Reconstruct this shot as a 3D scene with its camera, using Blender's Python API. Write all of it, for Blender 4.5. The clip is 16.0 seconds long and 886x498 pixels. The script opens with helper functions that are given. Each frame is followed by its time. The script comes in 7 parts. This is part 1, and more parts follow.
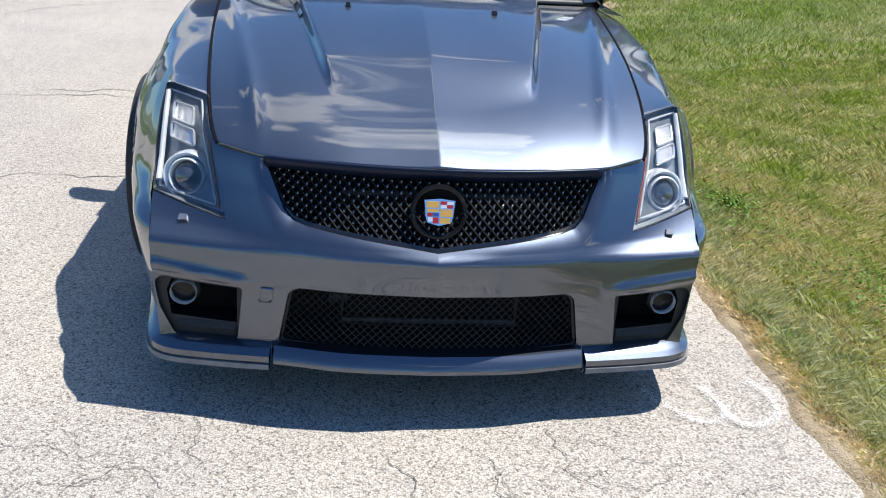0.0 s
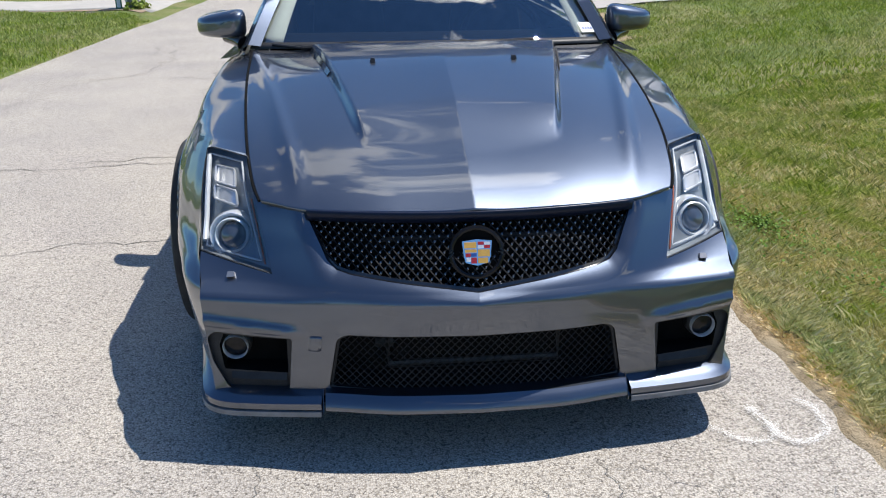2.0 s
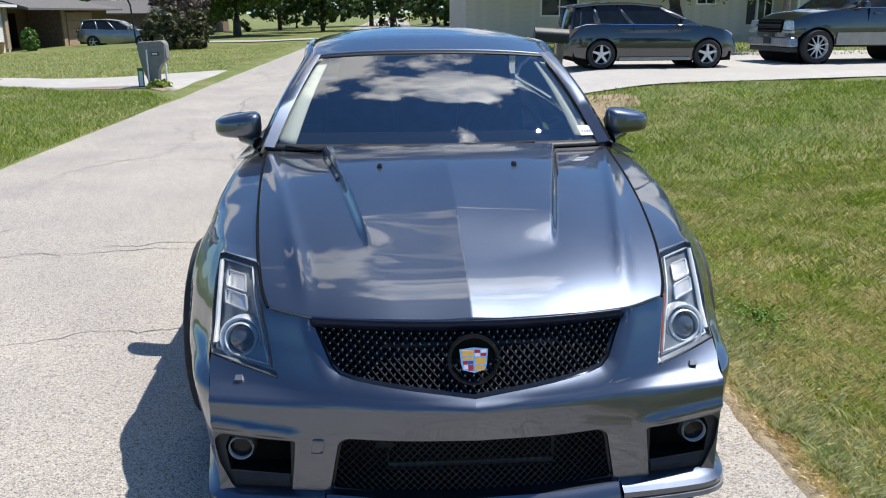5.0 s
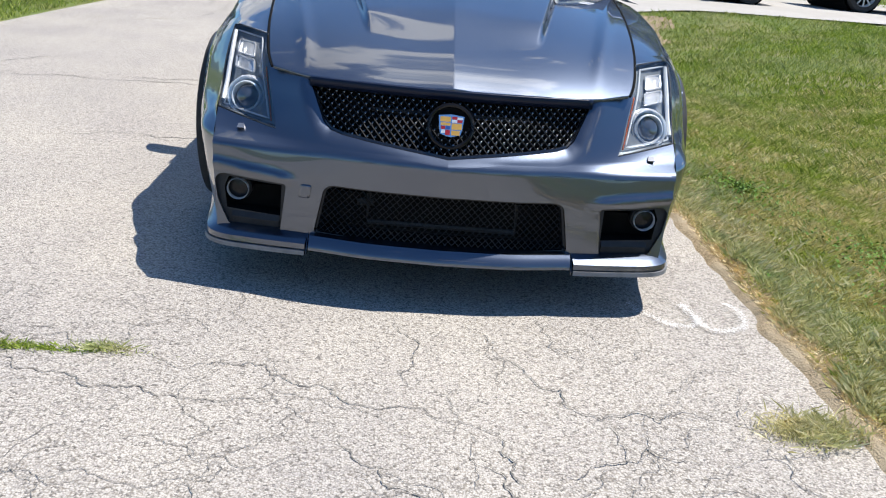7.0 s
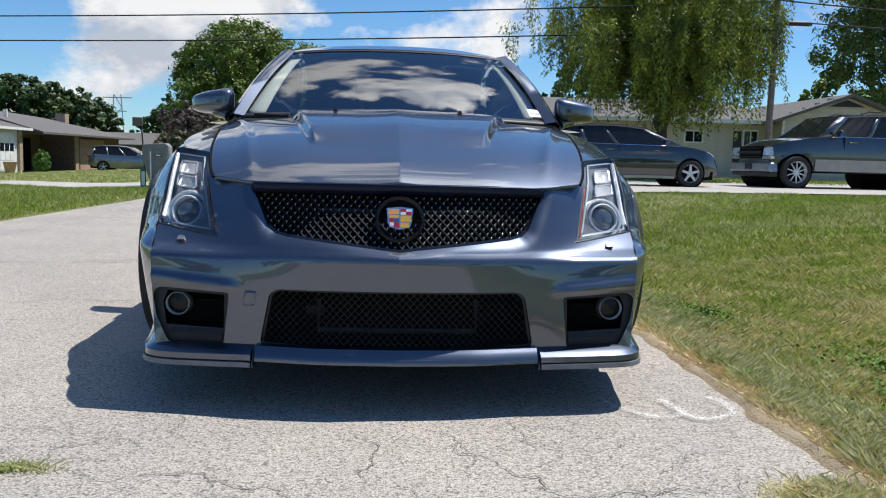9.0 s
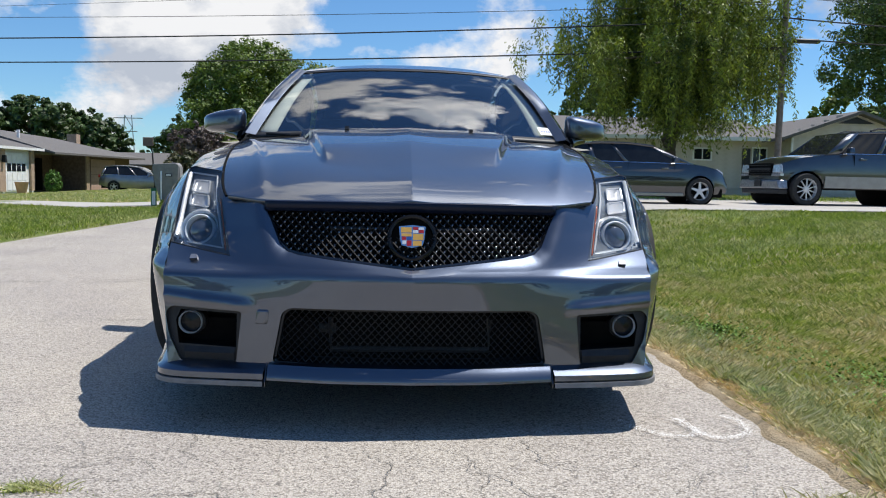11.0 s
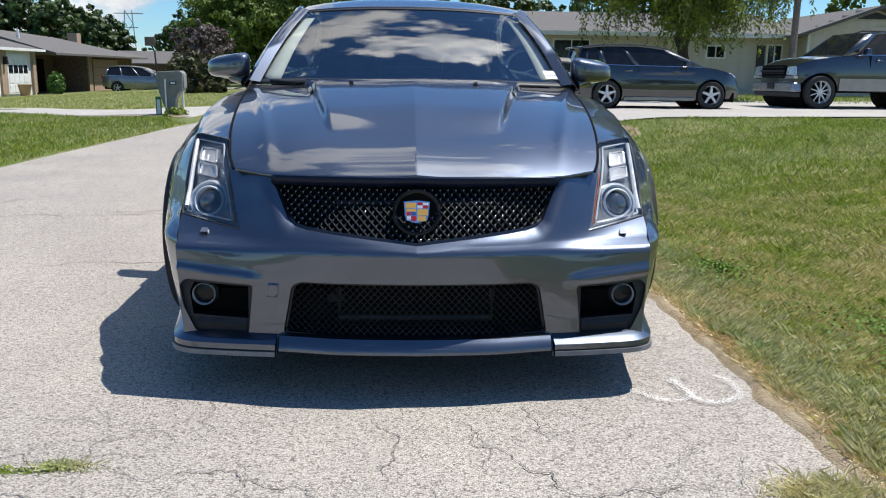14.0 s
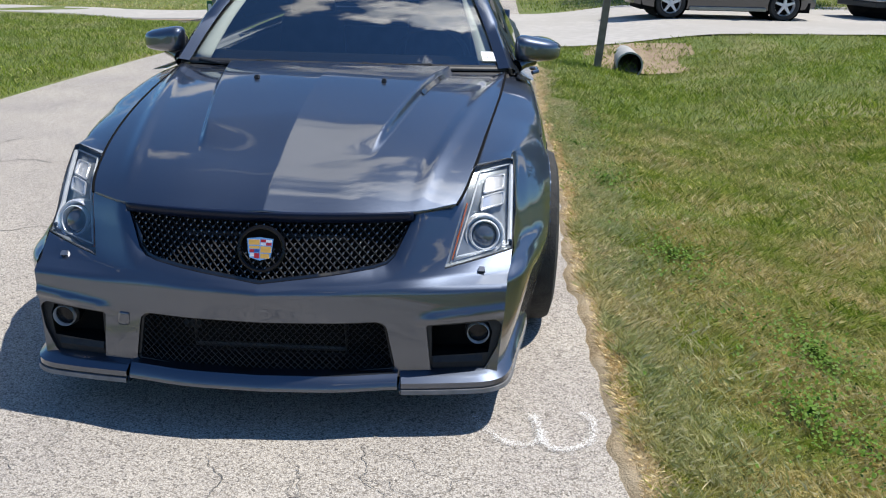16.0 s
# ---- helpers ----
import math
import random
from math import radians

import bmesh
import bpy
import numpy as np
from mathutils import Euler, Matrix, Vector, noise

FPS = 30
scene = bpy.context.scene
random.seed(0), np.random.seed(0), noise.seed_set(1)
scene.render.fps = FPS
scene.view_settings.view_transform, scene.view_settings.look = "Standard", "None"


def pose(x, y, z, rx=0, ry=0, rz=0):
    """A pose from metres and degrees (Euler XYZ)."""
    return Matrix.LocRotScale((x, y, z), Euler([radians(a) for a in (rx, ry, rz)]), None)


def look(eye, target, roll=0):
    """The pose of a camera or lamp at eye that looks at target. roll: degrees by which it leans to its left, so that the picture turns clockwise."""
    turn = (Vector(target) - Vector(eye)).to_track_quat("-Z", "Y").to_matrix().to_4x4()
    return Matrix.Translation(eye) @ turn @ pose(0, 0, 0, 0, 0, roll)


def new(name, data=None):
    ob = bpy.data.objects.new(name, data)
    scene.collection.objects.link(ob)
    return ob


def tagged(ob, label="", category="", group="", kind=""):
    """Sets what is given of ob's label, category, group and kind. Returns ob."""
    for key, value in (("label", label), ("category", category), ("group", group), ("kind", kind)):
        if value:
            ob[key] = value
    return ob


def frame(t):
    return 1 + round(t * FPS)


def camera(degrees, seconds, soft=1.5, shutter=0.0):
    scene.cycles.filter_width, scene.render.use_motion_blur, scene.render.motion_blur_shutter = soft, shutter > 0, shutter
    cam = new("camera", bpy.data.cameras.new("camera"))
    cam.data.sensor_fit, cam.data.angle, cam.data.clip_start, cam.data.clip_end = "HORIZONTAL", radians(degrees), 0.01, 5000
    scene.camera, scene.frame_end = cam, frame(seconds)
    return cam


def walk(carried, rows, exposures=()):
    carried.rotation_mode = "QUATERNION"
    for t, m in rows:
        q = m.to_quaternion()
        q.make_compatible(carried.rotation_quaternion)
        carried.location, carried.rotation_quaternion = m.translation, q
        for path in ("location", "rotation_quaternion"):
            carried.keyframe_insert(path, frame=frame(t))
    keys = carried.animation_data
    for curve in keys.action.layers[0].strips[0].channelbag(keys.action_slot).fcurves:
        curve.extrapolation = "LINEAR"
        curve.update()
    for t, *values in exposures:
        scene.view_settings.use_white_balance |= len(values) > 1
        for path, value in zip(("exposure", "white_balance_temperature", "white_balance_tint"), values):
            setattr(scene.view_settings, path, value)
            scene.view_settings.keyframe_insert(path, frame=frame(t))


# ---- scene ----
cam = camera(56.1, 16.0, soft=1.1)
PATH = [
    (0, (-0.217, -1.906, 1.297), (0.005, -0.086, 0.497), 4.4),
    (0.5, (-0.245, -1.969, 1.32), (-0.047, -0.133, 0.552), 2.6),
    (1, (-0.244, -1.955, 1.324), (-0.07, -0.111, 0.57), 1.1),
    (1.5, (-0.245, -1.965, 1.31), (-0.093, -0.106, 0.588), 0.3),
    (2, (-0.251, -1.966, 1.316), (-0.096, -0.101, 0.609), -0.5),
    (2.5, (-0.248, -1.97, 1.317), (-0.054, -0.102, 0.627), -0.4),
    (3, (-0.243, -1.971, 1.314), (-0.061, -0.097, 0.64), -0.9),
    (3.5, (-0.243, -1.967, 1.334), (-0.073, -0.098, 0.644), -1.0),
    (4, (-0.239, -1.958, 1.405), (-0.089, -0.064, 0.779), -0.5),
    (4.2, (-0.233, -1.947, 1.468), (-0.094, -0.049, 0.855), -0.5),
    (6.3, (-0.148, -2.435, 1.273), (-0.058, -0.491, 0.813), 0.8),
    (6.5, (-0.109, -2.482, 1.225), (-0.027, -0.551, 0.711), 1.7),
    (7, (-0.098, -2.434, 1.086), (-0.015, -0.565, 0.38), 5.3),
    (7.5, (-0.06, -2.355, 0.756), (-0.003, -0.439, 0.186), 1.9),
    (8, (-0.053, -2.376, 0.711), (0.014, -0.41, 0.35), 2.8),
    (8.5, (-0.036, -2.379, 0.729), (0.058, -0.398, 0.472), 1.6),
    (9, (-0.037, -2.381, 0.728), (0.099, -0.397, 0.514), 1.4),
    (9.5, (-0.043, -2.385, 0.728), (0.079, -0.399, 0.525), 1.5),
    (10, (-0.049, -2.38, 0.727), (0.065, -0.392, 0.538), 1.4),
    (12.5, (-0.046, -2.371, 0.726), (0.075, -0.382, 0.565), 0.9),
    (13, (-0.052, -2.364, 0.721), (0.063, -0.374, 0.563), 1.0),
    (13.5, (-0.047, -2.371, 0.742), (0.063, -0.383, 0.553), 0.8),
    (14, (-0.041, -2.403, 0.957), (0.056, -0.449, 0.542), 0.8),
    (14.5, (0.016, -2.498, 1.21), (0.108, -0.614, 0.546), 1.4),
    (15, (0.241, -2.556, 1.288), (0.334, -0.684, 0.591), 2.2),
    (15.5, (0.427, -2.416, 1.353), (0.475, -0.551, 0.631), 1.9),
    (16, (0.632, -2.238, 1.368), (0.546, -0.353, 0.703), 1.3),
]
EXPOSURES = [(0, 0.48), (1.0, 0.44), (2.2, 0.20), (3.0, 0.20), (4.2, 0.30), (6.3, 0.25), (7.2, 0.40), (7.9, 0.40), (8.7, 0.08), (13.5, 0.08), (14.5, 0.26), (15, 0.27), (16, 0.12)]
walk(cam, [(t, look(eye, target, roll)) for t, eye, target, roll in PATH], EXPOSURES)

# ---- world, sun, exposure ----
SUN = Vector((0.43, 0.16, 0.97)).normalized()
elev, azim = math.asin(SUN.z), math.atan2(SUN.x, SUN.y)
world = bpy.data.worlds.new("world")
scene.world = world
world.use_nodes = True
wn, wl = world.node_tree.nodes, world.node_tree.links
sky = wn.new("ShaderNodeTexSky")
sky.sky_type, sky.sun_disc = "NISHITA", False
sky.sun_elevation, sky.sun_rotation = elev, azim
sky.air_density, sky.dust_density, sky.ozone_density = 1.0, 0.0, 2.5
tc = wn.new("ShaderNodeTexCoord")


def wmath(op, a, b=None, c=None):
    """A number node of the sky."""
    k = wn.new("ShaderNodeMath"); k.operation = op
    for i, v in enumerate((a, b, c)):
        if v is None:
            continue
        if isinstance(v, (int, float)):
            k.inputs[i].default_value = v
        else:
            wl.new(v, k.inputs[i])
    return k.outputs[0]


def cloud_field(lift):
    """Billowing cloud density along the view's direction, sampled a little higher by lift."""
    m = wn.new("ShaderNodeMapping")
    m.inputs["Location"].default_value, m.inputs["Scale"].default_value = (3.1, 7.4, 1.9 + lift), (1.0, 1.0, 1.55)
    wl.new(tc.outputs["Generated"], m.inputs[0])
    k = wn.new("ShaderNodeTexNoise")
    k.inputs["Scale"].default_value, k.inputs["Detail"].default_value, k.inputs["Roughness"].default_value = 3.6, 10, 0.58
    wl.new(m.outputs[0], k.inputs["Vector"])
    return k.outputs["Fac"]


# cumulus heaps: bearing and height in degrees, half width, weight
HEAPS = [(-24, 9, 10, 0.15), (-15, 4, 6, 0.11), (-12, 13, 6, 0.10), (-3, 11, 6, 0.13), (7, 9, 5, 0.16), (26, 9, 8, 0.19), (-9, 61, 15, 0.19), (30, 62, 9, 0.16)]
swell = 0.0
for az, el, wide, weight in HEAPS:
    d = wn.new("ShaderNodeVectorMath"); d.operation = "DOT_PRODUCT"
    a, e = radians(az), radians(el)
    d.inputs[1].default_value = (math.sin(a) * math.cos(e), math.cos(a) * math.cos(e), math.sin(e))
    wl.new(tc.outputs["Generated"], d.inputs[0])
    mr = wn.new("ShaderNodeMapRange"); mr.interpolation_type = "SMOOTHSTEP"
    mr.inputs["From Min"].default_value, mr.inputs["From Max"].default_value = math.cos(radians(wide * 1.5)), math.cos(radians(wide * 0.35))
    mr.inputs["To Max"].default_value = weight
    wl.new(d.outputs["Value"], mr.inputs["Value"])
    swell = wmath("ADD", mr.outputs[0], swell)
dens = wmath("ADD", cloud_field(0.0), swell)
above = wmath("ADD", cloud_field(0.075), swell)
cr = wn.new("ShaderNodeValToRGB")
cr.color_ramp.elements[0].position, cr.color_ramp.elements[1].position = 0.63, 0.70
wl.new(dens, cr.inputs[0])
# a heap is bright where it thins towards the light and greyer at its base
shade = wmath("MULTIPLY_ADD", wmath("SUBTRACT", dens, above), 4.0, 0.62)
cc = wn.new("ShaderNodeValToRGB")
cc.color_ramp.elements[0].color, cc.color_ramp.elements[1].color = (5.0, 5.5, 6.4, 1), (9.0, 9.05, 9.2, 1)
cc.color_ramp.elements[0].position, cc.color_ramp.elements[1].position = 0.30, 0.75
wl.new(shade, cc.inputs[0])
dot = wn.new("ShaderNodeVectorMath"); dot.operation = "DOT_PRODUCT"; dot.inputs[1].default_value = SUN
wl.new(tc.outputs["Generated"], dot.inputs[0])
gain = wmath("MULTIPLY_ADD", wmath("POWER", wmath("MAXIMUM", dot.outputs["Value"], 0.0), 5.0), 2.2, 1.0)
lit = wn.new("ShaderNodeVectorMath"); lit.operation = "SCALE"
wl.new(cc.outputs[0], lit.inputs[0]); wl.new(gain, lit.inputs["Scale"])
deep = wn.new("ShaderNodeVectorMath"); deep.operation = "MULTIPLY"; deep.inputs[1].default_value = (0.66, 0.98, 1.28)
wl.new(sky.outputs[0], deep.inputs[0])
mixc = wn.new("ShaderNodeMix"); mixc.data_type = "RGBA"
wl.new(cr.outputs[0], mixc.inputs["Factor"]); wl.new(deep.outputs[0], mixc.inputs["A"]); wl.new(lit.outputs[0], mixc.inputs["B"])
bg = wn["Background"]; bg.inputs["Strength"].default_value = 0.095
wl.new(mixc.outputs["Result"], bg.inputs["Color"])
sun = new("sun", bpy.data.lights.new("sun", "SUN"))
sun.data.energy, sun.data.angle, sun.data.color = 5.4, radians(0.53), (1.0, 0.965, 0.915)
sun.matrix_world = look((0, 0, 30), Vector((0, 0, 30)) - SUN)

# ---- materials ----
def mk(name, c1, c2=None, scale=20.0, rough=0.6, metal=0.0, bump=0.0, bscale=None, coat=0.0, detail=5, big=None, bigscale=0.6, spec=0.5, rvar=0.0):
    """A surface with colour varied at two scales and a fine relief."""
    m = bpy.data.materials.new(name)
    m.use_nodes = True
    n, l = m.node_tree.nodes, m.node_tree.links
    b = n["Principled BSDF"]
    b.inputs["Roughness"].default_value, b.inputs["Metallic"].default_value = rough, metal
    b.inputs["Coat Weight"].default_value, b.inputs["Coat Roughness"].default_value = coat, 0.02
    b.inputs["Coat IOR"].default_value = 1.8
    b.inputs["Specular IOR Level"].default_value = spec
    t = n.new("ShaderNodeTexCoord")
    b.inputs["Base Color"].default_value = (*c1, 1)
    if c2:
        z = n.new("ShaderNodeTexNoise")
        z.inputs["Scale"].default_value, z.inputs["Detail"].default_value = scale, detail
        l.new(t.outputs["Object"], z.inputs["Vector"])
        r = n.new("ShaderNodeValToRGB")
        r.color_ramp.elements[0].position, r.color_ramp.elements[1].position = 0.35, 0.65
        r.color_ramp.elements[0].color, r.color_ramp.elements[1].color = (*c1, 1), (*c2, 1)
        l.new(z.outputs["Fac"], r.inputs[0])
        out = r.outputs[0]
        if big:
            z2 = n.new("ShaderNodeTexNoise")
            z2.inputs["Scale"].default_value, z2.inputs["Detail"].default_value = bigscale, 4
            l.new(t.outputs["Object"], z2.inputs["Vector"])
            r2 = n.new("ShaderNodeValToRGB")
            r2.color_ramp.elements[0].position, r2.color_ramp.elements[1].position = 0.42, 0.62
            l.new(z2.outputs["Fac"], r2.inputs[0])
            x = n.new("ShaderNodeMix"); x.data_type = "RGBA"
            l.new(r2.outputs[0], x.inputs["Factor"]); l.new(out, x.inputs["A"]); x.inputs["B"].default_value = (*big, 1)
            out = x.outputs["Result"]
        l.new(out, b.inputs["Base Color"])
        if rvar:
            rr = n.new("ShaderNodeMapRange")
            rr.inputs["To Min"].default_value, rr.inputs["To Max"].default_value = rough - rvar, rough + rvar
            l.new(z.outputs["Fac"], rr.inputs["Value"]); l.new(rr.outputs[0], b.inputs["Roughness"])
    if bump:
        bz = n.new("ShaderNodeTexNoise")
        bz.inputs["Scale"].default_value, bz.inputs["Detail"].default_value = bscale or scale * 3, 4
        l.new(t.outputs["Object"], bz.inputs["Vector"])
        bb = n.new("ShaderNodeBump"); bb.inputs["Strength"].default_value, bb.inputs["Distance"].default_value = bump, 0.01
        l.new(bz.outputs["Fac"], bb.inputs["Height"]); l.new(bb.outputs[0], b.inputs["Normal"])
    return m


def glass_mat(name, tint, rough=0.0, see=0.9):
    """Thin clear pane: lets light straight through, with a glossy face."""
    m = bpy.data.materials.new(name); m.use_nodes = True
    n, l = m.node_tree.nodes, m.node_tree.links
    n.remove(n["Principled BSDF"])
    a, g, x, fr = n.new("ShaderNodeBsdfTransparent"), n.new("ShaderNodeBsdfGlossy"), n.new("ShaderNodeMixShader"), n.new("ShaderNodeFresnel")
    a.inputs["Color"].default_value = (*tint, 1)
    g.inputs["Roughness"].default_value = rough
    fr.inputs["IOR"].default_value = see
    l.new(fr.outputs[0], x.inputs[0]); l.new(a.outputs[0], x.inputs[1]); l.new(g.outputs[0], x.inputs[2])
    l.new(x.outputs[0], n["Material Output"].inputs["Surface"])
    return m


def paint_mat(name, c1, c2, metal=0.85, rough=0.32):
    """Metallic car paint: fine flakes under a clear coat, with a little dust."""
    m = mk(name, c1, c2, 3.0, rough, metal, 0.0, coat=1.0, rvar=0.03)
    n, l = m.node_tree.nodes, m.node_tree.links
    b = n["Principled BSDF"]
    t = n.new("ShaderNodeTexCoord")
    f = n.new("ShaderNodeTexVoronoi"); f.inputs["Scale"].default_value = 900
    l.new(t.outputs["Object"], f.inputs["Vector"])
    bb = n.new("ShaderNodeBump"); bb.inputs["Strength"].default_value, bb.inputs["Distance"].default_value = 0.06, 0.001
    l.new(f.outputs["Distance"], bb.inputs["Height"]); l.new(bb.outputs[0], b.inputs["Normal"])
    d = n.new("ShaderNodeTexNoise"); d.inputs["Scale"].default_value, d.inputs["Detail"].default_value = 7, 6
    l.new(t.outputs["Object"], d.inputs["Vector"])
    mr = n.new("ShaderNodeMapRange"); mr.inputs["To Min"].default_value, mr.inputs["To Max"].default_value = 0.003, 0.016
    l.new(d.outputs["Fac"], mr.inputs["Value"]); l.new(mr.outputs[0], b.inputs["Coat Roughness"])
    return m


def asphalt_mat():
    """Worn chip-seal road: pale stones in grey binder."""
    m = bpy.data.materials.new("asphalt"); m.use_nodes = True
    n, l = m.node_tree.nodes, m.node_tree.links
    b = n["Principled BSDF"]; b.inputs["Roughness"].default_value = 0.85
    t = n.new("ShaderNodeTexCoord")
    v = n.new("ShaderNodeTexVoronoi"); v.inputs["Scale"].default_value = 185
    wob = n.new("ShaderNodeTexNoise"); wob.inputs["Scale"].default_value, wob.inputs["Detail"].default_value = 90, 2
    l.new(t.outputs["Object"], wob.inputs["Vector"])
    bent = n.new("ShaderNodeVectorMath"); bent.operation = "MULTIPLY_ADD"; bent.inputs[1].default_value = (0.006, 0.006, 0.006)
    l.new(wob.outputs["Color"], bent.inputs[0]); l.new(t.outputs["Object"], bent.inputs[2])
    l.new(bent.outputs[0], v.inputs["Vector"])
    r = n.new("ShaderNodeValToRGB")
    e = r.color_ramp.elements
    e[0].position, e[0].color = 0.0, (0.15, 0.14, 0.13, 1)
    e[1].position, e[1].color = 1.0, (0.57, 0.535, 0.48, 1)
    for p, c in ((0.10, (0.33, 0.31, 0.285)), (0.35, (0.44, 0.413, 0.376)), (0.75, (0.51, 0.48, 0.435))):
        k = e.new(p); k.color = (*c, 1)
    sepc = n.new("ShaderNodeSeparateColor")
    l.new(v.outputs["Color"], sepc.inputs[0]); l.new(sepc.outputs[0], r.inputs[0])
    d = n.new("ShaderNodeValToRGB")
    d.color_ramp.elements[0].position, d.color_ramp.elements[0].color = 0.40, (1, 1, 1, 1)
    d.color_ramp.elements[1].position, d.color_ramp.elements[1].color = 0.78, (0.52, 0.50, 0.465, 1)
    l.new(v.outputs["Distance"], d.inputs[0])
    pit = n.new("ShaderNodeTexNoise"); pit.inputs["Scale"].default_value, pit.inputs["Detail"].default_value = 58, 5
    pit.inputs["Roughness"].default_value = 0.7
    l.new(t.outputs["Object"], pit.inputs["Vector"])
    pr = n.new("ShaderNodeValToRGB")
    pr.color_ramp.elements[0].position, pr.color_ramp.elements[0].color = 0.33, (0.58, 0.56, 0.53, 1)
    pr.color_ramp.elements[1].position, pr.color_ramp.elements[1].color = 0.47, (1, 1, 1, 1)
    l.new(pit.outputs["Fac"], pr.inputs[0])
    x0 = n.new("ShaderNodeMix"); x0.data_type, x0.blend_type = "RGBA", "MULTIPLY"; x0.inputs["Factor"].default_value = 1
    l.new(d.outputs[0], x0.inputs["A"]); l.new(pr.outputs[0], x0.inputs["B"])
    x = n.new("ShaderNodeMix"); x.data_type, x.blend_type = "RGBA", "MULTIPLY"; x.inputs["Factor"].default_value = 1
    l.new(r.outputs[0], x.inputs["A"]); l.new(x0.outputs["Result"], x.inputs["B"])
    z = n.new("ShaderNodeTexNoise"); z.inputs["Scale"].default_value, z.inputs["Detail"].default_value = 1.1, 7
    l.new(t.outputs["Object"], z.inputs["Vector"])
    zr = n.new("ShaderNodeValToRGB")
    zr.color_ramp.elements[0].position, zr.color_ramp.elements[0].color = 0.3, (0.84, 0.82, 0.82, 1)
    zr.color_ramp.elements[1].position, zr.color_ramp.elements[1].color = 0.7, (1.06, 1.03, 0.98, 1)
    l.new(z.outputs["Fac"], zr.inputs[0])
    y = n.new("ShaderNodeMix"); y.data_type, y.blend_type = "RGBA", "MULTIPLY"; y.inputs["Factor"].default_value = 1
    l.new(x.outputs["Result"], y.inputs["A"]); l.new(zr.outputs[0], y.inputs["B"])
    l.new(y.outputs["Result"], b.inputs["Base Color"])
    bb = n.new("ShaderNodeBump"); bb.inputs["Strength"].default_value, bb.inputs["Distance"].default_value = 0.55, 0.004
    bb.invert = True
    l.new(v.outputs["Distance"], bb.inputs["Height"]); l.new(bb.outputs[0], b.inputs["Normal"])
    return m


def ramp(n, stops):
    """A colour ramp node from (position, colour) stops."""
    r = n.new("ShaderNodeValToRGB")
    e = r.color_ramp.elements
    while len(e) < len(stops):
        e.new(0.5)
    for k, (p, c) in enumerate(stops):
        e[k].position, e[k].color = p, (*c, 1)
    return r


def grass_mat(name, fresh, dry, patch, blade=True, lo=0.40, hi=0.66):
    """Mown grass: dry and green patches, each blade a little different."""
    m = bpy.data.materials.new(name); m.use_nodes = True
    n, l = m.node_tree.nodes, m.node_tree.links
    b = n["Principled BSDF"]; b.inputs["Roughness"].default_value = 0.5 if blade else 0.8
    t = n.new("ShaderNodeTexCoord")
    z = n.new("ShaderNodeTexNoise"); z.inputs["Scale"].default_value, z.inputs["Detail"].default_value = patch, 6
    z.inputs["Roughness"].default_value = 0.68
    l.new(t.outputs["Object"], z.inputs["Vector"])
    pr = n.new("ShaderNodeMapRange"); pr.inputs["From Min"].default_value, pr.inputs["From Max"].default_value = lo, hi
    l.new(z.outputs["Fac"], pr.inputs["Value"])
    if blade:
        src = n.new("ShaderNodeNewGeometry").outputs["Random Per Island"]
    else:
        z2 = n.new("ShaderNodeTexNoise"); z2.inputs["Scale"].default_value, z2.inputs["Detail"].default_value = 28, 6
        z2.inputs["Roughness"].default_value = 0.8
        l.new(t.outputs["Object"], z2.inputs["Vector"])
        wide = n.new("ShaderNodeMapRange"); wide.inputs["From Min"].default_value, wide.inputs["From Max"].default_value = 0.3, 0.7
        l.new(z2.outputs["Fac"], wide.inputs["Value"])
        src = wide.outputs[0]
    pos = (0.0, 0.4, 0.75, 1.0)
    ra, rb = ramp(n, list(zip(pos, fresh))), ramp(n, list(zip(pos, dry)))
    l.new(src, ra.inputs[0]); l.new(src, rb.inputs[0])
    x = n.new("ShaderNodeMix"); x.data_type = "RGBA"
    l.new(pr.outputs[0], x.inputs["Factor"]); l.new(ra.outputs[0], x.inputs["A"]); l.new(rb.outputs[0], x.inputs["B"])
    col = x.outputs["Result"]
    l.new(col, b.inputs["Base Color"])
    if blade:
        tr = n.new("ShaderNodeBsdfTranslucent"); mx = n.new("ShaderNodeMixShader"); mx.inputs[0].default_value = 0.36
        l.new(col, tr.inputs["Color"]); l.new(b.outputs[0], mx.inputs[1]); l.new(tr.outputs[0], mx.inputs[2])
        l.new(mx.outputs[0], n["Material Output"].inputs["Surface"])
    else:
        bb = n.new("ShaderNodeBump"); bb.inputs["Strength"].default_value, bb.inputs["Distance"].default_value = 1.0, 0.03
        z3 = n.new("ShaderNodeTexNoise"); z3.inputs["Scale"].default_value, z3.inputs["Detail"].default_value = 45, 4
        l.new(t.outputs["Object"], z3.inputs["Vector"]); l.new(z3.outputs["Fac"], bb.inputs["Height"]); l.new(bb.outputs[0], b.inputs["Normal"])
    return m


PAINT = paint_mat("grey_blue_paint", (0.070, 0.084, 0.115), (0.077, 0.092, 0.125), 0.95, 0.41)
DARKGLASS = mk("dark_lamp_glass", (0.006, 0.006, 0.007), (0.010, 0.010, 0.011), 9, 0.12, spec=0.25)
COOLER = mk("dark_metal", (0.045, 0.043, 0.042), (0.07, 0.068, 0.065), 18, 0.5, 0.5)
BLACK = mk("black_plastic", (0.010, 0.010, 0.011), (0.017, 0.017, 0.018), 60, 0.5, 0, 0.1, 400)
SATIN = mk("dark_grey_plastic", (0.018, 0.018, 0.019), (0.027, 0.027, 0.028), 30, 0.55, 0, 0.15, 300, spec=0.35)
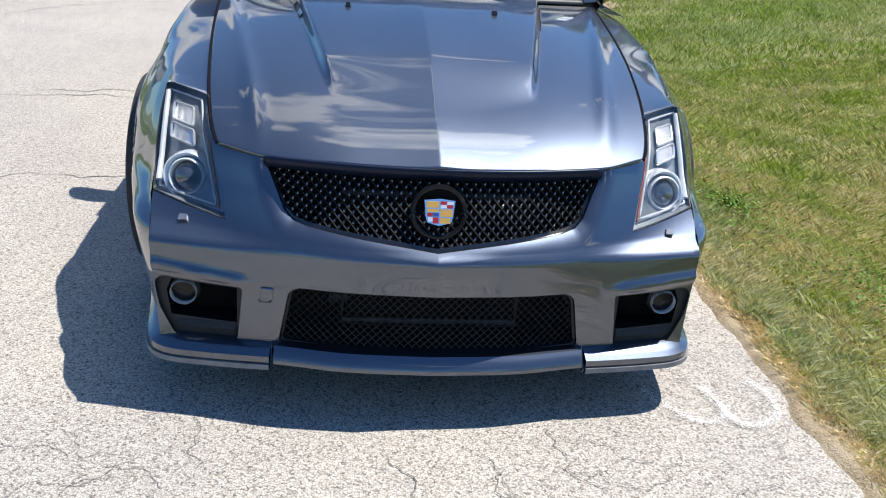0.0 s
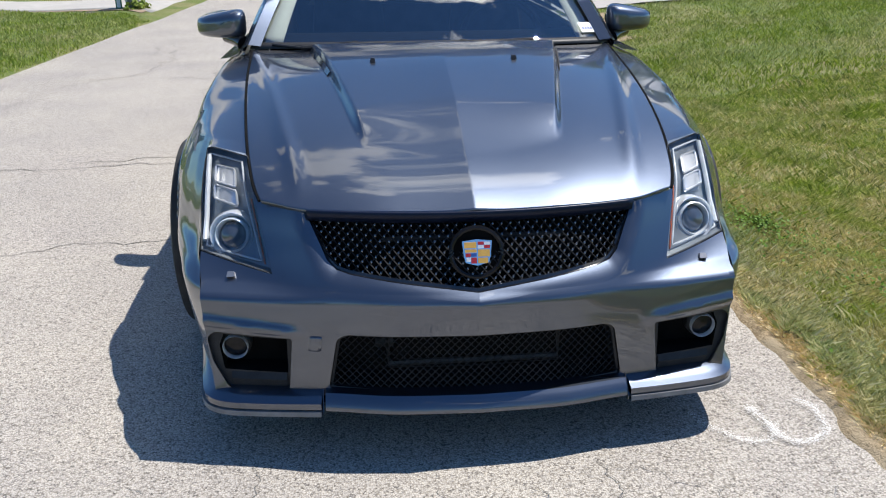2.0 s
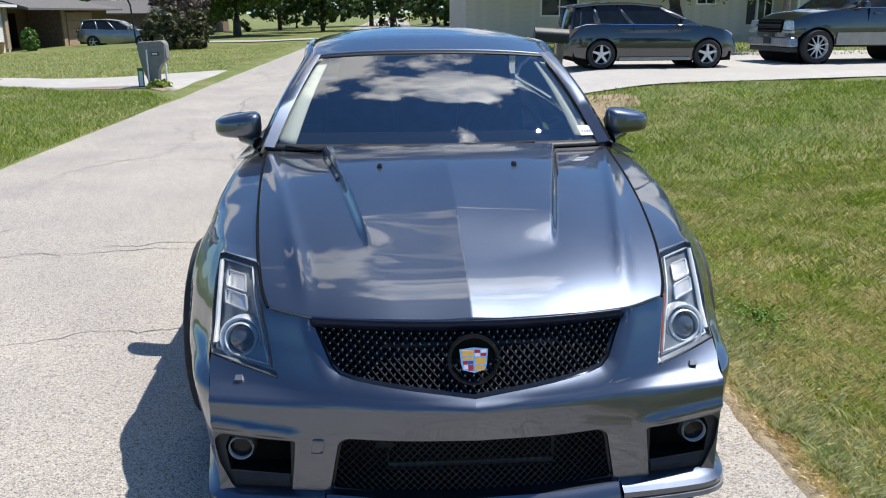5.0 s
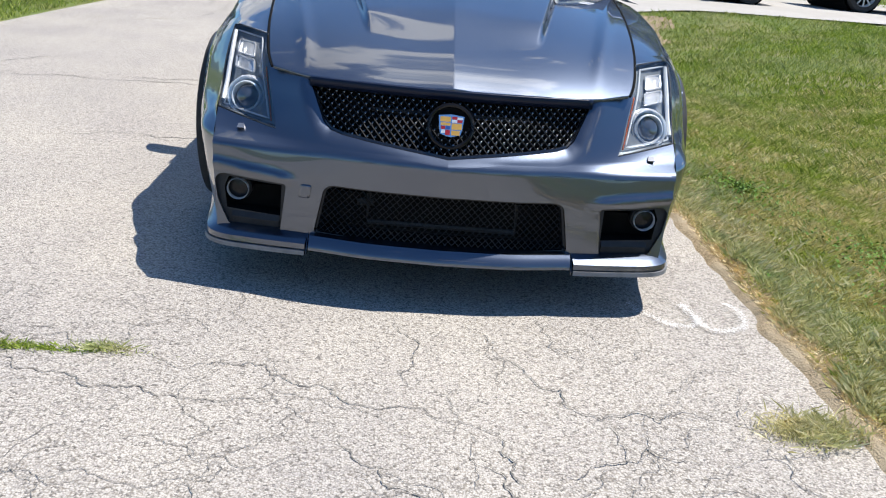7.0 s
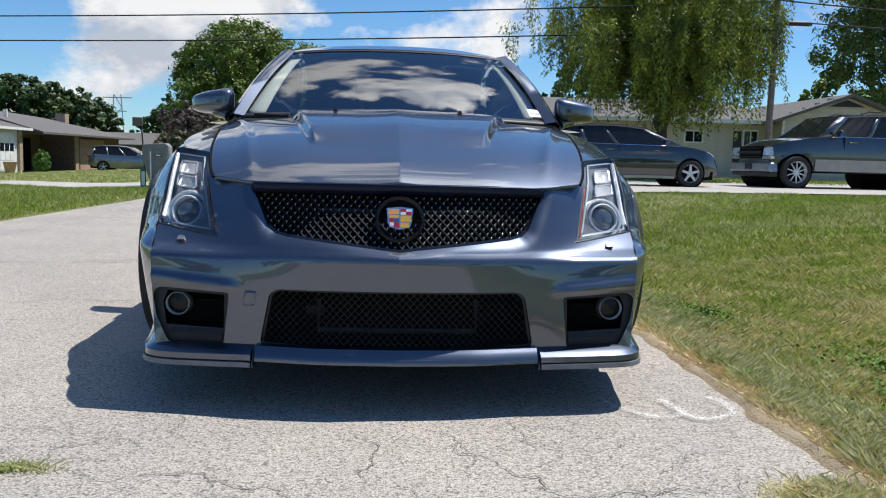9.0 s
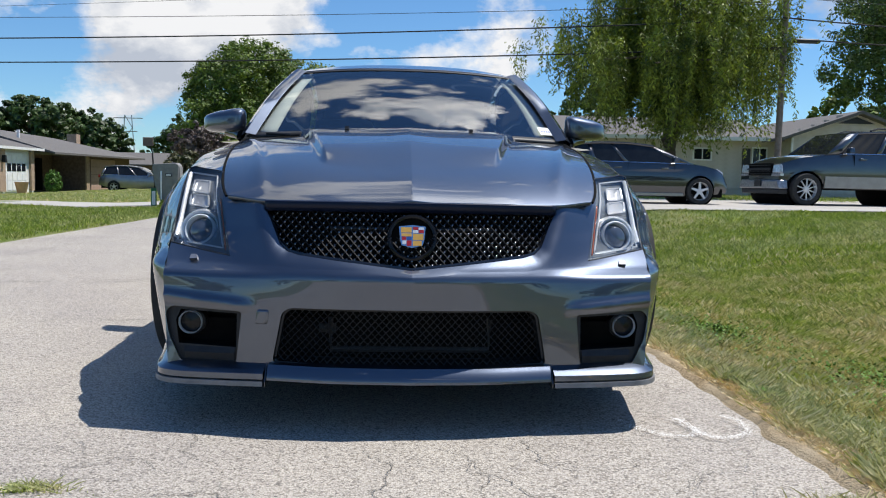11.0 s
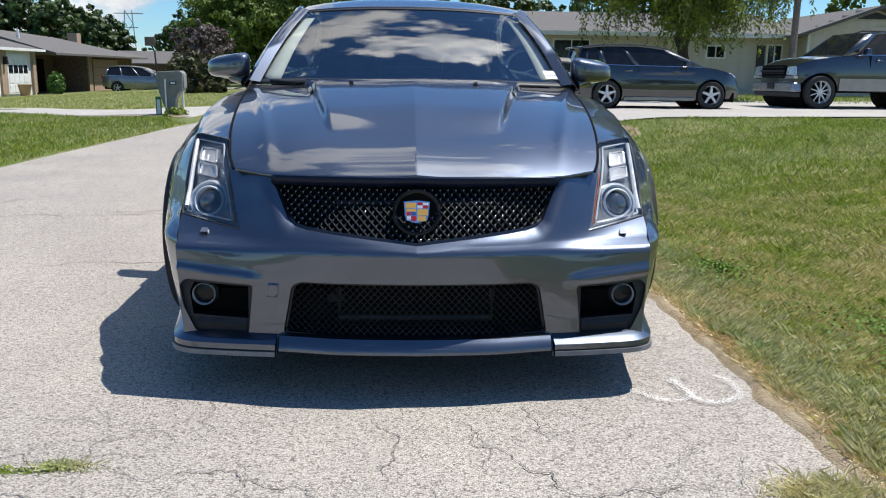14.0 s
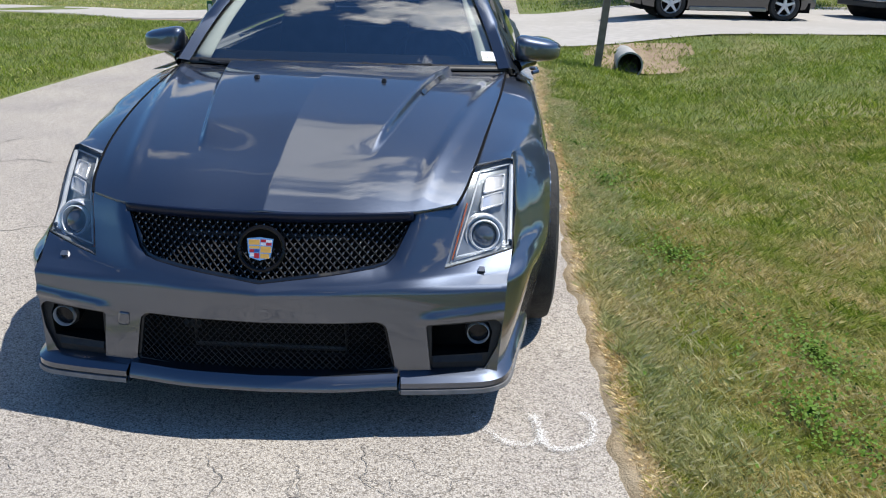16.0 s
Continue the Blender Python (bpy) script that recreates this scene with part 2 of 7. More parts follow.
GLOSSBLACK = mk("gloss_black", (0.008, 0.008, 0.009), (0.013, 0.013, 0.014), 20, 0.12, 0, coat=0.6)
MESHBLACK = mk("black_chrome", (0.012, 0.012, 0.013), (0.02, 0.02, 0.021), 20, 0.5, 0.0, spec=0.2)
BEAD = mk("polished_black_chrome", (0.20, 0.20, 0.205), (0.26, 0.26, 0.265), 20, 0.24, 0.9)
GREYPLATE = mk("grey_plastic", (0.15, 0.15, 0.152), (0.21, 0.21, 0.212), 22, 0.5, 0, 0.15, 200)
NAVY = mk("dark_navy_edge", (0.004, 0.008, 0.024), (0.006, 0.011, 0.030), 20, 0.35, spec=0.25)
PROJECTOR = mk("projector_glass", (0.045, 0.055, 0.075), (0.07, 0.085, 0.11), 12, 0.05, coat=0.8)
LAMPTRAY = mk("lamp_tray", (0.22, 0.245, 0.265), (0.38, 0.41, 0.44), 14, 0.22, 0.5)
BRIGHTRING = mk("bright_metal", (0.58, 0.58, 0.59), (0.66, 0.66, 0.67), 20, 0.4, 0.4)
# Near-black for openings and gaps: their deep shade is put into the colour.
VOID = mk("inner_shade_black", (0.004, 0.004, 0.004), (0.008, 0.0075, 0.007), 15, 0.9, spec=0.1)
CHROME = mk("chrome", (0.75, 0.76, 0.78), (0.82, 0.82, 0.84), 12, 0.10, 1.0)
ALLOY = mk("alloy", (0.5, 0.5, 0.52), (0.6, 0.6, 0.62), 15, 0.3, 1.0)
REFLECT = mk("lamp_reflector", (0.86, 0.88, 0.90), (0.95, 0.95, 0.96), 25, 0.18, 0.65)
LAMPHOUSE = mk("lamp_housing", (0.74, 0.78, 0.82), (0.84, 0.87, 0.90), 20, 0.2, 0.3)
AMBER = mk("amber_plastic", (0.36, 0.075, 0.015), (0.44, 0.10, 0.02), 30, 0.3)
RUBBER = mk("tyre_rubber", (0.018, 0.018, 0.018), (0.035, 0.034, 0.032), 25, 0.85, 0, 0.3, 120)
LENS = glass_mat("clear_lamp_cover", (0.93, 0.95, 0.97), 0.02, 1.7)
WSGLASS = glass_mat("windscreen_glass", (0.55, 0.62, 0.62), 0.0, 3.1)
TINT = mk("tinted_side_glass", (0.010, 0.012, 0.015), (0.015, 0.018, 0.022), 5, 0.03, spec=0.35)
STEEL = mk("raw_steel", (0.25, 0.25, 0.26), (0.38, 0.38, 0.39), 18, 0.4, 0.9)
PALE = mk("pale_grey_trim", (0.72, 0.74, 0.70), (0.80, 0.81, 0.77), 25, 0.8)
SEAT = mk("charcoal_leather", (0.035, 0.036, 0.038), (0.055, 0.055, 0.057), 14, 0.55, 0, 0.2)
WHITE = mk("white_paint", (0.74, 0.74, 0.72), (0.82, 0.82, 0.80), 4, 0.55, 0, 0.05)
RED = mk("red_enamel", (0.45, 0.015, 0.025), (0.5, 0.02, 0.03), 30, 0.4)
GOLD = mk("gold_enamel", (0.75, 0.40, 0.08), (0.8, 0.45, 0.1), 30, 0.4)
BLUE = mk("blue_enamel", (0.03, 0.09, 0.32), (0.04, 0.1, 0.36), 30, 0.4)
SILVER = mk("silver_enamel", (0.75, 0.76, 0.78), (0.8, 0.8, 0.82), 30, 0.4)
ASPHALT = asphalt_mat()
CRACK = mk("crack_fill", (0.09, 0.083, 0.072), (0.26, 0.24, 0.21), 90, 0.95)
CHALK = mk("white_marking_paint", (0.92, 0.92, 0.90), (0.80, 0.80, 0.77), 130, 0.9)
CONCRETE = mk("concrete", (0.37, 0.345, 0.31), (0.44, 0.415, 0.375), 6, 0.85, 0, 0.2, 80, big=(0.37, 0.345, 0.305), bigscale=0.5)
LAWN = grass_mat("lawn_soil", ((0.058, 0.088, 0.011), (0.10, 0.138, 0.017), (0.138, 0.175, 0.024), (0.195, 0.215, 0.042)), ((0.128, 0.117, 0.042), (0.21, 0.184, 0.07), (0.28, 0.24, 0.10), (0.36, 0.30, 0.155)), 0.7, False, lo=0.46, hi=0.66)
BLADES = grass_mat("grass_blades", ((0.12, 0.19, 0.014), (0.27, 0.36, 0.03), (0.42, 0.50, 0.065), (0.72, 0.66, 0.25)), ((0.30, 0.26, 0.08), (0.55, 0.48, 0.18), (0.80, 0.69, 0.34), (0.95, 0.84, 0.54)), 1.9, lo=0.39, hi=0.57)
GREENBLADES = grass_mat("green_grass_blades", ((0.085, 0.14, 0.011), (0.20, 0.285, 0.024), (0.31, 0.39, 0.045), (0.50, 0.52, 0.13)), ((0.18, 0.19, 0.055), (0.36, 0.37, 0.12), (0.54, 0.51, 0.23), (0.74, 0.68, 0.40)), 0.6, lo=0.46, hi=0.72)
EDGEBLADES = grass_mat("grey_green_blades", ((0.20, 0.24, 0.075), (0.40, 0.45, 0.17), (0.58, 0.60, 0.29), (0.80, 0.75, 0.46)), ((0.34, 0.29, 0.11), (0.60, 0.52, 0.24), (0.82, 0.72, 0.40), (0.94, 0.83, 0.56)), 1.6)
STRAW = mk("dry_grass", (0.62, 0.49, 0.26), (0.86, 0.72, 0.44), 20, 0.8)
VERGE = mk("dry_verge", (0.20, 0.145, 0.08), (0.41, 0.315, 0.19), 90, 0.95, 0, 0.8, 160, big=(0.36, 0.29, 0.19), bigscale=5)
DIRT = mk("bare_soil", (0.24, 0.17, 0.11), (0.34, 0.26, 0.17), 9, 0.95, 0, 0.2, 50)
LEAF = mk("clover_leaf", (0.06, 0.125, 0.008), (0.115, 0.20, 0.018), 60, 0.6, spec=0.2)


# ---- mesh helpers ----
def mesh_of(name, verts, faces, mat, smooth=True, sharp=None):
    me = bpy.data.meshes.new(name)
    me.from_pydata([tuple(map(float, v)) for v in verts], [], [tuple(map(int, f)) for f in faces])
    me.update()
    if mat:
        me.materials.append(mat)
    if smooth:
        me.polygons.foreach_set("use_smooth", [True] * len(me.polygons))
        if sharp:
            me.set_sharp_from_angle(angle=radians(sharp))
    return me


def thing(name, label, category, group="", kind="", at=None):
    """An Empty at the thing's base."""
    ob = new(name)
    if at is not None:
        ob.matrix_world = at
    return tagged(ob, label, category, group, kind)


def part(name, vf, mat, parent, label="", smooth=True, sharp=40, thick=0.0, bevel=0.0, mirror=False):
    """One mesh under a thing. vf: (verts, faces)."""
    verts, faces = vf
    if mirror:
        verts = [(-v[0], v[1], v[2]) for v in verts]
        faces = [tuple(reversed(f)) for f in faces]
    ob = new(name, mesh_of(name, verts, faces, mat, smooth, sharp))
    ob.parent = parent
    if label:
        tagged(ob, label)
    if thick:
        s = ob.modifiers.new("thickness", "SOLIDIFY"); s.thickness, s.offset = thick, -1
    if bevel:
        s = ob.modifiers.new("edge", "BEVEL"); s.width, s.segments, s.limit_method = bevel, 2, "ANGLE"
    return ob


def join(*vfs):
    verts, faces = [], []
    for v, f in vfs:
        o = len(verts)
        verts += list(v)
        faces += [tuple(i + o for i in q) for q in f]
    return verts, faces


def moved(vf, m):
    return [tuple(m @ Vector(v)) for v in vf[0]], vf[1]


def box(x0, y0, z0, x1, y1, z1, tx=0.0, ty=0.0):
    """A box whose top is drawn in by tx, ty."""
    v = [(x0, y0, z0), (x1, y0, z0), (x1, y1, z0), (x0, y1, z0),
         (x0 + tx, y0 + ty, z1), (x1 - tx, y0 + ty, z1), (x1 - tx, y1 - ty, z1), (x0 + tx, y1 - ty, z1)]
    return v, [(3, 2, 1, 0), (4, 5, 6, 7), (0, 1, 5, 4), (1, 2, 6, 5), (2, 3, 7, 6), (3, 0, 4, 7)]


def tube(path, r, n=8, close=False, caps=True):
    """A round bar along a path; r: one radius or one each."""
    path = [Vector(p) for p in path]
    rs = r if hasattr(r, "__len__") else [r] * len(path)
    v, f = [], []
    up = Vector((0, 0, 1))
    for i, p in enumerate(path):
        a, b = path[i - 1] if (i or close) else p, path[(i + 1) % len(path)] if (i < len(path) - 1 or close) else p
        d = (b - a).normalized()
        s = d.cross(up)
        s = s.normalized() if s.length > 1e-3 else d.cross(Vector((0, 1, 0))).normalized()
        w = s.cross(d)
        v += [tuple(p + rs[i] * (math.cos(q) * s + math.sin(q) * w)) for q in (2 * math.pi * k / n for k in range(n))]
    m = len(path)
    for i in range(m if close else m - 1):
        j = (i + 1) % m
        f += [(i * n + k, i * n + (k + 1) % n, j * n + (k + 1) % n, j * n + k) for k in range(n)]
    if caps and not close:
        f += [tuple(reversed(range(n))), tuple(range((m - 1) * n, m * n))]
    return v, f


def lathe(profile, n=32, axis="y"):
    """Turns (radius, height) pairs about an axis."""
    v, f = [], []
    for r, h in profile:
        for k in range(n):
            a = 2 * math.pi * k / n
            c, s = r * math.cos(a), r * math.sin(a)
            v.append((c, h, s) if axis == "y" else (h, c, s) if axis == "x" else (c, s, h))
    for i in range(len(profile) - 1):
        for k in range(n):
            q = (i * n + k, i * n + (k + 1) % n, (i + 1) * n + (k + 1) % n, (i + 1) * n + k)
            f.append(q)
    return v, f


def prism(poly, d0, d1, to):
    """A flat outline given depth: to(u, v, d) -> place."""
    n = len(poly)
    v = [to(a, b, d0) for a, b in poly] + [to(a, b, d1) for a, b in poly]
    return v, [tuple(range(n)), tuple(reversed(range(n, 2 * n)))] + [((k + 1) % n, k, n + k, n + (k + 1) % n) for k in range(n)]


def grid(fn, us, vs):
    """A sheet fn(u, v) over two lists of values."""
    v = [tuple(fn(a, b)) for b in vs for a in us]
    n = len(us)
    return v, [(j * n + i, j * n + i + 1, (j + 1) * n + i + 1, (j + 1) * n + i) for j in range(len(vs) - 1) for i in range(n - 1)]


def curve(xs, ys):
    """A smooth curve through points with no overshoot."""
    xs, ys = np.asarray(xs, float), np.asarray(ys, float)
    h, d = np.diff(xs), np.diff(ys) / np.diff(xs)
    m = np.empty(len(xs)); m[0], m[-1] = d[0], d[-1]
    for i in range(1, len(xs) - 1):
        m[i] = 0 if d[i - 1] * d[i] <= 0 else 2 * d[i - 1] * d[i] / (d[i - 1] + d[i])

    xs, ys, h, m = xs.tolist(), ys.tolist(), h.tolist(), m.tolist()
    last = len(xs) - 2

    def at(x):
        x = min(max(float(x), xs[0] - 0.3), xs[-1] + 0.3)
        i = 0
        while i < last and xs[i + 1] < x:
            i += 1
        s = (x - xs[i]) / h[i]
        if s < 0:
            return ys[0] + m[0] * (x - xs[0])
        if s > 1:
            return ys[-1] + m[-1] * (x - xs[-1])
        return (ys[i] * (1 + 2 * s) * (1 - s) ** 2 + h[i] * m[i] * s * (1 - s) ** 2 + ys[i + 1] * s * s * (3 - 2 * s) + h[i] * m[i + 1] * s * s * (s - 1))
    return at


def inside(p, poly):
    c, n = False, len(poly)
    for i in range(n):
        (x0, y0), (x1, y1) = poly[i], poly[i - 1]
        if (y0 > p[1]) != (y1 > p[1]) and p[0] < (x1 - x0) * (p[1] - y0) / (y1 - y0) + x0:
            c = not c
    return c


def dense(poly, step):
    out = []
    for i, a in enumerate(poly):
        b = poly[(i + 1) % len(poly)]
        n = max(1, int(math.hypot(b[0] - a[0], b[1] - a[1]) / step))
        out += [(a[0] + (b[0] - a[0]) * k / n, a[1] + (b[1] - a[1]) * k / n) for k in range(n)]
    return out


def sheet(outline, holes, step, fn, lines=()):
    """A curved sheet with openings, cut out of fn(u, v) by outlines in u, v."""
    from mathutils.geometry import delaunay_2d_cdt
    pts, edges = [], []
    loops = [dense(outline, step)] + [dense(h, step) for h in holes]
    for lp in loops:
        o = len(pts)
        pts += lp
        edges += [(o + i, o + (i + 1) % len(lp)) for i in range(len(lp))]
    for ln in lines:
        o = len(pts)
        pts += ln
        edges += [(o + i, o + i + 1) for i in range(len(ln) - 1)]
    border = np.array(pts)
    u0, v0 = border.min(0); u1, v1 = border.max(0)
    for j in range(int((v1 - v0) / step) + 1):
        for i in range(int((u1 - u0) / step) + 1):
            p = (u0 + (i + 0.5 * (j % 2)) * step, v0 + (j + 0.5) * step)
            if inside(p, loops[0]) and not any(inside(p, h) for h in loops[1:]) and np.min(np.hypot(*(border - p).T)) > 0.45 * step:
                pts.append(p)
    vs, _, fs, *_ = delaunay_2d_cdt([Vector(p) for p in pts], edges, [], 0, 1e-6)
    faces = []
    for f in fs:
        c = (sum(vs[i].x for i in f) / 3, sum(vs[i].y for i in f) / 3)
        if inside(c, loops[0]) and not any(inside(c, h) for h in loops[1:]):
            faces.append(tuple(f))
    return [tuple(fn(v.x, v.y)) for v in vs], faces


def both(half):
    """A right-hand outline closed by its mirror image: from the middle line out and back to it."""
    left = [(-x, z) for x, z in reversed(half) if x > 1e-6]
    return half + left


def rounded(poly, r, n=4):
    """Corners of an outline rounded off."""
    out, m = [], len(poly)
    for i in range(m):
        p, a, b = Vector(poly[i]), Vector(poly[i - 1]), Vector(poly[(i + 1) % m])
        ra = min(r, 0.45 * (a - p).length, 0.45 * (b - p).length)
        s, e = p + (a - p).normalized() * ra, p + (b - p).normalized() * ra
        out += [tuple(s * (1 - t) ** 2 + p * 2 * t * (1 - t) + e * t * t) for t in (k / n for k in range(n + 1))]
    return out

# ---- ground ----
def left_edge(y):
    return -4.05 + 0.012 * max(y, 0) + 0.05 * noise.noise((0.3, y * 0.5, 1.0))


def right_edge(y):
    return 1.08 + 0.018 * max(y, 0) + 0.05 * noise.noise((5.3, y * 0.9, 2.0)) + 0.02 * noise.noise((1.3, y * 5, 2.0))


def smooth(a, b, x):
    t = min(max((x - a) / (b - a), 0.0), 1.0)
    return t * t * (3 - 2 * t)


def drive_near(x):
    """The near edge of the concrete drive on the mailbox-and-pipe side."""
    return 11.6 + 0.22 * (x - 1.4)


def lawn_z(x, y):
    if x > 0:
        d = x - right_edge(y)
        ditch = -(0.13 + 0.11 * smooth(3, 9, y)) * math.exp(-((d - 1.75) / 1.0) ** 2) - 0.03 * smooth(0, 0.25, d)
        rise = 0.24 * smooth(2.5, 6.5, d) if d > 0 else 0
        dy = y - drive_near(max(x, 1.4))
        bank = smooth(-1.5, -0.15, dy)
        level = 0.22 * smooth(0.5, 3.5, d)
        z = (ditch + rise) * (1 - bank) + level * bank
        return z + 0.03 * noise.noise((x * 0.6, y * 0.6, 3)) * smooth(0, 1, d)
    d = left_edge(y) - x
    return 0.02 * smooth(0, 0.3, d) - 0.10 * smooth(0.3, 4, d) - 0.62 * smooth(5, 22, d) + 0.03 * noise.noise((x * 0.5, y * 0.5, 8)) * smooth(0, 1, d)


def ground_z(x, y):
    if left_edge(y) < x < right_edge(y):
        return -0.05
    return lawn_z(x, y)


def spaced(lo, hi, fine_lo, fine_hi, step, grow=1.25):
    v = list(np.arange(fine_lo, fine_hi + 1e-6, step))
    s = step
    while v[-1] < hi:
        s *= grow; v.append(v[-1] + s)
    s = step
    while v[0] > lo:
        s *= grow; v.insert(0, v[0] - s)
    return [float(a) for a in v]


gx, gy = spaced(-900, 900, -6, 8, 0.11), spaced(-500, 1500, -3, 15, 0.16)
gverts, gfaces = grid(lambda x, y: (x, y, ground_z(x, y)), gx, gy)
HEIGHTS = np.array([v[2] for v in gverts]).reshape(len(gy), len(gx))
GX, GY = np.array(gx), np.array(gy)
EDGE_YS = np.arange(-8, 34, 0.02)
EDGE_R, EDGE_L = np.array([right_edge(q) for q in EDGE_YS]), np.array([left_edge(q) for q in EDGE_YS])


def heights(p):
    """Ground height at many places."""
    i = np.clip(np.searchsorted(GX, p[:, 0]) - 1, 0, len(GX) - 2); j = np.clip(np.searchsorted(GY, p[:, 1]) - 1, 0, len(GY) - 2)
    u, v = (p[:, 0] - GX[i]) / (GX[i + 1] - GX[i]), (p[:, 1] - GY[j]) / (GY[j + 1] - GY[j])
    return (HEIGHTS[j, i] * (1 - u) + HEIGHTS[j, i + 1] * u) * (1 - v) + (HEIGHTS[j + 1, i] * (1 - u) + HEIGHTS[j + 1, i + 1] * u) * v


def lattice(x, y, scale, seed):
    """Smooth random field between 0 and 1 over many places."""
    x, y = np.asarray(x) * scale + 50.0, np.asarray(y) * scale + 50.0
    i, j = np.floor(x).astype(int), np.floor(y).astype(int)
    u, v = x - i, y - j
    u, v = u * u * (3 - 2 * u), v * v * (3 - 2 * v)
    tab = np.random.RandomState(seed).uniform(0, 1, (256, 256))
    at = lambda a, b: tab[a % 256, b % 256]
    return (at(i, j) * (1 - u) + at(i + 1, j) * u) * (1 - v) + (at(i, j + 1) * (1 - u) + at(i + 1, j + 1) * u) * v


ground = new("ground", mesh_of("ground", gverts, gfaces, LAWN))
tagged(ground, "patchy green and sun-dried lawn ground beside the road", "ground", kind="structure")

ry = spaced(-60, 260, -4, 16, 0.12)
rverts, rfaces = grid(lambda u, y: (left_edge(y) + u * (right_edge(y) - left_edge(y)), y, -0.012 * (abs(2 * u - 1) ** 6)), [k / 12 for k in range(13)], ry)
road = new("road", mesh_of("road", rverts, rfaces, ASPHALT))
tagged(road, "worn pale chip-seal asphalt road with thin cracks", "road", kind="structure")


# ---- the parked saloon: shape ----
FX = (0, 0.2, 0.4, 0.55, 0.72)
FZ = (0.15, 0.35, 0.441, 0.463, 0.56, 0.65, 0.75)
FY = [(-0.055, -0.045, -0.008, 0.012, 0.035), (-0.060, -0.045, -0.007, 0.020, 0.060), (-0.066, -0.046, 0.000, 0.030, 0.064),
      (-0.048, -0.028, 0.020, 0.073, 0.118), (0.000, 0.015, 0.068, 0.145, 0.262), (0.058, 0.070, 0.108, 0.200, 0.338), (0.15, 0.16, 0.20, 0.355, 0.440)]
FROWS = [curve(FX, r) for r in FY]


GRILLE = [(0, 0.643), (0.432, 0.640), (0.428, 0.615), (0.385, 0.525), (0.362, 0.505), (0.325, 0.496), (0, 0.462)]


def off_grille(a, z):
    """Distance from the grille's opening; 0 inside it."""
    if z > 0.643 - 0.006 * a and a < 0.43 or inside((a + 1e-5, z), GRILLE):
        return 0.0
    best = 1.0
    for (x0, z0), (x1, z1) in zip(GRILLE[1:], GRILLE[2:]):
        t = min(max(((a - x0) * (x1 - x0) + (z - z0) * (z1 - z0)) / ((x1 - x0) ** 2 + (z1 - z0) ** 2), 0), 1)
        best = min(best, math.hypot(a - x0 - t * (x1 - x0), z - z0 - t * (z1 - z0)))
    return best


def roll_width(a):
    return 0.020 + 0.024 * smooth(0.14, 0.42, a)


def nose_y(x, z):
    """How far back the front face lies at a width and height."""
    a = abs(x)
    brow = 0.013 * math.exp(-((z - 0.350 - 0.09 * (a - 0.467)) / 0.011) ** 2) * smooth(0.43, 0.52, a)
    return curve(FZ, [r(a) for r in FROWS])(z) - brow + (0.010 + 0.012 * smooth(0.14, 0.42, a)) * max(0.0, 1 - off_grille(a, z) / roll_width(a)) ** 2


def nose(x, z):
    return (x, nose_y(x, z), z)


def on_nose(push):
    return lambda x, z: (x, nose_y(x, z) + push, z)


cut_x = curve((0.0, 0.12, 0.175, 0.36, 0.63, 0.9, 1.15, 1.5), (0.40, 0.44, 0.560, 0.607, 0.645, 0.676, 0.700, 0.724))
cut_z = curve((0.05, 0.13, 0.175, 0.36, 0.63, 0.9, 1.15, 1.5), (0.63, 0.648, 0.660, 0.733, 0.790, 0.830, 0.858, 0.885))


EDGE_Y = curve((0, 0.2, 0.436, 0.558, 0.62), (0.050, 0.066, 0.118, 0.178, 0.24))
EDGE_Z = curve((0, 0.2, 0.434, 0.558, 0.62), (0.657, 0.656, 0.650, 0.661, 0.68))


def poly(*c):
    def at(y):
        v = 0.0
        for k in c:
            v = v * y + k
        return v
    return at


SKIN_MID = poly(0.34783, -1.44283, 2.18169, -1.59947, 0.78592, 0.62015)
SKIN_EDGE = poly(-0.05957, 0.27713, -0.52648, 0.56998, 0.58099)
SKIN_WIDE = poly(0.05221, -0.19552, 0.31765, 0.51177)


def hood_skin(a, y):
    ze = SKIN_EDGE(y)
    return ze + (SKIN_MID(y) - ze) * (1 - (a / SKIN_WIDE(y)) ** 2.3)


def hood_z(x, y):
    """The bonnet's height: a crowned skin, a rolled front edge, a ridge to each side, a raised middle and a centre crease."""
    a = abs(x)
    z = hood_skin(a, y)
    ye = EDGE_Y(min(a, 0.62))
    z -= (hood_skin(a, ye) - EDGE_Z(min(a, 0.62))) * math.exp(-max(y - ye, 0) / 0.10)
    z += 0.0085 * math.exp(-((a - 0.442 - 0.205 * (y - 0.12)) / 0.026) ** 2) * smooth(0.1, 0.4, y)
    xb = 0.275 + 0.195 * (y - 0.33)
    q = min((a / xb) ** 2, 1.0)
    z += 0.030 * smooth(0.255 + 0.09 * q, 0.60 - 0.06 * q, y) * smooth(0.012, -0.012, a - xb)
    z -= 0.085 * a * math.exp(-(a / 0.22) ** 2) * (1 - 0.6 * smooth(0.8, 1.3, y))
    return z


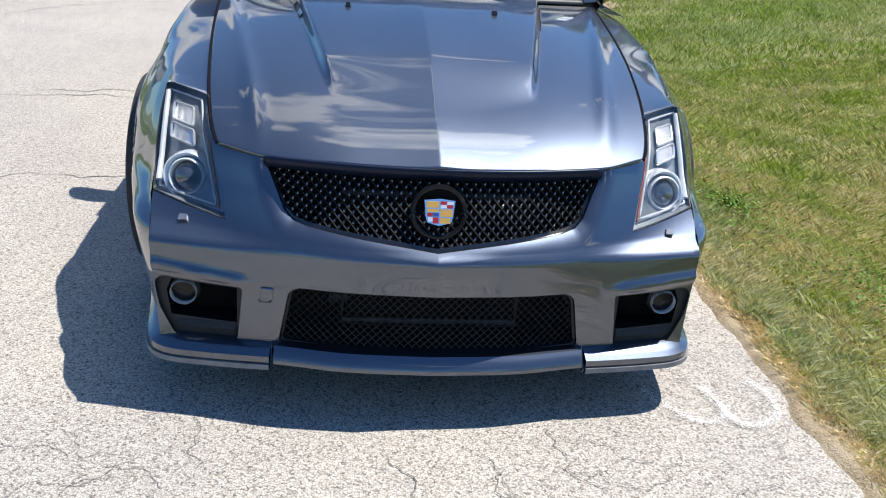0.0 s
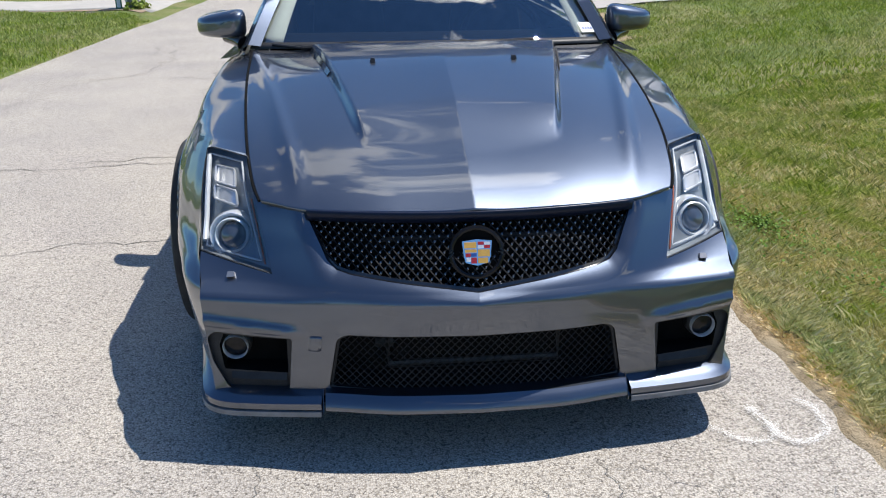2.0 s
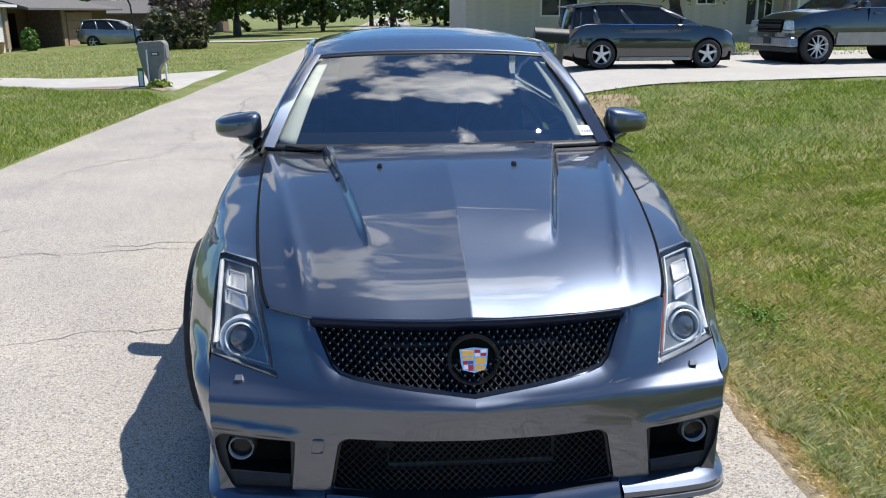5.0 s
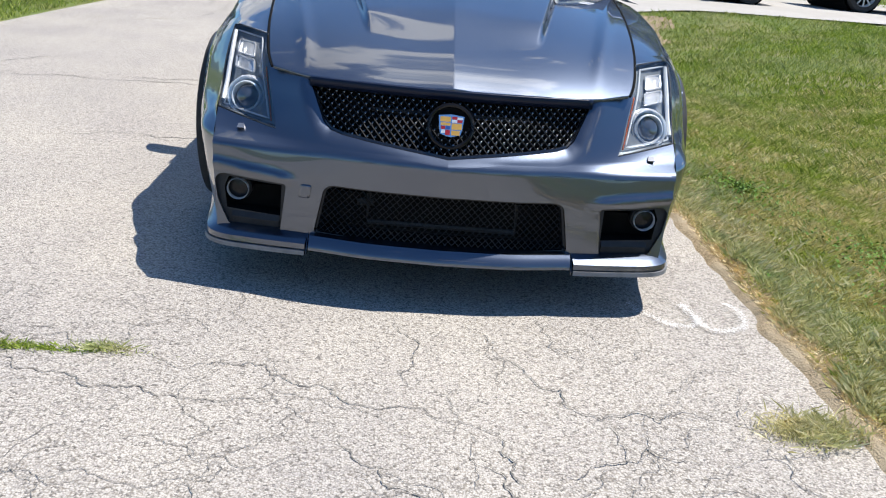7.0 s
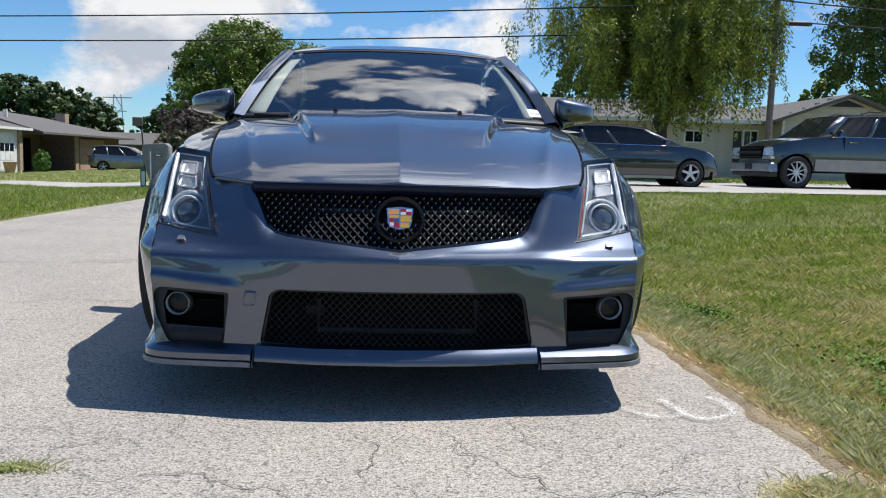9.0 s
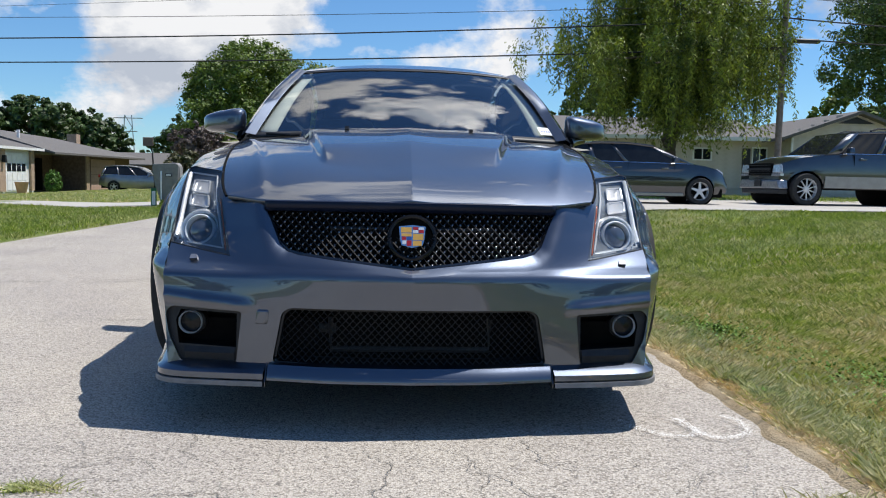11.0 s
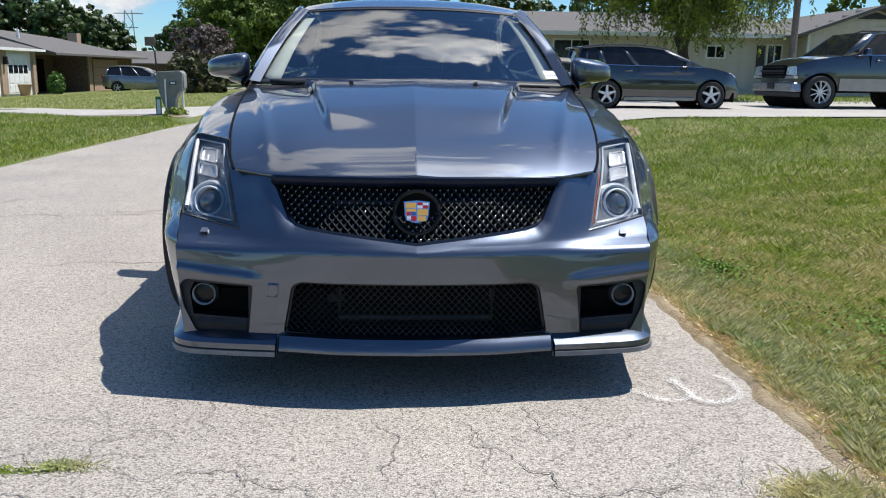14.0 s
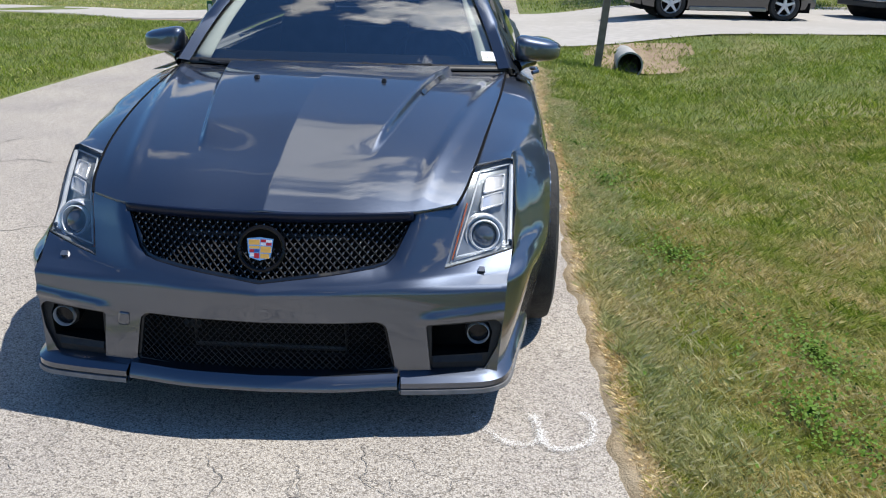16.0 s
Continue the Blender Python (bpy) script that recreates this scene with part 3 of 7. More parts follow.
# rows of the flank, bottom to top: height, then (half width, distance back)
flank_rows = [
    (0.170, (0.690, 0.030), (0.738, 0.13), (0.788, 0.33), (0.835, 0.55), (0.880, 0.82)),
    (0.350, (0.715, 0.058), (0.785, 0.16), (0.838, 0.34), (0.880, 0.55), (0.920, 0.82)),
    (0.450, (0.720, 0.066), (0.797, 0.165), (0.852, 0.34), (0.895, 0.55), (0.934, 0.82)),
    (0.485, (0.732, 0.150), (0.795, 0.23), (0.845, 0.36), (0.893, 0.56), (0.934, 0.82)),
    (0.518, (0.742, 0.232), (0.785, 0.30), (0.835, 0.41), (0.888, 0.57), (0.931, 0.82)),
    (0.600, (0.744, 0.290), (0.782, 0.36), (0.826, 0.46), (0.878, 0.61), (0.922, 0.82)),
    (0.680, (0.742, 0.355), (0.772, 0.44), (0.810, 0.54), (0.855, 0.67), (0.893, 0.84)),
    (0.746, (0.735, 0.418), (0.752, 0.52), (0.776, 0.63), (0.806, 0.76), (0.833, 0.90)),
]
far_y = (1.12, 1.5, 2.0, 2.7, 3.4, 3.8, 4.3, 4.62, 4.78)
far_w = (0.902, 0.895, 0.892, 0.895, 0.905, 0.910, 0.895, 0.83, 0.70)


def flank_net():
    rows = []
    for k, (z, *pts) in enumerate(flank_rows):
        tuck = (-0.028, -0.006, 0.0, 0.0, 0.0, -0.004, -0.022, -0.060)[k]
        lift = 0 if k < 6 else (0.04, 0.10)[k - 6]
        pts = [(pts[0][0], nose_y(pts[0][0], z) + 0.002)] + list(pts[1:])
        pts = [(x - 0.017 * smooth(0.15, 0.6, y) - (0.022 * smooth(0.08, 0.16, y) * smooth(0.62, 0.36, y) if i else 0.0), y) for i, (x, y) in enumerate(pts)]
        row = [(x, y, z + (0.05 * max(0, (y - 0.42)) if k == 7 else 0)) for x, y in pts]
        row += [(w + tuck, y, z + lift * smooth(0.6, 1.6, y) + (0.04 * smooth(1.6, 3.6, y) if k > 4 else 0)) for y, w in zip(far_y, far_w)]
        rows.append(row)
    top = []
    for x, y, z in rows[-1]:
        if y < 1.5:
            top.append((cut_x(max(y - 0.05, 0.36)) - 0.006, y - 0.05, cut_z(max(y - 0.05, 0.36)) - 0.010))
        else:
            top.append((x - 0.11, y, z + 0.035))
    rows.append(top)
    return rows


def net_sheet(rows, nu, nv):
    """A smooth sheet through a net of rows."""
    cols = [[curve(range(len(r)), [p[k] for p in r]) for k in range(3)] for r in rows]
    verts = []
    us = np.linspace(0, len(rows[0]) - 1, nu)
    vs = np.linspace(0, len(rows) - 1, nv)
    for u in us:
        line = [[c[k](u) for c in cols] for k in range(3)]
        cs = [curve(range(len(rows)), line[k]) for k in range(3)]
        verts += [tuple(cs[k](v) for k in range(3)) for v in vs]
    faces = [(i * nv + j, (i + 1) * nv + j, (i + 1) * nv + j + 1, i * nv + j + 1) for i in range(nu - 1) for j in range(nv - 1)]
    return verts, faces


AXLE_F, AXLE_R, AXLE_Z, ARCH = 0.915, 3.79, 0.335, 0.360


def with_arches(vf):
    """Wheel openings: faces inside go, the rim is drawn to the circle."""
    verts, faces = vf
    inn = []
    for x, y, z in verts:
        d = min(math.hypot(y - AXLE_F, z - AXLE_Z), math.hypot(y - AXLE_R, z - AXLE_Z))
        inn.append(d < ARCH)
    keep = [f for f in faces if not all(inn[i] for i in f)]
    edge = {i for f in keep for i in f if inn[i]}
    out = list(verts)
    for i in edge:
        x, y, z = verts[i]
        c = AXLE_F if abs(y - AXLE_F) < abs(y - AXLE_R) else AXLE_R
        d = math.hypot(y - c, z - AXLE_Z)
        out[i] = (x, c + (y - c) * ARCH / d, AXLE_Z + (z - AXLE_Z) * ARCH / d)
    return out, keep


def between(vf, y0, y1):
    """The faces of a sheet whose middle lies between two distances."""
    verts, faces = vf
    keep = [f for f in faces if y0 <= sum(verts[i][1] for i in f) / len(f) < y1]
    used = sorted({i for f in keep for i in f})
    at = {i: k for k, i in enumerate(used)}
    return [verts[i] for i in used], [tuple(at[i] for i in f) for f in keep]


# openings of the front face: half width, height
INTAKE = [(0, 0.352), (0.345, 0.350), (0.368, 0.335), (0.396, 0.188), (0, 0.178)]
FOG = [(0.484, 0.334), (0.692, 0.343), (0.712, 0.325), (0.700, 0.26), (0.662, 0.186), (0.500, 0.184)]
LAMP = [(0.524, 0.485), (0.735, 0.515), (0.745, 0.60), (0.742, 0.68), (0.733, 0.744), (0.715, 0.747), (0.610, 0.733), (0.600, 0.715)]


RING6 = [(math.cos(k * math.pi / 3), math.sin(-k * math.pi / 3)) for k in range(6)]


def mesh_wires(poly, fn, pitch, w, dep):
    """Woven diamond wires clipped to an outline."""
    vs, fs = [], []
    arr = np.array(poly)
    (u0, v0), (u1, v1) = arr.min(0), arr.max(0)
    n = int((v1 - v0) / 0.008)
    for sgn in (1, -1):
        for k in range(int((u1 - u0 + v1 - v0) / pitch) + 2):
            start = u0 - (v1 - v0) + k * pitch if sgn > 0 else u0 + k * pitch
            run = []
            for i in range(n + 2):
                v = v0 + i * (v1 - v0) / n
                u = start + sgn * (v - v0) * 0.93
                if inside((u, v), poly) and i <= n:
                    run.append((u, v))
                elif run:
                    if len(run) > 1:
                        o = len(vs)
                        for a, b in run:
                            x, y, z = fn(a, b)
                            y += dep * 0.25 * sgn
                            vs += [(x + w * ca, y + dep * sa, z) for ca, sa in RING6]
                        for i2 in range(len(run) - 1):
                            for c in range(6):
                                fs.append((o + i2 * 6 + c, o + i2 * 6 + (c + 1) % 6, o + i2 * 6 + 6 + (c + 1) % 6, o + i2 * 6 + 6 + c))
                    run = []
    return vs, fs


def mesh_beads(poly, fn, pitch, r):
    """Small polished lozenges where the wires cross, leaning back with the grille."""
    arr = np.array(poly)
    (u0, v0), (u1, v1) = arr.min(0), arr.max(0)
    dv = pitch / 1.86
    out = []
    for j in range(int((v1 - v0) / dv) + 1):
        # both families of wires meet on rows half a lozenge apart
        v = v0 + j * dv
        first = u0 - (v1 - v0) + (v - v0) * 0.93
        for i in range(int((u1 - first) / pitch) + 1):
            u = first + i * pitch
            if not inside((u, v), poly):
                continue
            x, y, z = fn(u, v)
            h = 0.004
            nx, nz = (fn(u + h, v)[1] - fn(u - h, v)[1]) / (2 * h), (fn(u, v + h)[1] - fn(u, v - h)[1]) / (2 * h)
            ring = [(du * r, dz * r) for du, dz in ((1, 0), (0.5, 0.75), (0, 1.3), (-0.5, 0.75), (-1, 0), (-0.5, -0.75), (0, -1.3), (0.5, -0.75))]
            vv = [(x + a, y - 0.0028 + nx * a + nz * b + 0.0022, z + b) for a, b in ring] + [(x, y - 0.0050, z)]
            out.append((vv, [(8, k, (k + 1) % 8) for k in range(8)]))
    return join(*out)


def rim_of(poly, fn, d0, d1):
    """The walls of an opening, from its edge back into the body."""
    loop = dense(poly, 0.015)
    n = len(loop)
    v = [fn(a, b) for a, b in loop]
    v = [(x, y + d0, z) for x, y, z in v] + [(x, y + d1, z) for x, y, z in v]
    return v, [(k, (k + 1) % n, n + (k + 1) % n, n + k) for k in range(n)]


def band(poly, fn, w, proud, back):
    """A raised frame along a closed outline."""
    loop = dense(poly, 0.012)
    return tube([Vector(fn(a, b)) + Vector((0, back - proud, 0)) for a, b in loop], w, 6, close=True)


def wheel(parent, x, y, side):
    at = pose(x, y, AXLE_Z)
    w = new("wheel"); w.parent = parent; w.matrix_local = at
    prof = [(0.245, -0.125), (0.285, -0.130), (0.322, -0.118), (0.334, -0.095), (0.335, 0), (0.334, 0.095), (0.322, 0.118), (0.285, 0.130), (0.245, 0.125)]
    part("tyre", lathe(prof, 64, "x"), RUBBER, w, "black low-profile rubber tyre")
    part("rim", lathe([(0.247, -0.12), (0.24, -0.11), (0.225, -0.05), (0.225, 0.06), (0.24, 0.11), (0.247, 0.12)], 48, "x"), ALLOY, w)
    part("brake_disc", lathe([(0.04, 0.0), (0.18, 0.0), (0.18, 0.02), (0.04, 0.02)], 40, "x"), STEEL, w)
    o = 0.085 * side
    part("hub", lathe([(0.0, o + 0.02 * side), (0.06, o + 0.015 * side), (0.07, o - 0.03 * side)], 24, "x"), ALLOY, w)
    for k in range(7):
        v = [(o - 0.03 * side + 0.016 * (i % 2 * 2 - 1), q, s * wd) for q, wd in ((0.05, 0.026), (0.236, 0.017)) for i, s in ((0, -1), (1, -1), (1, 1), (0, 1))]
        f = [(0, 1, 5, 4), (1, 2, 6, 5), (2, 3, 7, 6), (3, 0, 4, 7), (4, 5, 6, 7), (3, 2, 1, 0)]
        part("spoke", moved((v, f), Matrix.Rotation(2 * math.pi * k / 7, 4, "X")), ALLOY, w, sharp=30)
    return w


def even_normals(ob):
    """Shading normals of the front face from its own slope, so that gloss runs clean over it."""
    me, h = ob.data, 0.011
    out = []
    for v in me.vertices:
        x, y, z = v.co
        out.append(Vector(((nose_y(x + h, z) - nose_y(x - h, z)) / (2 * h), -1.0, (nose_y(x, z + h) - nose_y(x, z - h)) / (2 * h))).normalized())
    if sum(p.normal.y for p in me.polygons) > 0:
        me.flip_normals()
    me.normals_split_custom_set_from_vertices(out)


def main_car():
    car = thing("saloon_car", "dark grey-blue sports saloon car parked on the road", "car")
    # front bumper
    # the bumper leaves a margin round the grille for its rolled edge
    run = [p for p in dense(GRILLE[1:] + [(0.0, 0.4615)], 0.008) if p[0] >= 0][:-1] + [(0.0, 0.462)]
    run = [p for i, p in enumerate(run) if p[1] < 0.6405]
    last = next(i for i, p in enumerate(run) if p[0] <= 1e-6)
    run = [(0.439, 0.659), (0.436, 0.650)] + run[:last + 1]

    def rolled(i, v):
        q0, q1 = run[max(i - 3, 0)], run[min(i + 3, len(run) - 1)]
        dx, dz = q1[0] - q0[0], q1[1] - q0[1]
        n = math.hypot(dx, dz)
        ox, oz = -dz / n, dx / n
        if i == len(run) - 1:
            ox, oz = 0.0, -1.0
        w = roll_width(run[i][0]) * v
        return (max(run[i][0] + ox * w, 0.0), run[i][1] + oz * w)
    margin = [rolled(i, 0.97) for i in range(0, len(run), 3)] + [rolled(len(run) - 1, 0.97)]
    notch = [(0, 0.168), (0.41, 0.168), (0.70, 0.170), (0.715, 0.35), (0.72, 0.45), (0.732, 0.485), (0.735, 0.513),
             (0.532, 0.485), (0.604, 0.730), (0.562, 0.668), (margin[0][0] + 0.003, 0.661)] + margin
    fog_l = [(-x, z) for x, z in reversed(FOG)]
    outl = notch + [(-x, z) for x, z in reversed(notch[1:-1])]
    for mir in (False, True):
        part("grille_surround", grid(lambda i, v: nose(*rolled(int(i), v)), list(range(len(run))), list(np.linspace(0, 1.02, 9))), PAINT, car, mirror=mir, sharp=120)
    lines = [[(0.0115 * k, 0.4412) for k in range(-61, 62)], [(0.0, 0.37 + 0.01 * k) for k in range(7)]]
    lines += [[(s * (0.13 + 0.0115 * k), 0.4625) for k in range(51)] for s in (1, -1)]
    lines += [[(s * (0.49 + 0.0115 * k), 0.352 + 0.09 * 0.0115 * k + dz) for k in range(19)] for s in (1, -1) for dz in (0.0, 0.013)]
    bumper = part("front_bumper", sheet(outl, [rounded(both(INTAKE), 0.02), rounded(FOG, 0.012), rounded(fog_l, 0.012)], 0.0115, nose, lines), PAINT, car, sharp=65)
    even_normals(bumper)
    # flanks
    fl = with_arches(net_sheet(flank_net(), 330, 90))
    for mir in (False, True):
        part("front_wing", between(fl, 0.0, 1.60), PAINT, car, sharp=30, mirror=mir)
        for nm, a, b in (("front_door", 1.61, 2.66), ("rear_door", 2.67, 3.52)):
            d = part(nm, between(fl, a, b), PAINT, car, sharp=30, mirror=mir)
            sx = -1 if mir else 1
            part("door_handle", moved(tube([(0.885 * sx, b - 0.30, 0.78), (0.915 * sx, b - 0.27, 0.785), (0.915 * sx, b - 0.14, 0.785), (0.885 * sx, b - 0.11, 0.78)], 0.011, 8), Matrix()), PAINT, d)
        part("rear_wing", between(fl, 3.53, 5.0), PAINT, car, sharp=30, mirror=mir)
        # wheel wells
        part("wheel_liner", moved(lathe([(ARCH + 0.010, 0.50), (ARCH + 0.010, 0.83)], 40, "x"), pose(0, AXLE_F, AXLE_Z)), BLACK, car, mirror=mir)
        part("wheel_liner", moved(lathe([(ARCH + 0.010, 0.50), (ARCH + 0.010, 0.83)], 40, "x"), pose(0, AXLE_R, AXLE_Z)), BLACK, car, mirror=mir)
    # bonnet
    fy = curve((0, 0.36, 0.78, 1.0), (0.050, 0.066, 0.118, 0.178))

    def bonnet(u, t):
        ys = 0.178 + t * (1.492 - 0.178)
        y = fy(abs(u)) * (1 - t) + (1.335 + 0.155 * abs(u) ** 2.2) * t
        x = u * (cut_x(ys) - 0.003)
        return (x, y, hood_z(x, y))
    tt = sorted({0, 0.004, 0.01, 0.018, 0.028, *np.linspace(0.04, 1, 96)})
    part("bonnet", grid(bonnet, list(np.linspace(-1, 1, 281)), tt), PAINT, car, sharp=25, thick=0.012)
    for sg in (1, -1):
        part("bonnet_gap", tube([Vector(bonnet(sg, t)) + Vector((0.003 * sg, 0, -0.002)) for t in np.linspace(0.0, 1, 50)], 0.0042, 6), VOID, car)
    part("bonnet_edge_trim", grid(lambda x, t: (x, 0.056 + 0.36 * x * x + 0.010 * t, 0.654 - 0.028 * t - 0.03 * abs(x) ** 2 * 0.5), list(np.linspace(-0.432, 0.432, 60)), [0, 0.5, 1]), NAVY, car, thick=0.012)
    for s in (1, -1):
        part("washer_nozzle", moved(join(box(-0.009, -0.012, 0, 0.009, 0.014, 0.012, 0.003, 0.004)), pose(0.246 * s, 0.96, hood_z(0.246, 0.96) + 0.001)), BLACK, car)
        # vent in the bonnet's bulge
        part("bonnet_vent", grid(lambda u, v: (s * (0.275 + 0.195 * (u - 0.33) + 0.014 - 0.012 * v), u, hood_z(0.275 + 0.195 * (u - 0.33) + 0.016, u) + 0.003 + 0.014 * v), list(np.linspace(0.92, 1.26, 14)), [0, 1]), GLOSSBLACK, car, "black slatted vent")
    # upper grille
    gp = both([(x * 0.995, z) for x, z in GRILLE])
    # added near-black sheet: the shade behind the mesh is in its colour
    part("grille_shade_backing", sheet(gp, [], 0.03, on_nose(0.10)), VOID, car)
    part("grille_frame", band(gp, on_nose(0.018), 0.008, 0, 0), GLOSSBLACK, car)
    part("grille_mesh", mesh_wires(gp, on_nose(0.016), 0.0235, 0.0019, 0.0030), MESHBLACK, car, "gloss black woven wire mesh", sharp=80)
    part("mesh_studding", mesh_beads(gp, on_nose(0.016), 0.0235, 0.0034), BEAD, car, "polished lozenges where the mesh wires cross", sharp=180)
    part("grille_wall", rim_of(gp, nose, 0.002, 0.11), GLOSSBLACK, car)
    # crash bar behind the upper grille
    part("bonnet_latch_bar", tube([(-0.24, 0.085, 0.572), (0.24, 0.085, 0.572)], 0.007, 8), SATIN, car)
    # lower grille
    ip = rounded(both([(x * 0.992, z) for x, z in INTAKE]), 0.02)
    # near-black sheet, and core further down: the intake's shade is painted in
    part("intake_shade_backing", sheet(ip, [], 0.03, on_nose(0.16)), VOID, car)
    part("intake_frame", band(ip, on_nose(0.012), 0.007, 0, 0), SATIN, car)
    part("intake_mesh", mesh_wires(ip, on_nose(0.020), 0.0208, 0.0015, 0.0025), BLACK, car, "dark grey woven wire mesh", sharp=80)
    part("intake_wall", rim_of(ip, nose, 0.002, 0.17), SATIN, car)
    part("cooler_frame", join(tube([(-0.235, 0.07, 0.31), (-0.235, 0.07, 0.215), (0.235, 0.07, 0.215), (0.235, 0.07, 0.31)], 0.009, 6), tube([(-0.27, 0.085, 0.275), (-0.22, 0.085, 0.275)], 0.014, 6)), COOLER, car)
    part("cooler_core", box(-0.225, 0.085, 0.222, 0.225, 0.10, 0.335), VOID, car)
    part("tow_hook_cover", sheet(rounded([(s * 1, z) for s, z in ((-0.445, 0.300), (-0.410, 0.300), (-0.405, 0.342), (-0.440, 0.342))], 0.008), [], 0.01, on_nose(-0.0025)), PAINT, car, thick=0.004)
    # lip and corner splitters
    def lip(x, t):
        y = nose_y(x, 0.17)
        prof = ((0.02, 0.192), (-0.022, 0.189), (-0.036, 0.176), (-0.046, 0.160), (-0.047, 0.149), (0.05, 0.146))
        a = t * (len(prof) - 1); i = min(int(a), len(prof) - 2); q = a - i
        return (x, y + prof[i][0] * (1 - q) + prof[i + 1][0] * q, prof[i][1] * (1 - q) + prof[i + 1][1] * q)
    part("front_lip", grid(lip, list(np.linspace(-0.404, 0.404, 61)), list(np.linspace(0, 1, 11))), PAINT, car, sharp=30)
    side_path = [(0.411, -0.008), (0.50, 0.002), (0.59, 0.015), (0.652, 0.028), (0.685, 0.048), (0.712, 0.115), (0.745, 0.22), (0.775, 0.36), (0.792, 0.48)]
    sx, sy = curve(range(9), [p[0] for p in side_path]), curve(range(9), [p[1] for p in side_path])

    def splitter(prof):
        def at(u, t):
            dx, dy = sx(u + 0.05) - sx(u - 0.05), sy(u + 0.05) - sy(u - 0.05)
            n = math.hypot(dx, dy)
            ox, oy = dy / n, -dx / n
            a = t * (len(prof) - 1); i = min(int(a), len(prof) - 2); q = a - i
            o, z = (prof[i][k] * (1 - q) + prof[i + 1][k] * q for k in (0, 1))
            lift = 0.010 * smooth(5, 8, u)
            o *= 1 - 0.55 * smooth(4.5, 6.5, u)
            return (sx(u) + ox * o, sy(u) + oy * o, z + lift)
        return at
    for mir in (False, True):
        us, ts = list(np.linspace(0, 8, 60)), list(np.linspace(0, 1, 16))
        sp = part("corner_splitter", grid(splitter(((-0.03, 0.192), (0.000, 0.187), (0.022, 0.178), (0.041, 0.166), (0.042, 0.150), (-0.02, 0.147))), us, ts), PAINT, car, sharp=30, mirror=mir)
        part("splitter_plate", grid(splitter(((-0.03, 0.145), (0.046, 0.145), (0.047, 0.131), (-0.03, 0.128))), us, ts), GREYPLATE, sp, "grey plastic underplate", sharp=30, mirror=mir)
        part("splitter_end", prism([(0.04, 0.142), (0.0, 0.19), (-0.035, 0.196), (-0.035, 0.126), (0.034, 0.128)], 0.410, 0.412, lambda a, b, d: (d, -0.008 - a, b)), PAINT, sp, smooth=False, mirror=mir)
        # fog lamp pocket
        fp = rounded(FOG, 0.012)
        pk = part("fog_lamp_bezel", join(sheet(fp, [[(0.50, 0.326), (0.668, 0.332), (0.682, 0.30), (0.672, 0.234), (0.502, 0.228)]], 0.012, on_nose(0.012)), rim_of(fp, nose, 0.0, 0.014)), SATIN, car, "dark grey plastic bezel", sharp=30, mirror=mir)
        # pocket walls and back near-black, the recess's shade painted in
        part("pocket", join(rim_of([(0.50, 0.326), (0.668, 0.332), (0.682, 0.30), (0.672, 0.234), (0.502, 0.228)], on_nose(0.012), 0, 0.09), sheet([(0.50, 0.326), (0.668, 0.332), (0.682, 0.30), (0.672, 0.234), (0.502, 0.228)], [], 0.03, on_nose(0.10))), VOID, pk, mirror=mir)
        part("bezel_ledge", join(grid(lambda x, t: (x, nose_y(x, 0.228) + 0.012 - 0.010 * t, 0.2275 - 0.016 * t), list(np.linspace(0.506, 0.655, 12)), [0, 0.5, 1]), grid(lambda x, t: (x, nose_y(x, 0.2) + 0.004 + 0.006 * t, 0.2115 - 0.024 * t), list(np.linspace(0.506, 0.652, 12)), [0, 0.5, 1])), SATIN, pk, mirror=mir)
        SMALL = Matrix.Scale(0.80, 4)
        part("fog_lamp_body", moved(lathe([(0.050, 0.06), (0.050, 0.0), (0.044, -0.006), (0.036, 0.0), (0.030, 0.02), (0.0, 0.026)], 32), pose(0.640, 0.072, 0.294) @ SMALL), BLACK, pk, mirror=mir)
        part("fog_lamp_ring", moved(lathe([(0.0420, 0.004), (0.0420, -0.014), (0.0408, -0.016), (0.0394, -0.014), (0.0390, 0.004)], 40), pose(0.640, 0.062, 0.294) @ SMALL), BRIGHTRING, pk, "bright chrome ring", mirror=mir)
        part("fog_lamp_glass", moved(lathe([(0.0370, 0.004), (0.02, 0.0), (0.0, -0.002)], 28), pose(0.640, 0.066, 0.294) @ SMALL), DARKGLASS, pk, mirror=mir)
        part("fog_lamp_bulb", moved(lathe([(0.0, -0.004), (0.012, 0.0), (0.016, 0.012)], 16), pose(0.640, 0.080, 0.294)), REFLECT, pk, mirror=mir)
        # headlamp
        lamp = new("headlamp"); lamp.parent = car
        s = -1 if mir else 1
        part("lamp_tray", join(sheet(LAMP, [], 0.02, on_nose(0.036)), rim_of(LAMP, nose, 0.001, 0.038)), LAMPTRAY, lamp, mirror=mir)
        inner = [(0.562, 0.505), (0.722, 0.520), (0.728, 0.60), (0.725, 0.728), (0.628, 0.718), (0.610, 0.66)]
        part("reflector_frame", band(inner, on_nose(0.022), 0.0030, 0, 0), LAMPHOUSE, lamp, mirror=mir)
        c = Vector((0.648, nose_y(0.648, 0.545) + 0.014, 0.555))
        tilt = pose(*c, -18, 0, 12)
        part("projector_shroud", moved(lathe([(0.072, 0.045), (0.068, 0.01), (0.060, -0.004), (0.054, 0.004), (0.049, 0.020), (0.047, 0.04)], 40), tilt), REFLECT, lamp, "bright chrome ring", mirror=mir)
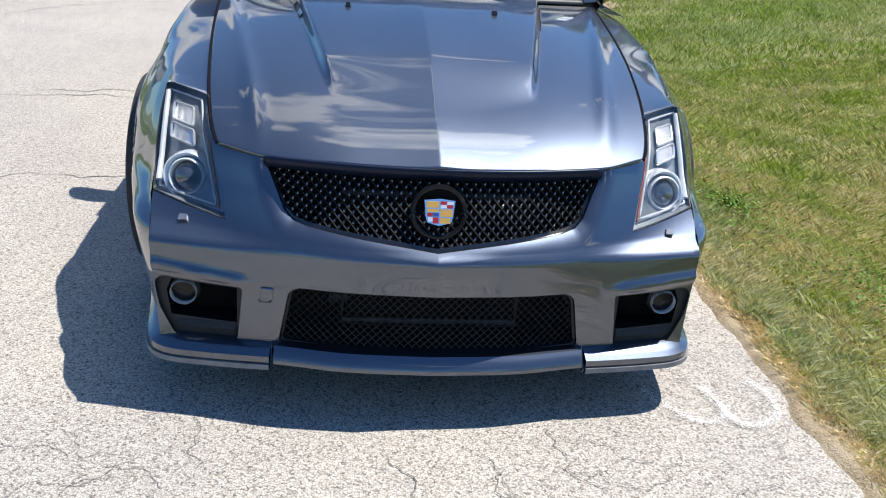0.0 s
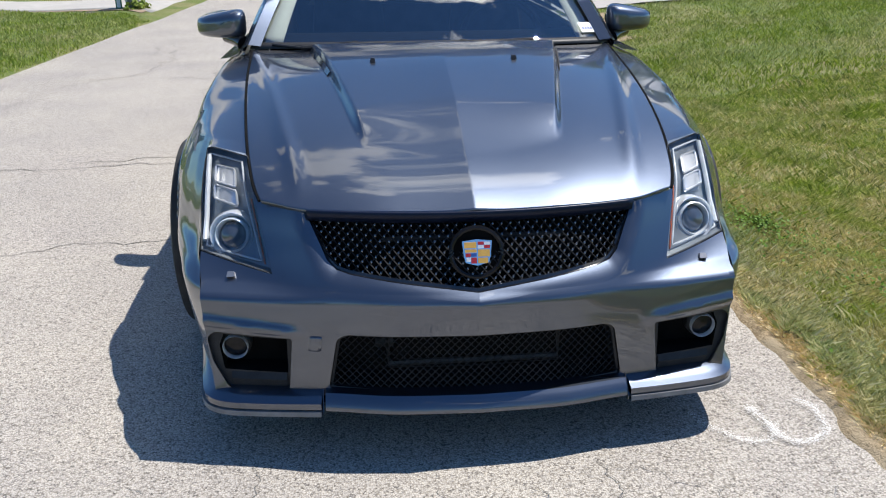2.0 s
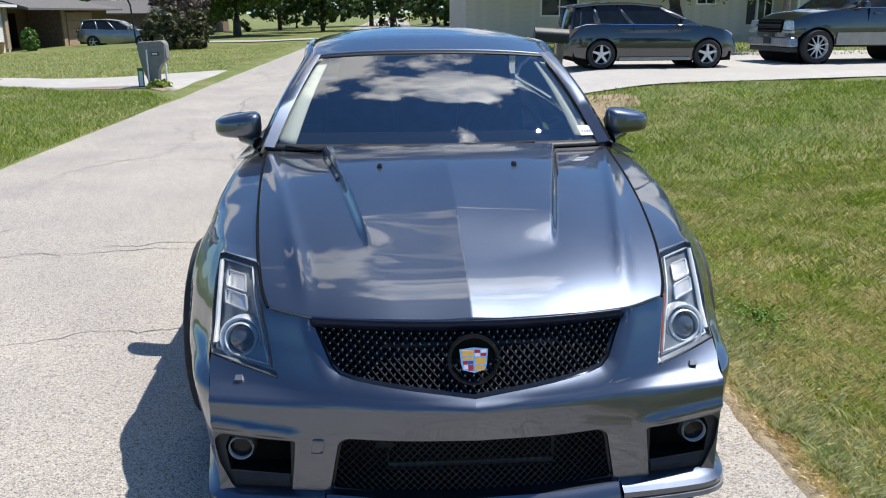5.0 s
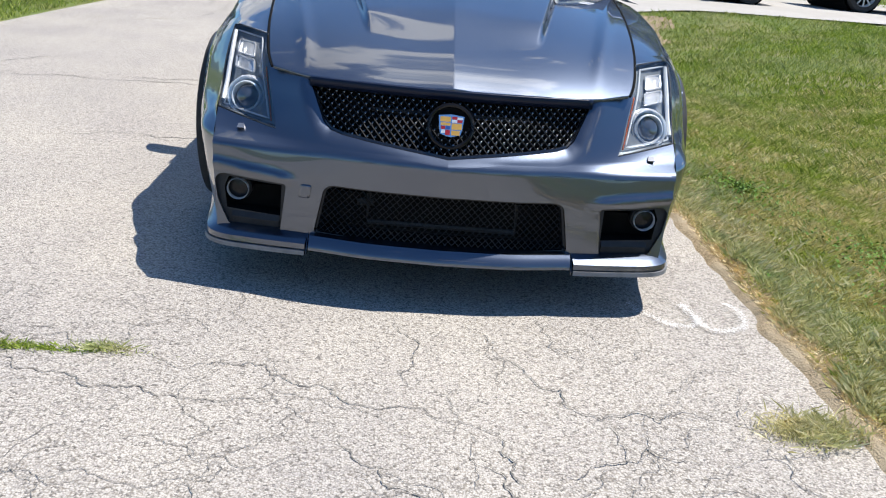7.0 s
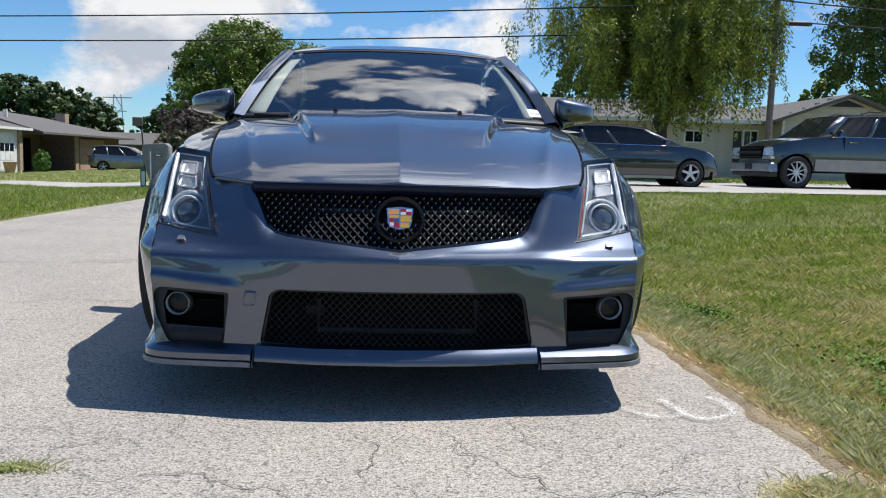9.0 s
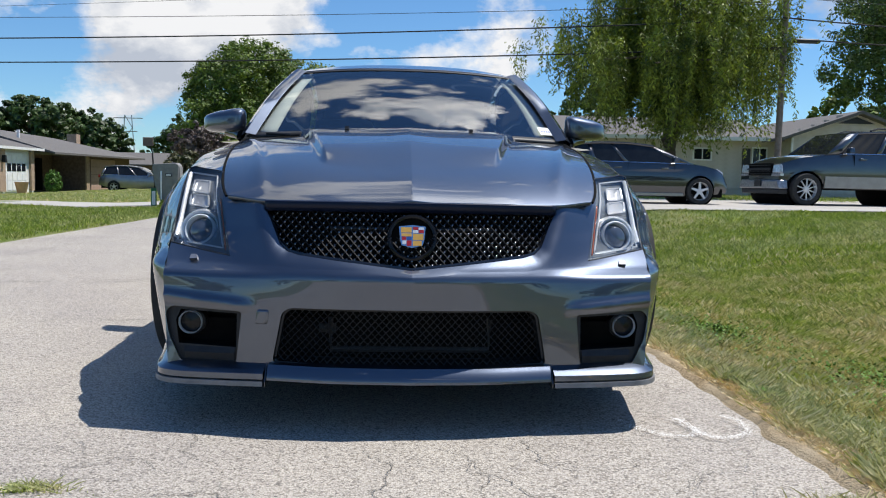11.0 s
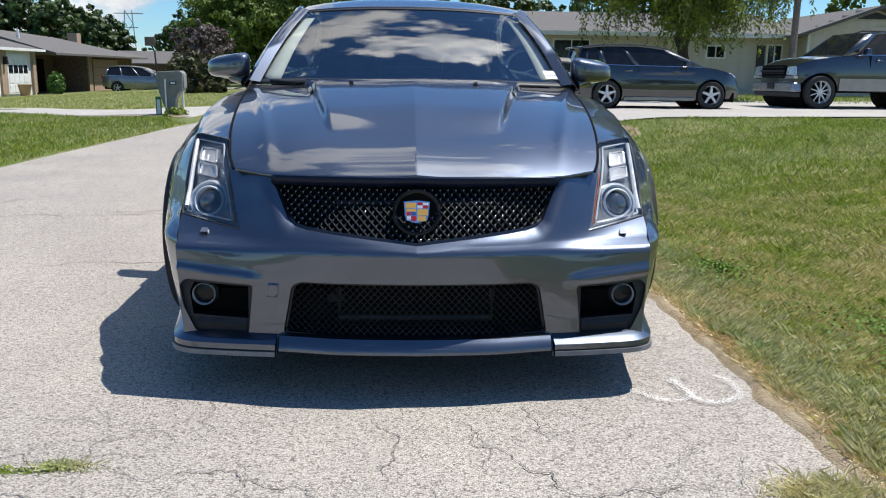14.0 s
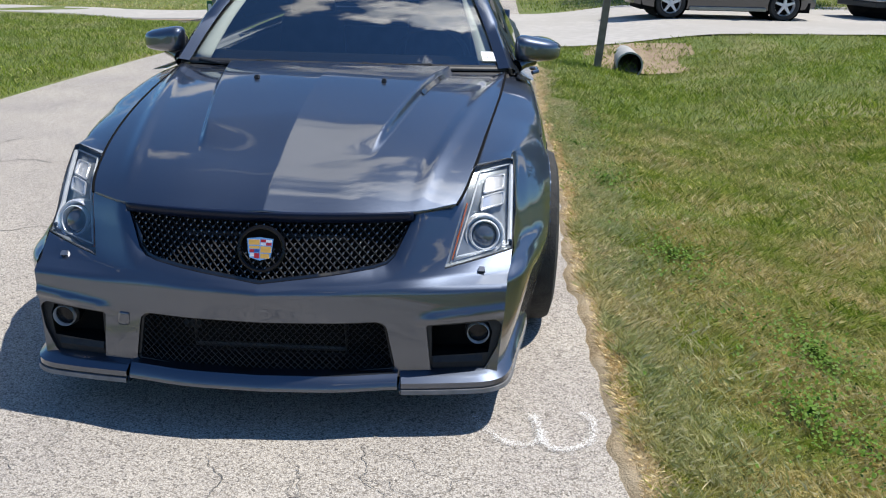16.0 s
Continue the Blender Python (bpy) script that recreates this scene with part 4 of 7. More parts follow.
        part("projector_ring", moved(lathe([(0.049, 0.012), (0.048, -0.002), (0.044, -0.006), (0.0405, 0.0), (0.040, 0.03)], 40), tilt), LAMPHOUSE, lamp, mirror=mir)
        part("projector_lens", moved(lathe([(0.0405, 0.014), (0.034, 0.002), (0.022, -0.006), (0.0, -0.009)], 36), tilt), PROJECTOR, lamp, "grey glass projector lens", mirror=mir)
        for z0, z1 in ((0.622, 0.655), (0.663, 0.700)):
            xo = 0.632 + 0.2 * (z0 - 0.62)
            part("reflector_cup", join(sheet(rounded([(xo, z0), (0.704, z0 + 0.004), (0.706, z1 + 0.004), (xo + 0.006, z1)], 0.006), [], 0.008, lambda x, z: (x, nose_y(x, z) + 0.032 - 0.016 * math.cos((x - 0.67) * 30), z)),
                                       band(rounded([(xo, z0), (0.704, z0 + 0.004), (0.706, z1 + 0.004), (xo + 0.006, z1)], 0.006), on_nose(0.018), 0.0035, 0, 0)), REFLECT, lamp, mirror=mir)
        part("light_guide", tube([Vector(on_nose(0.016)(0.728, z)) for z in (0.53, 0.58, 0.63, 0.68, 0.725)], 0.0075, 8), LAMPHOUSE, lamp, mirror=mir)
        part("side_reflector", sheet([(0.551, 0.50), (0.5545, 0.50), (0.5935, 0.645), (0.590, 0.648)], [], 0.006, on_nose(0.016)), AMBER, lamp, "amber reflector strip", mirror=mir, thick=0.003)
        lens = part("lamp_cover", sheet(LAMP, [], 0.014, on_nose(0.002)), LENS, lamp, "clear plastic cover", mirror=mir)
        lens.visible_shadow = False
        part("lamp_seal", band(LAMP, on_nose(0.004), 0.0020, 0, 0), BLACK, lamp, mirror=mir)
        # headlamp washer
        part("headlamp_washer", moved(box(-0.011, -0.010, -0.008, 0.011, 0.02, 0.007, 0.003, 0.003), pose(0.643 * s, nose_y(0.643, 0.474) + 0.002, 0.478, -30)), STEEL, car)
    # underbody and engine bay floor
    part("underbody", box(-0.70, 0.10, 0.16, 0.70, 4.6, 0.30), VOID, car)
    part("engine_bay", box(-0.50, 0.22, 0.30, 0.50, 1.2, 0.60), VOID, car)
    part("lip_underside", sheet(both([(0, -0.08), (0.41, -0.01), (0.70, 0.04), (0.74, 0.5), (0.5, 0.6), (0, 0.6)]), [], 0.06, lambda x, y: (x, y, 0.150)), BLACK, car)
    # greenhouse
    def ws(u, v):
        a = abs(u)
        base = Vector((0.735 * u, 1.345 + 0.155 * a ** 2.2, 0.905 - 0.012 * a * a))
        head = Vector((0.560 * u, 1.945 + 0.055 * a * a, 1.272 - 0.024 * a ** 2.4))
        p = base.lerp(head, v)
        p.y -= 0.035 * math.sin(math.pi * v) * 0.6
        p.z += 0.022 * math.sin(math.pi * v)
        return p
    us = list(np.linspace(-1, 1, 41))
    glass = part("windscreen", grid(ws, us, list(np.linspace(0, 1, 18))), WSGLASS, car, "large curved tinted windscreen")
    glass.visible_shadow = False
    part("cowl_panel", grid(lambda u, t: Vector(ws(u, 0)) + Vector((0, -0.09 * t - 0.01, -0.004 - 0.028 * t)), us, [0, 0.5, 1]), BLACK, car)
    part("windscreen_border", join(grid(lambda u, t: Vector(ws(u, 0.965 + 0.03 * t)) + Vector((0, 0, 0.003)), us, [0, 1]),
                                   grid(lambda u, t: Vector(ws(u, 0.0 + 0.05 * t)) + Vector((0, -0.002, 0.002)), us, [0, 1])), BLACK, car, thick=0.002)
    rail = [ws(1, v) for v in np.linspace(0, 1, 10)] + [Vector((0.575, 2.4, 1.300)), Vector((0.585, 2.9, 1.302)), Vector((0.600, 3.3, 1.262)), Vector((0.66, 3.8, 1.11)), Vector((0.70, 4.05, 1.02))]

    def roof(u, y):
        a = abs(u)
        zc = curve((1.945, 2.29, 2.8, 3.3, 3.55), (1.277, 1.340, 1.372, 1.335, 1.28))(y)
        ze = curve((1.945, 2.4, 2.9, 3.3, 3.55), (1.250, 1.303, 1.310, 1.270, 1.20))(y)
        yy = y + 0.055 * a * a * max(0, 1 - (y - 1.945) / 0.6)
        return (0.575 * u * (1 + 0.02 * (y - 1.945)), yy, ze + (zc - ze) * (1 - a ** 2.6))
    part("roof", grid(roof, us, list(np.linspace(1.945, 3.45, 40))), PAINT, car, thick=0.01)
    part("rear_window", grid(lambda u, t: Vector(roof(u, 3.45)).lerp(Vector((0.68 * u, 4.12 - 0.05 * u * u, 1.005)), t) + Vector((0, 0, 0.03 * math.sin(math.pi * t))), us, list(np.linspace(0, 1, 10))), TINT, car)
    part("boot_lid", grid(lambda u, y: (0.74 * u, y, 1.005 - 0.05 * (y - 4.1) - 0.03 * abs(u) ** 3), us, list(np.linspace(4.08, 4.74, 8))), PAINT, car, thick=0.01)
    part("rear_bumper", grid(lambda u, z: (0.80 * u, 4.82 - 0.16 * abs(u) ** 4 - 0.08 * smooth(0.5, 1.0, z), z), us, list(np.linspace(0.25, 0.98, 10))), PAINT, car, thick=0.01)
    for mir in (False, True):
        s = -1 if mir else 1
        # pillars as a bent bar of box section
        def pil(i, t):
            p = rail[i]
            q = ((-0.045, -0.02, 0.012), (0.0, -0.03, 0.02), (0.028, 0.0, 0.006), (0.030, 0.035, -0.02), (0.0, 0.05, -0.03))[int(t)]
            return (p.x + q[0], p.y + q[1], p.z + q[2])
        part("roof_pillar", grid(pil, list(range(10)), list(range(5))), PAINT, car, mirror=mir, sharp=60)
        low = curve((1.45, 2.2, 3.0, 4.05), (0.885, 0.915, 0.945, 0.985))
        xlow = curve((1.45, 2.2, 3.0, 4.05), (0.780, 0.795, 0.795, 0.755))
        top_y = [p.y for p in rail]; rx, rz = curve(top_y, [p.x + 0.022 for p in rail]), curve(top_y, [p.z - 0.015 for p in rail])
        part("side_window", grid(lambda y, t: (xlow(y) * (1 - t) + rx(y) * t, y, low(y) * (1 - t) + rz(y) * t), list(np.linspace(1.505, 4.0, 40)), [0, 0.3, 0.6, 1]), TINT, car, mirror=mir)
        part("roof_rail", tube([(rx(y) + 0.004, y, rz(y) + 0.004) for y in np.linspace(1.99, 3.55, 24)], 0.016, 8), PAINT, car, mirror=mir)
        part("shoulder", grid(lambda y, t: ((xlow(y) - 0.01) * (1 - t) + 0.842 * t, y, (low(y) - 0.008) * (1 - t) + (0.868 + 0.012 * (y - 1.5)) * t), list(np.linspace(1.42, 4.3, 30)), [0, 0.5, 1]), PAINT, car, mirror=mir)
        # wing mirror
        mirror = new("wing_mirror"); mirror.parent = car

        def shell(u, v):
            a, b = 2 * math.pi * u, math.pi * (v - 0.5)
            cx, cz = math.cos(a), math.sin(a)
            w = math.copysign(abs(cx) ** 0.45, cx) * math.cos(b) ** 0.45
            h = math.copysign(abs(cz) ** 0.5, cz) * math.cos(b) ** 0.5
            d = math.sin(b)
            out = 0.5 + 0.5 * w
            x = 0.868 + 0.105 * w + 0.012 * d
            z = 0.980 + (0.066 - 0.026 * out) * h - 0.014 * out
            return (x, 1.66 + 0.075 * d + 0.05 * out * out, z)
        part("mirror_shell", grid(shell, [k / 40 for k in range(41)], list(np.linspace(0.0, 0.78, 20))), PAINT, mirror, mirror=mir)
        part("mirror_foot", tube([(0.775, 1.60, 0.905), (0.80, 1.62, 0.915), (0.85, 1.66, 0.925)], [0.030, 0.024, 0.022], 10), GLOSSBLACK, mirror, mirror=mir)
        part("mirror_glass", moved(lathe([(0.0, 0.0), (0.058, 0.0)], 32), pose(0.87, 1.715, 0.972) @ Matrix.Diagonal((1.7, 1, 1, 1))), CHROME, mirror, mirror=mir)
        # pale inner trim of the pillar
        part("pillar_trim", grid(lambda v, t: Vector(ws(0.985 - 0.135 * t - 0.015 * (1 - v), v)) + Vector((0, 0.022, -0.014)), list(np.linspace(0.06, 0.97, 14)), [0, 0.5, 1]), PALE, car, "pale grey trim inside", mirror=mir, thick=0.004)
        # seats
        sy0 = 2.35
        part("seat_back", moved(box(-0.23, -0.07, 0, 0.23, 0.07, 0.62, 0.06, 0.02), pose(0.36, sy0 + 0.15, 0.45, -12)), SEAT, car, mirror=mir, bevel=0.04)
        part("headrest", moved(box(-0.13, -0.05, 0, 0.13, 0.05, 0.18, 0.03, 0.01), pose(0.36, sy0 + 0.30, 1.04, -8)), SEAT, car, mirror=mir, bevel=0.03)
    # dashboard and cabin floor near-black: the cabin's shade is put into their colour
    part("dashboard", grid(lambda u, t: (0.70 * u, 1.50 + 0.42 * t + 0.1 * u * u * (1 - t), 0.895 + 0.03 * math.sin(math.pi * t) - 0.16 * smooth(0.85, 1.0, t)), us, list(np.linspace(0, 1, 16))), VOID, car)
    part("rear_shelf", box(-0.62, 3.25, 0.5, 0.62, 4.0, 0.93), SEAT, car)
    part("rear_seat", moved(box(-0.60, -0.08, 0, 0.60, 0.08, 0.55, 0.04, 0.02), pose(0, 3.25, 0.42, -18)), SEAT, car, bevel=0.03)
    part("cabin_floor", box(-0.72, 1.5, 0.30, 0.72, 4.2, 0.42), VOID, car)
    part("steering_wheel", moved(tube([(0.185 * math.cos(a), 0, 0.185 * math.sin(a)) for a in (2 * math.pi * k / 36 for k in range(36))], 0.014, 8, close=True), pose(0.36, 1.98, 0.86, -25)), SEAT, car)
    part("rear_view_mirror", moved(box(-0.12, -0.015, -0.03, 0.12, 0.015, 0.03), pose(0, 1.98, 1.19, -8)), BLACK, car, bevel=0.01)
    # wipers
    for a, b, c in (((-0.52, 1.40, 0.905), (-0.30, 1.40, 0.922), (-0.64, 1.47, 0.912)), ((0.16, 1.375, 0.918), (0.10, 1.37, 0.925), (0.40, 1.40, 0.925))):
        part("wiper", join(tube([b, a], 0.009, 6), tube([a, c], 0.006, 6)), BLACK, car)
    # stickers in the corner of the windscreen
    def stick(u, v):
        return Vector(ws(0.86 + 0.085 * u, 0.085 + 0.085 * v)) + Vector((0, -0.006, 0.004))
    stx = part("windscreen_sticker", grid(stick, [0, 0.5, 1], [0, 0.5, 1]), WHITE, car, "white inspection sticker")
    for k in range(4):
        part("printed_bar", grid(lambda u, v: Vector(stick(0.15 + 0.2 * k + 0.12 * u, 0.3 + 0.25 * v)) + Vector((0, -0.002, 0.001)), [0, 1], [0, 1]), BLUE, stx)
    # badge: plain coloured shield in a dark ring
    by = nose_y(0, 0.556) - 0.004
    badge = new("badge"); badge.parent = car
    part("ring", moved(tube([(0.066 * math.cos(a), 0, 0.063 * math.sin(a)) for a in (2 * math.pi * k / 40 for k in range(40))], 0.0070, 8, close=True), pose(0, by + 0.012, 0.552, -18)), DARKGLASS, badge)
    part("ring_back", moved(lathe([(0.0, 0.0), (0.064, 0.0), (0.066, 0.02)], 40), pose(0, by + 0.018, 0.552, -18)), VOID, badge)
    at = pose(0, by - 0.004, 0.556, -18)
    sh = [(-0.037, 0.030), (0, 0.034), (0.037, 0.030), (0.033, -0.008), (0.029, -0.023), (0, -0.031), (-0.029, -0.023), (-0.033, -0.008)]
    part("shield", moved(prism([(a * 1.04, b * 1.04) for a, b in sh], 0.008, 0.0, lambda a, b, d: (a, d, b)), at), CHROME, badge, smooth=False)
    blocks = [(-0.033, 0.013, -0.002, 0.028, GOLD), (0.002, 0.021, 0.017, 0.029, RED), (0.018, 0.021, 0.034, 0.028, SILVER), (0.002, 0.012, 0.017, 0.020, SILVER), (0.018, 0.012, 0.033, 0.020, RED),
              (-0.031, 0.002, -0.002, 0.010, GOLD), (0.002, -0.009, 0.032, 0.009, GOLD), (-0.030, -0.009, -0.017, 0.0, RED), (-0.016, -0.009, -0.002, 0.0, BLUE),
              (-0.028, -0.021, -0.017, -0.011, SILVER), (-0.016, -0.026, -0.002, -0.011, RED), (0.002, -0.026, 0.027, -0.012, GOLD)]
    for x0, z0, x1, z1, m in blocks:
        part("enamel", moved(box(x0, -0.003, z0, x1, 0.0, z1), at), m, badge, smooth=False)
    for s in (1, -1):
        for y in (AXLE_F, AXLE_R):
            wheel(car, 0.79 * s, y, s)
    return car


main_car()

# ---- road details ----
def ribbon(pts, width, z, wob=0.02, seed=0, taper=True, n=14):
    """A thin wandering strip on the road: bends broken up at ever finer scale."""
    rnd = random.Random(seed)
    path = [Vector((*p, 0)) for p in pts]
    k = 0.30
    while len(path) < 500 and max((b - a).length for a, b in zip(path, path[1:])) > 1.2 / n:
        fine = [path[0]]
        for a, b in zip(path, path[1:]):
            d = b - a
            mid = (a + b) / 2 + Vector((-d.y, d.x, 0)) * rnd.uniform(-k, k) * min(1.0, wob * 60)
            fine += [mid, b] if d.length > 0.6 / n else [b]
        path = fine
        k *= 0.92
    v, f = [], []
    w = width
    for i, p in enumerate(path):
        d = (path[min(i + 1, len(path) - 1)] - path[max(i - 1, 0)]); d = d.normalized() if d.length > 1e-6 else Vector((1, 0, 0))
        w = 0.7 * w + 0.3 * width * rnd.choice((0.15, 0.5, 0.9, 1.5, 2.2))
        q = w * (min(1, 5 * i / len(path) + 0.1, 5 * (len(path) - 1 - i) / len(path) + 0.1) if taper else 1) + 0.0004
        v += [(p.x - d.y * q, p.y + d.x * q, z), (p.x + d.y * q, p.y - d.x * q, z)]
    f = [(2 * i, 2 * i + 1, 2 * i + 3, 2 * i + 2) for i in range(len(path) - 1)]
    return v, f


near_cracks = [
    [(-1.9, -0.52), (-1.03, -0.62), (-0.83, -0.68), (-0.72, -0.66), (-0.62, -0.70), (-0.5, -0.70), (-0.35, -0.67)],
    [(-0.74, -0.51), (-0.53, -0.52), (-0.38, -0.58), (-0.24, -0.65), (-0.03, -0.67), (0.15, -0.76)],
    [(0.10, -0.22), (0.15, -0.39), (0.24, -0.46), (0.33, -0.53), (0.41, -0.67), (0.56, -0.66), (0.84, -0.67)],
    [(-0.12, -0.21), (-0.07, -0.30), (-0.07, -0.58)], [(-0.22, -0.81), (-0.12, -0.92), (-0.03, -1.03), (-0.02, -1.2)],
    [(-0.52, -1.02), (-0.47, -1.12)], [(0.10, -0.88), (0.16, -1.0), (0.23, -1.15)], [(0.15, -0.76), (0.18, -0.87), (0.19, -0.96)],
    [(0.26, -0.90), (0.39, -0.85), (0.62, -0.83)], [(0.81, -0.72), (0.83, -0.83), (0.92, -0.97)], [(0.63, -0.96), (0.64, -1.1)],
]
small_cracks = [
    [(0.84, -0.43), (0.80, -0.65)], [(-1.9, -0.38), (-1.0, -0.41), (-0.83, -0.43), (-0.66, -0.40)], [(-0.35, -0.67), (-0.33, -0.74), (-0.26, -0.77)],
    [(0.43, -0.68), (0.42, -0.85)], [(-0.5, 0.3), (-0.45, 0.14), (-0.47, -0.14)], [(0.3, -0.12), (0.33, -0.28), (0.40, -0.42)],
]
far_lines = [
    [(-4.0, 6.3), (-2.9, 6.6), (-1.2, 6.5)], [(-3.8, 3.0), (-2.4, 3.15), (-1.3, 3.1)], [(-3.9, 10.2), (-2.2, 10.5), (-0.6, 10.4)],
    [(-3.6, 5.0), (-2.9, 6.6), (-2.6, 8.4), (-2.3, 10.5), (-2.2, 13)], [(-2.0, 1.6), (-1.5, 1.75), (-1.15, 1.7)],
    [(-3.6, 7.6), (-2.2, 7.8), (-1.0, 7.7)], [(-3.4, 0.9), (-2.1, 0.95)],
]
crack_v, crack_f = join(*[ribbon(c, 0.0010, 0.003, 0.02, k, n=70) for k, c in enumerate(near_cracks)], *[ribbon(c, 0.0006, 0.003, 0.02, k + 30, n=70) for k, c in enumerate(small_cracks)],
                        *[ribbon(c, 0.0035, 0.003, 0.014, k + 60, n=16) for k, c in enumerate(far_lines)])
ob = new("road_crack", mesh_of("road_crack", crack_v, crack_f, CRACK)); ob.parent = road
rnd = random.Random(21)
far_cracks = []
for k in range(34):
    y = rnd.uniform(1.5, 26)
    x, a = rnd.uniform(left_edge(y) + 0.2, -1.1 if y < 5.5 else 0.9), rnd.choice((0.0, 1.57)) + rnd.uniform(-0.4, 0.4)
    pts = [(x, y)]
    for _ in range(rnd.randint(3, 7)):
        a += rnd.uniform(-0.45, 0.45)
        q = (pts[-1][0] + 0.35 * math.cos(a), pts[-1][1] + 0.35 * math.sin(a))
        if left_edge(q[1]) + 0.1 < q[0] < right_edge(q[1]) - 0.1:
            pts.append(q)
    if len(pts) > 2:
        far_cracks.append(ribbon(pts, 0.0026 + 0.0002 * y, 0.003, 0.014, k, n=20))
ob = new("road_crack", mesh_of("road_crack", *join(*far_cracks), CRACK)); ob.parent = road
fine = []
rnd = random.Random(4)
for k in range(60):
    x, y = rnd.uniform(-1.6, 1.0), rnd.uniform(-1.3, -0.1)
    a = rnd.uniform(0, 6.28)
    pts = [(x, y)]
    for _ in range(rnd.randint(2, 4)):
        a += rnd.uniform(-0.8, 0.8)
        pts.append((pts[-1][0] + 0.11 * math.cos(a), pts[-1][1] + 0.11 * math.sin(a)))
    if all(p[0] < 1.0 for p in pts):
        fine.append(ribbon(pts, 0.0004, 0.0026, 0.02, k, n=70))
ob = new("hairline_crack", mesh_of("hairline_crack", *join(*fine), CRACK)); ob.parent = road

mark = []
c = [(0.64, 0.06), (0.66, 0.01), (0.70, -0.04), (0.74, -0.08), (0.79, -0.09), (0.84, -0.05), (0.845, 0.0), (0.82, 0.08), (0.835, 0.0), (0.85, -0.07), (0.89, -0.105), (0.95, -0.085), (1.0, -0.03), (1.01, 0.06), (0.975, 0.125)]
sm = [(curve(range(len(c)), [p[0] for p in c])(t), curve(range(len(c)), [p[1] for p in c])(t)) for t in np.linspace(0, len(c) - 1, 60)]
rnd = random.Random(9)
for k in range(3600):
    i = rnd.randrange(59)
    fade = 0.45 if i < 11 else 0.6 if i < 34 else 0.9
    if rnd.random() > fade:
        continue
    x, y = sm[i][0] + rnd.gauss(0, 0.0085), sm[i][1] + rnd.gauss(0, 0.0085)
    r = rnd.uniform(0.0006, 0.0015)
    a = rnd.uniform(0, 2)
    mark.append(([(x + r * math.cos(a + q), y + r * math.sin(a + q), 0.0032 + 0.0000007 * k) for q in (0, 1.5, 3.2, 4.6)], [(0, 1, 2, 3)]))
ob = new("sprayed_mark", mesh_of("sprayed_mark", *join(*mark), CHALK)); ob.parent = road

# concrete drives
drive_x = spaced(1.0, 60, 1.0, 10, 0.3)
drive = new("driveway_east", mesh_of("driveway", *grid(lambda x, t: (x, drive_near(x) + 0.05 * noise.noise((x, t, 1)) + t * (9.0 if x > 4 else 9.0 - 0.4 * (4 - x)), (0.22 * smooth(0.5, 3.5, x - right_edge(12)) + 0.025)), drive_x, [k / 8 for k in range(9)]), CONCRETE, True))
tagged(drive, "pale concrete driveway crossing the lawn", "driveway", kind="structure")
def west_near(x):
    return 14.95 - 0.43 * (x + 4.0) - 0.9 * smooth(-4.9, -4.0, x)


def west_far(x):
    return max(19.5 + 0.1 * (x + 4.0), 14.95 - 0.43 * (x + 4.0) + 2.2) + 0.9 * smooth(-5.2, -4.0, x)


drive2 = new("driveway_west", mesh_of("driveway", *grid(lambda x, t: (x, west_near(x) * (1 - t) + west_far(x) * t + 0.03 * noise.noise((x * 2, t, 4)), (lawn_z(min(x, -4.3), 17) + 0.022) * smooth(-3.98, -4.5, x) - 0.004), list(np.linspace(-26, -3.98, 80)), [k / 10 for k in range(11)]), CONCRETE, True))
slab = drive2.modifiers.new("thickness", "SOLIDIFY"); slab.thickness, slab.offset = 0.15, -1
tagged(drive2, "pale concrete driveway to the neighbouring garage", "driveway", kind="structure")
path3 = new("driveway_far", mesh_of("driveway", *grid(lambda x, t: (x, 44 + 2.6 * t, lawn_z(x, 44) + 0.04), list(np.linspace(-12, -3.5, 20)), [0, 1]), CONCRETE, True))
tagged(path3, "distant pale concrete drive", "driveway", kind="structure")


# ---- grass ----
def blades(n, where, height, width, seed, lean=0.6, lift=0.0, least=-9.0):
    """Single grass blades, each a narrow bent triangle."""
    r = np.random.RandomState(seed)
    pts = where(r, n)
    n = len(pts)
    a, w = r.uniform(0, 6.283, n), width * r.uniform(0.6, 1.3, n)
    # height and lie of the blades go in clumps
    h = height * r.uniform(0.45, 1.25, n) * (0.55 + 0.9 * lattice(pts[:, 0], pts[:, 1], 5.0, 3))
    l = lean * r.uniform(0.1, 1.0, n) * h
    da = 8.0 * lattice(pts[:, 0], pts[:, 1], 2.2, 4) + 6.0 * lattice(pts[:, 0], pts[:, 1], 14.0, 5) + r.normal(0, 1.5, n)
    z = np.maximum(heights(pts) - 0.004 + lift, least)
    v = np.empty((n, 4, 3))
    cx, cy = np.cos(a) * w, np.sin(a) * w
    v[:, 0] = np.stack([pts[:, 0] - cx, pts[:, 1] - cy, z], 1)
    v[:, 1] = np.stack([pts[:, 0] + cx, pts[:, 1] + cy, z], 1)
    v[:, 2] = np.stack([pts[:, 0] + 0.4 * l * np.cos(da) + 0.75 * cx, pts[:, 1] + 0.4 * l * np.sin(da) + 0.75 * cy, z + 0.62 * h], 1)
    v[:, 3] = np.stack([pts[:, 0] + l * np.cos(da), pts[:, 1] + l * np.sin(da), z + h], 1)
    return v.reshape(-1, 3), n


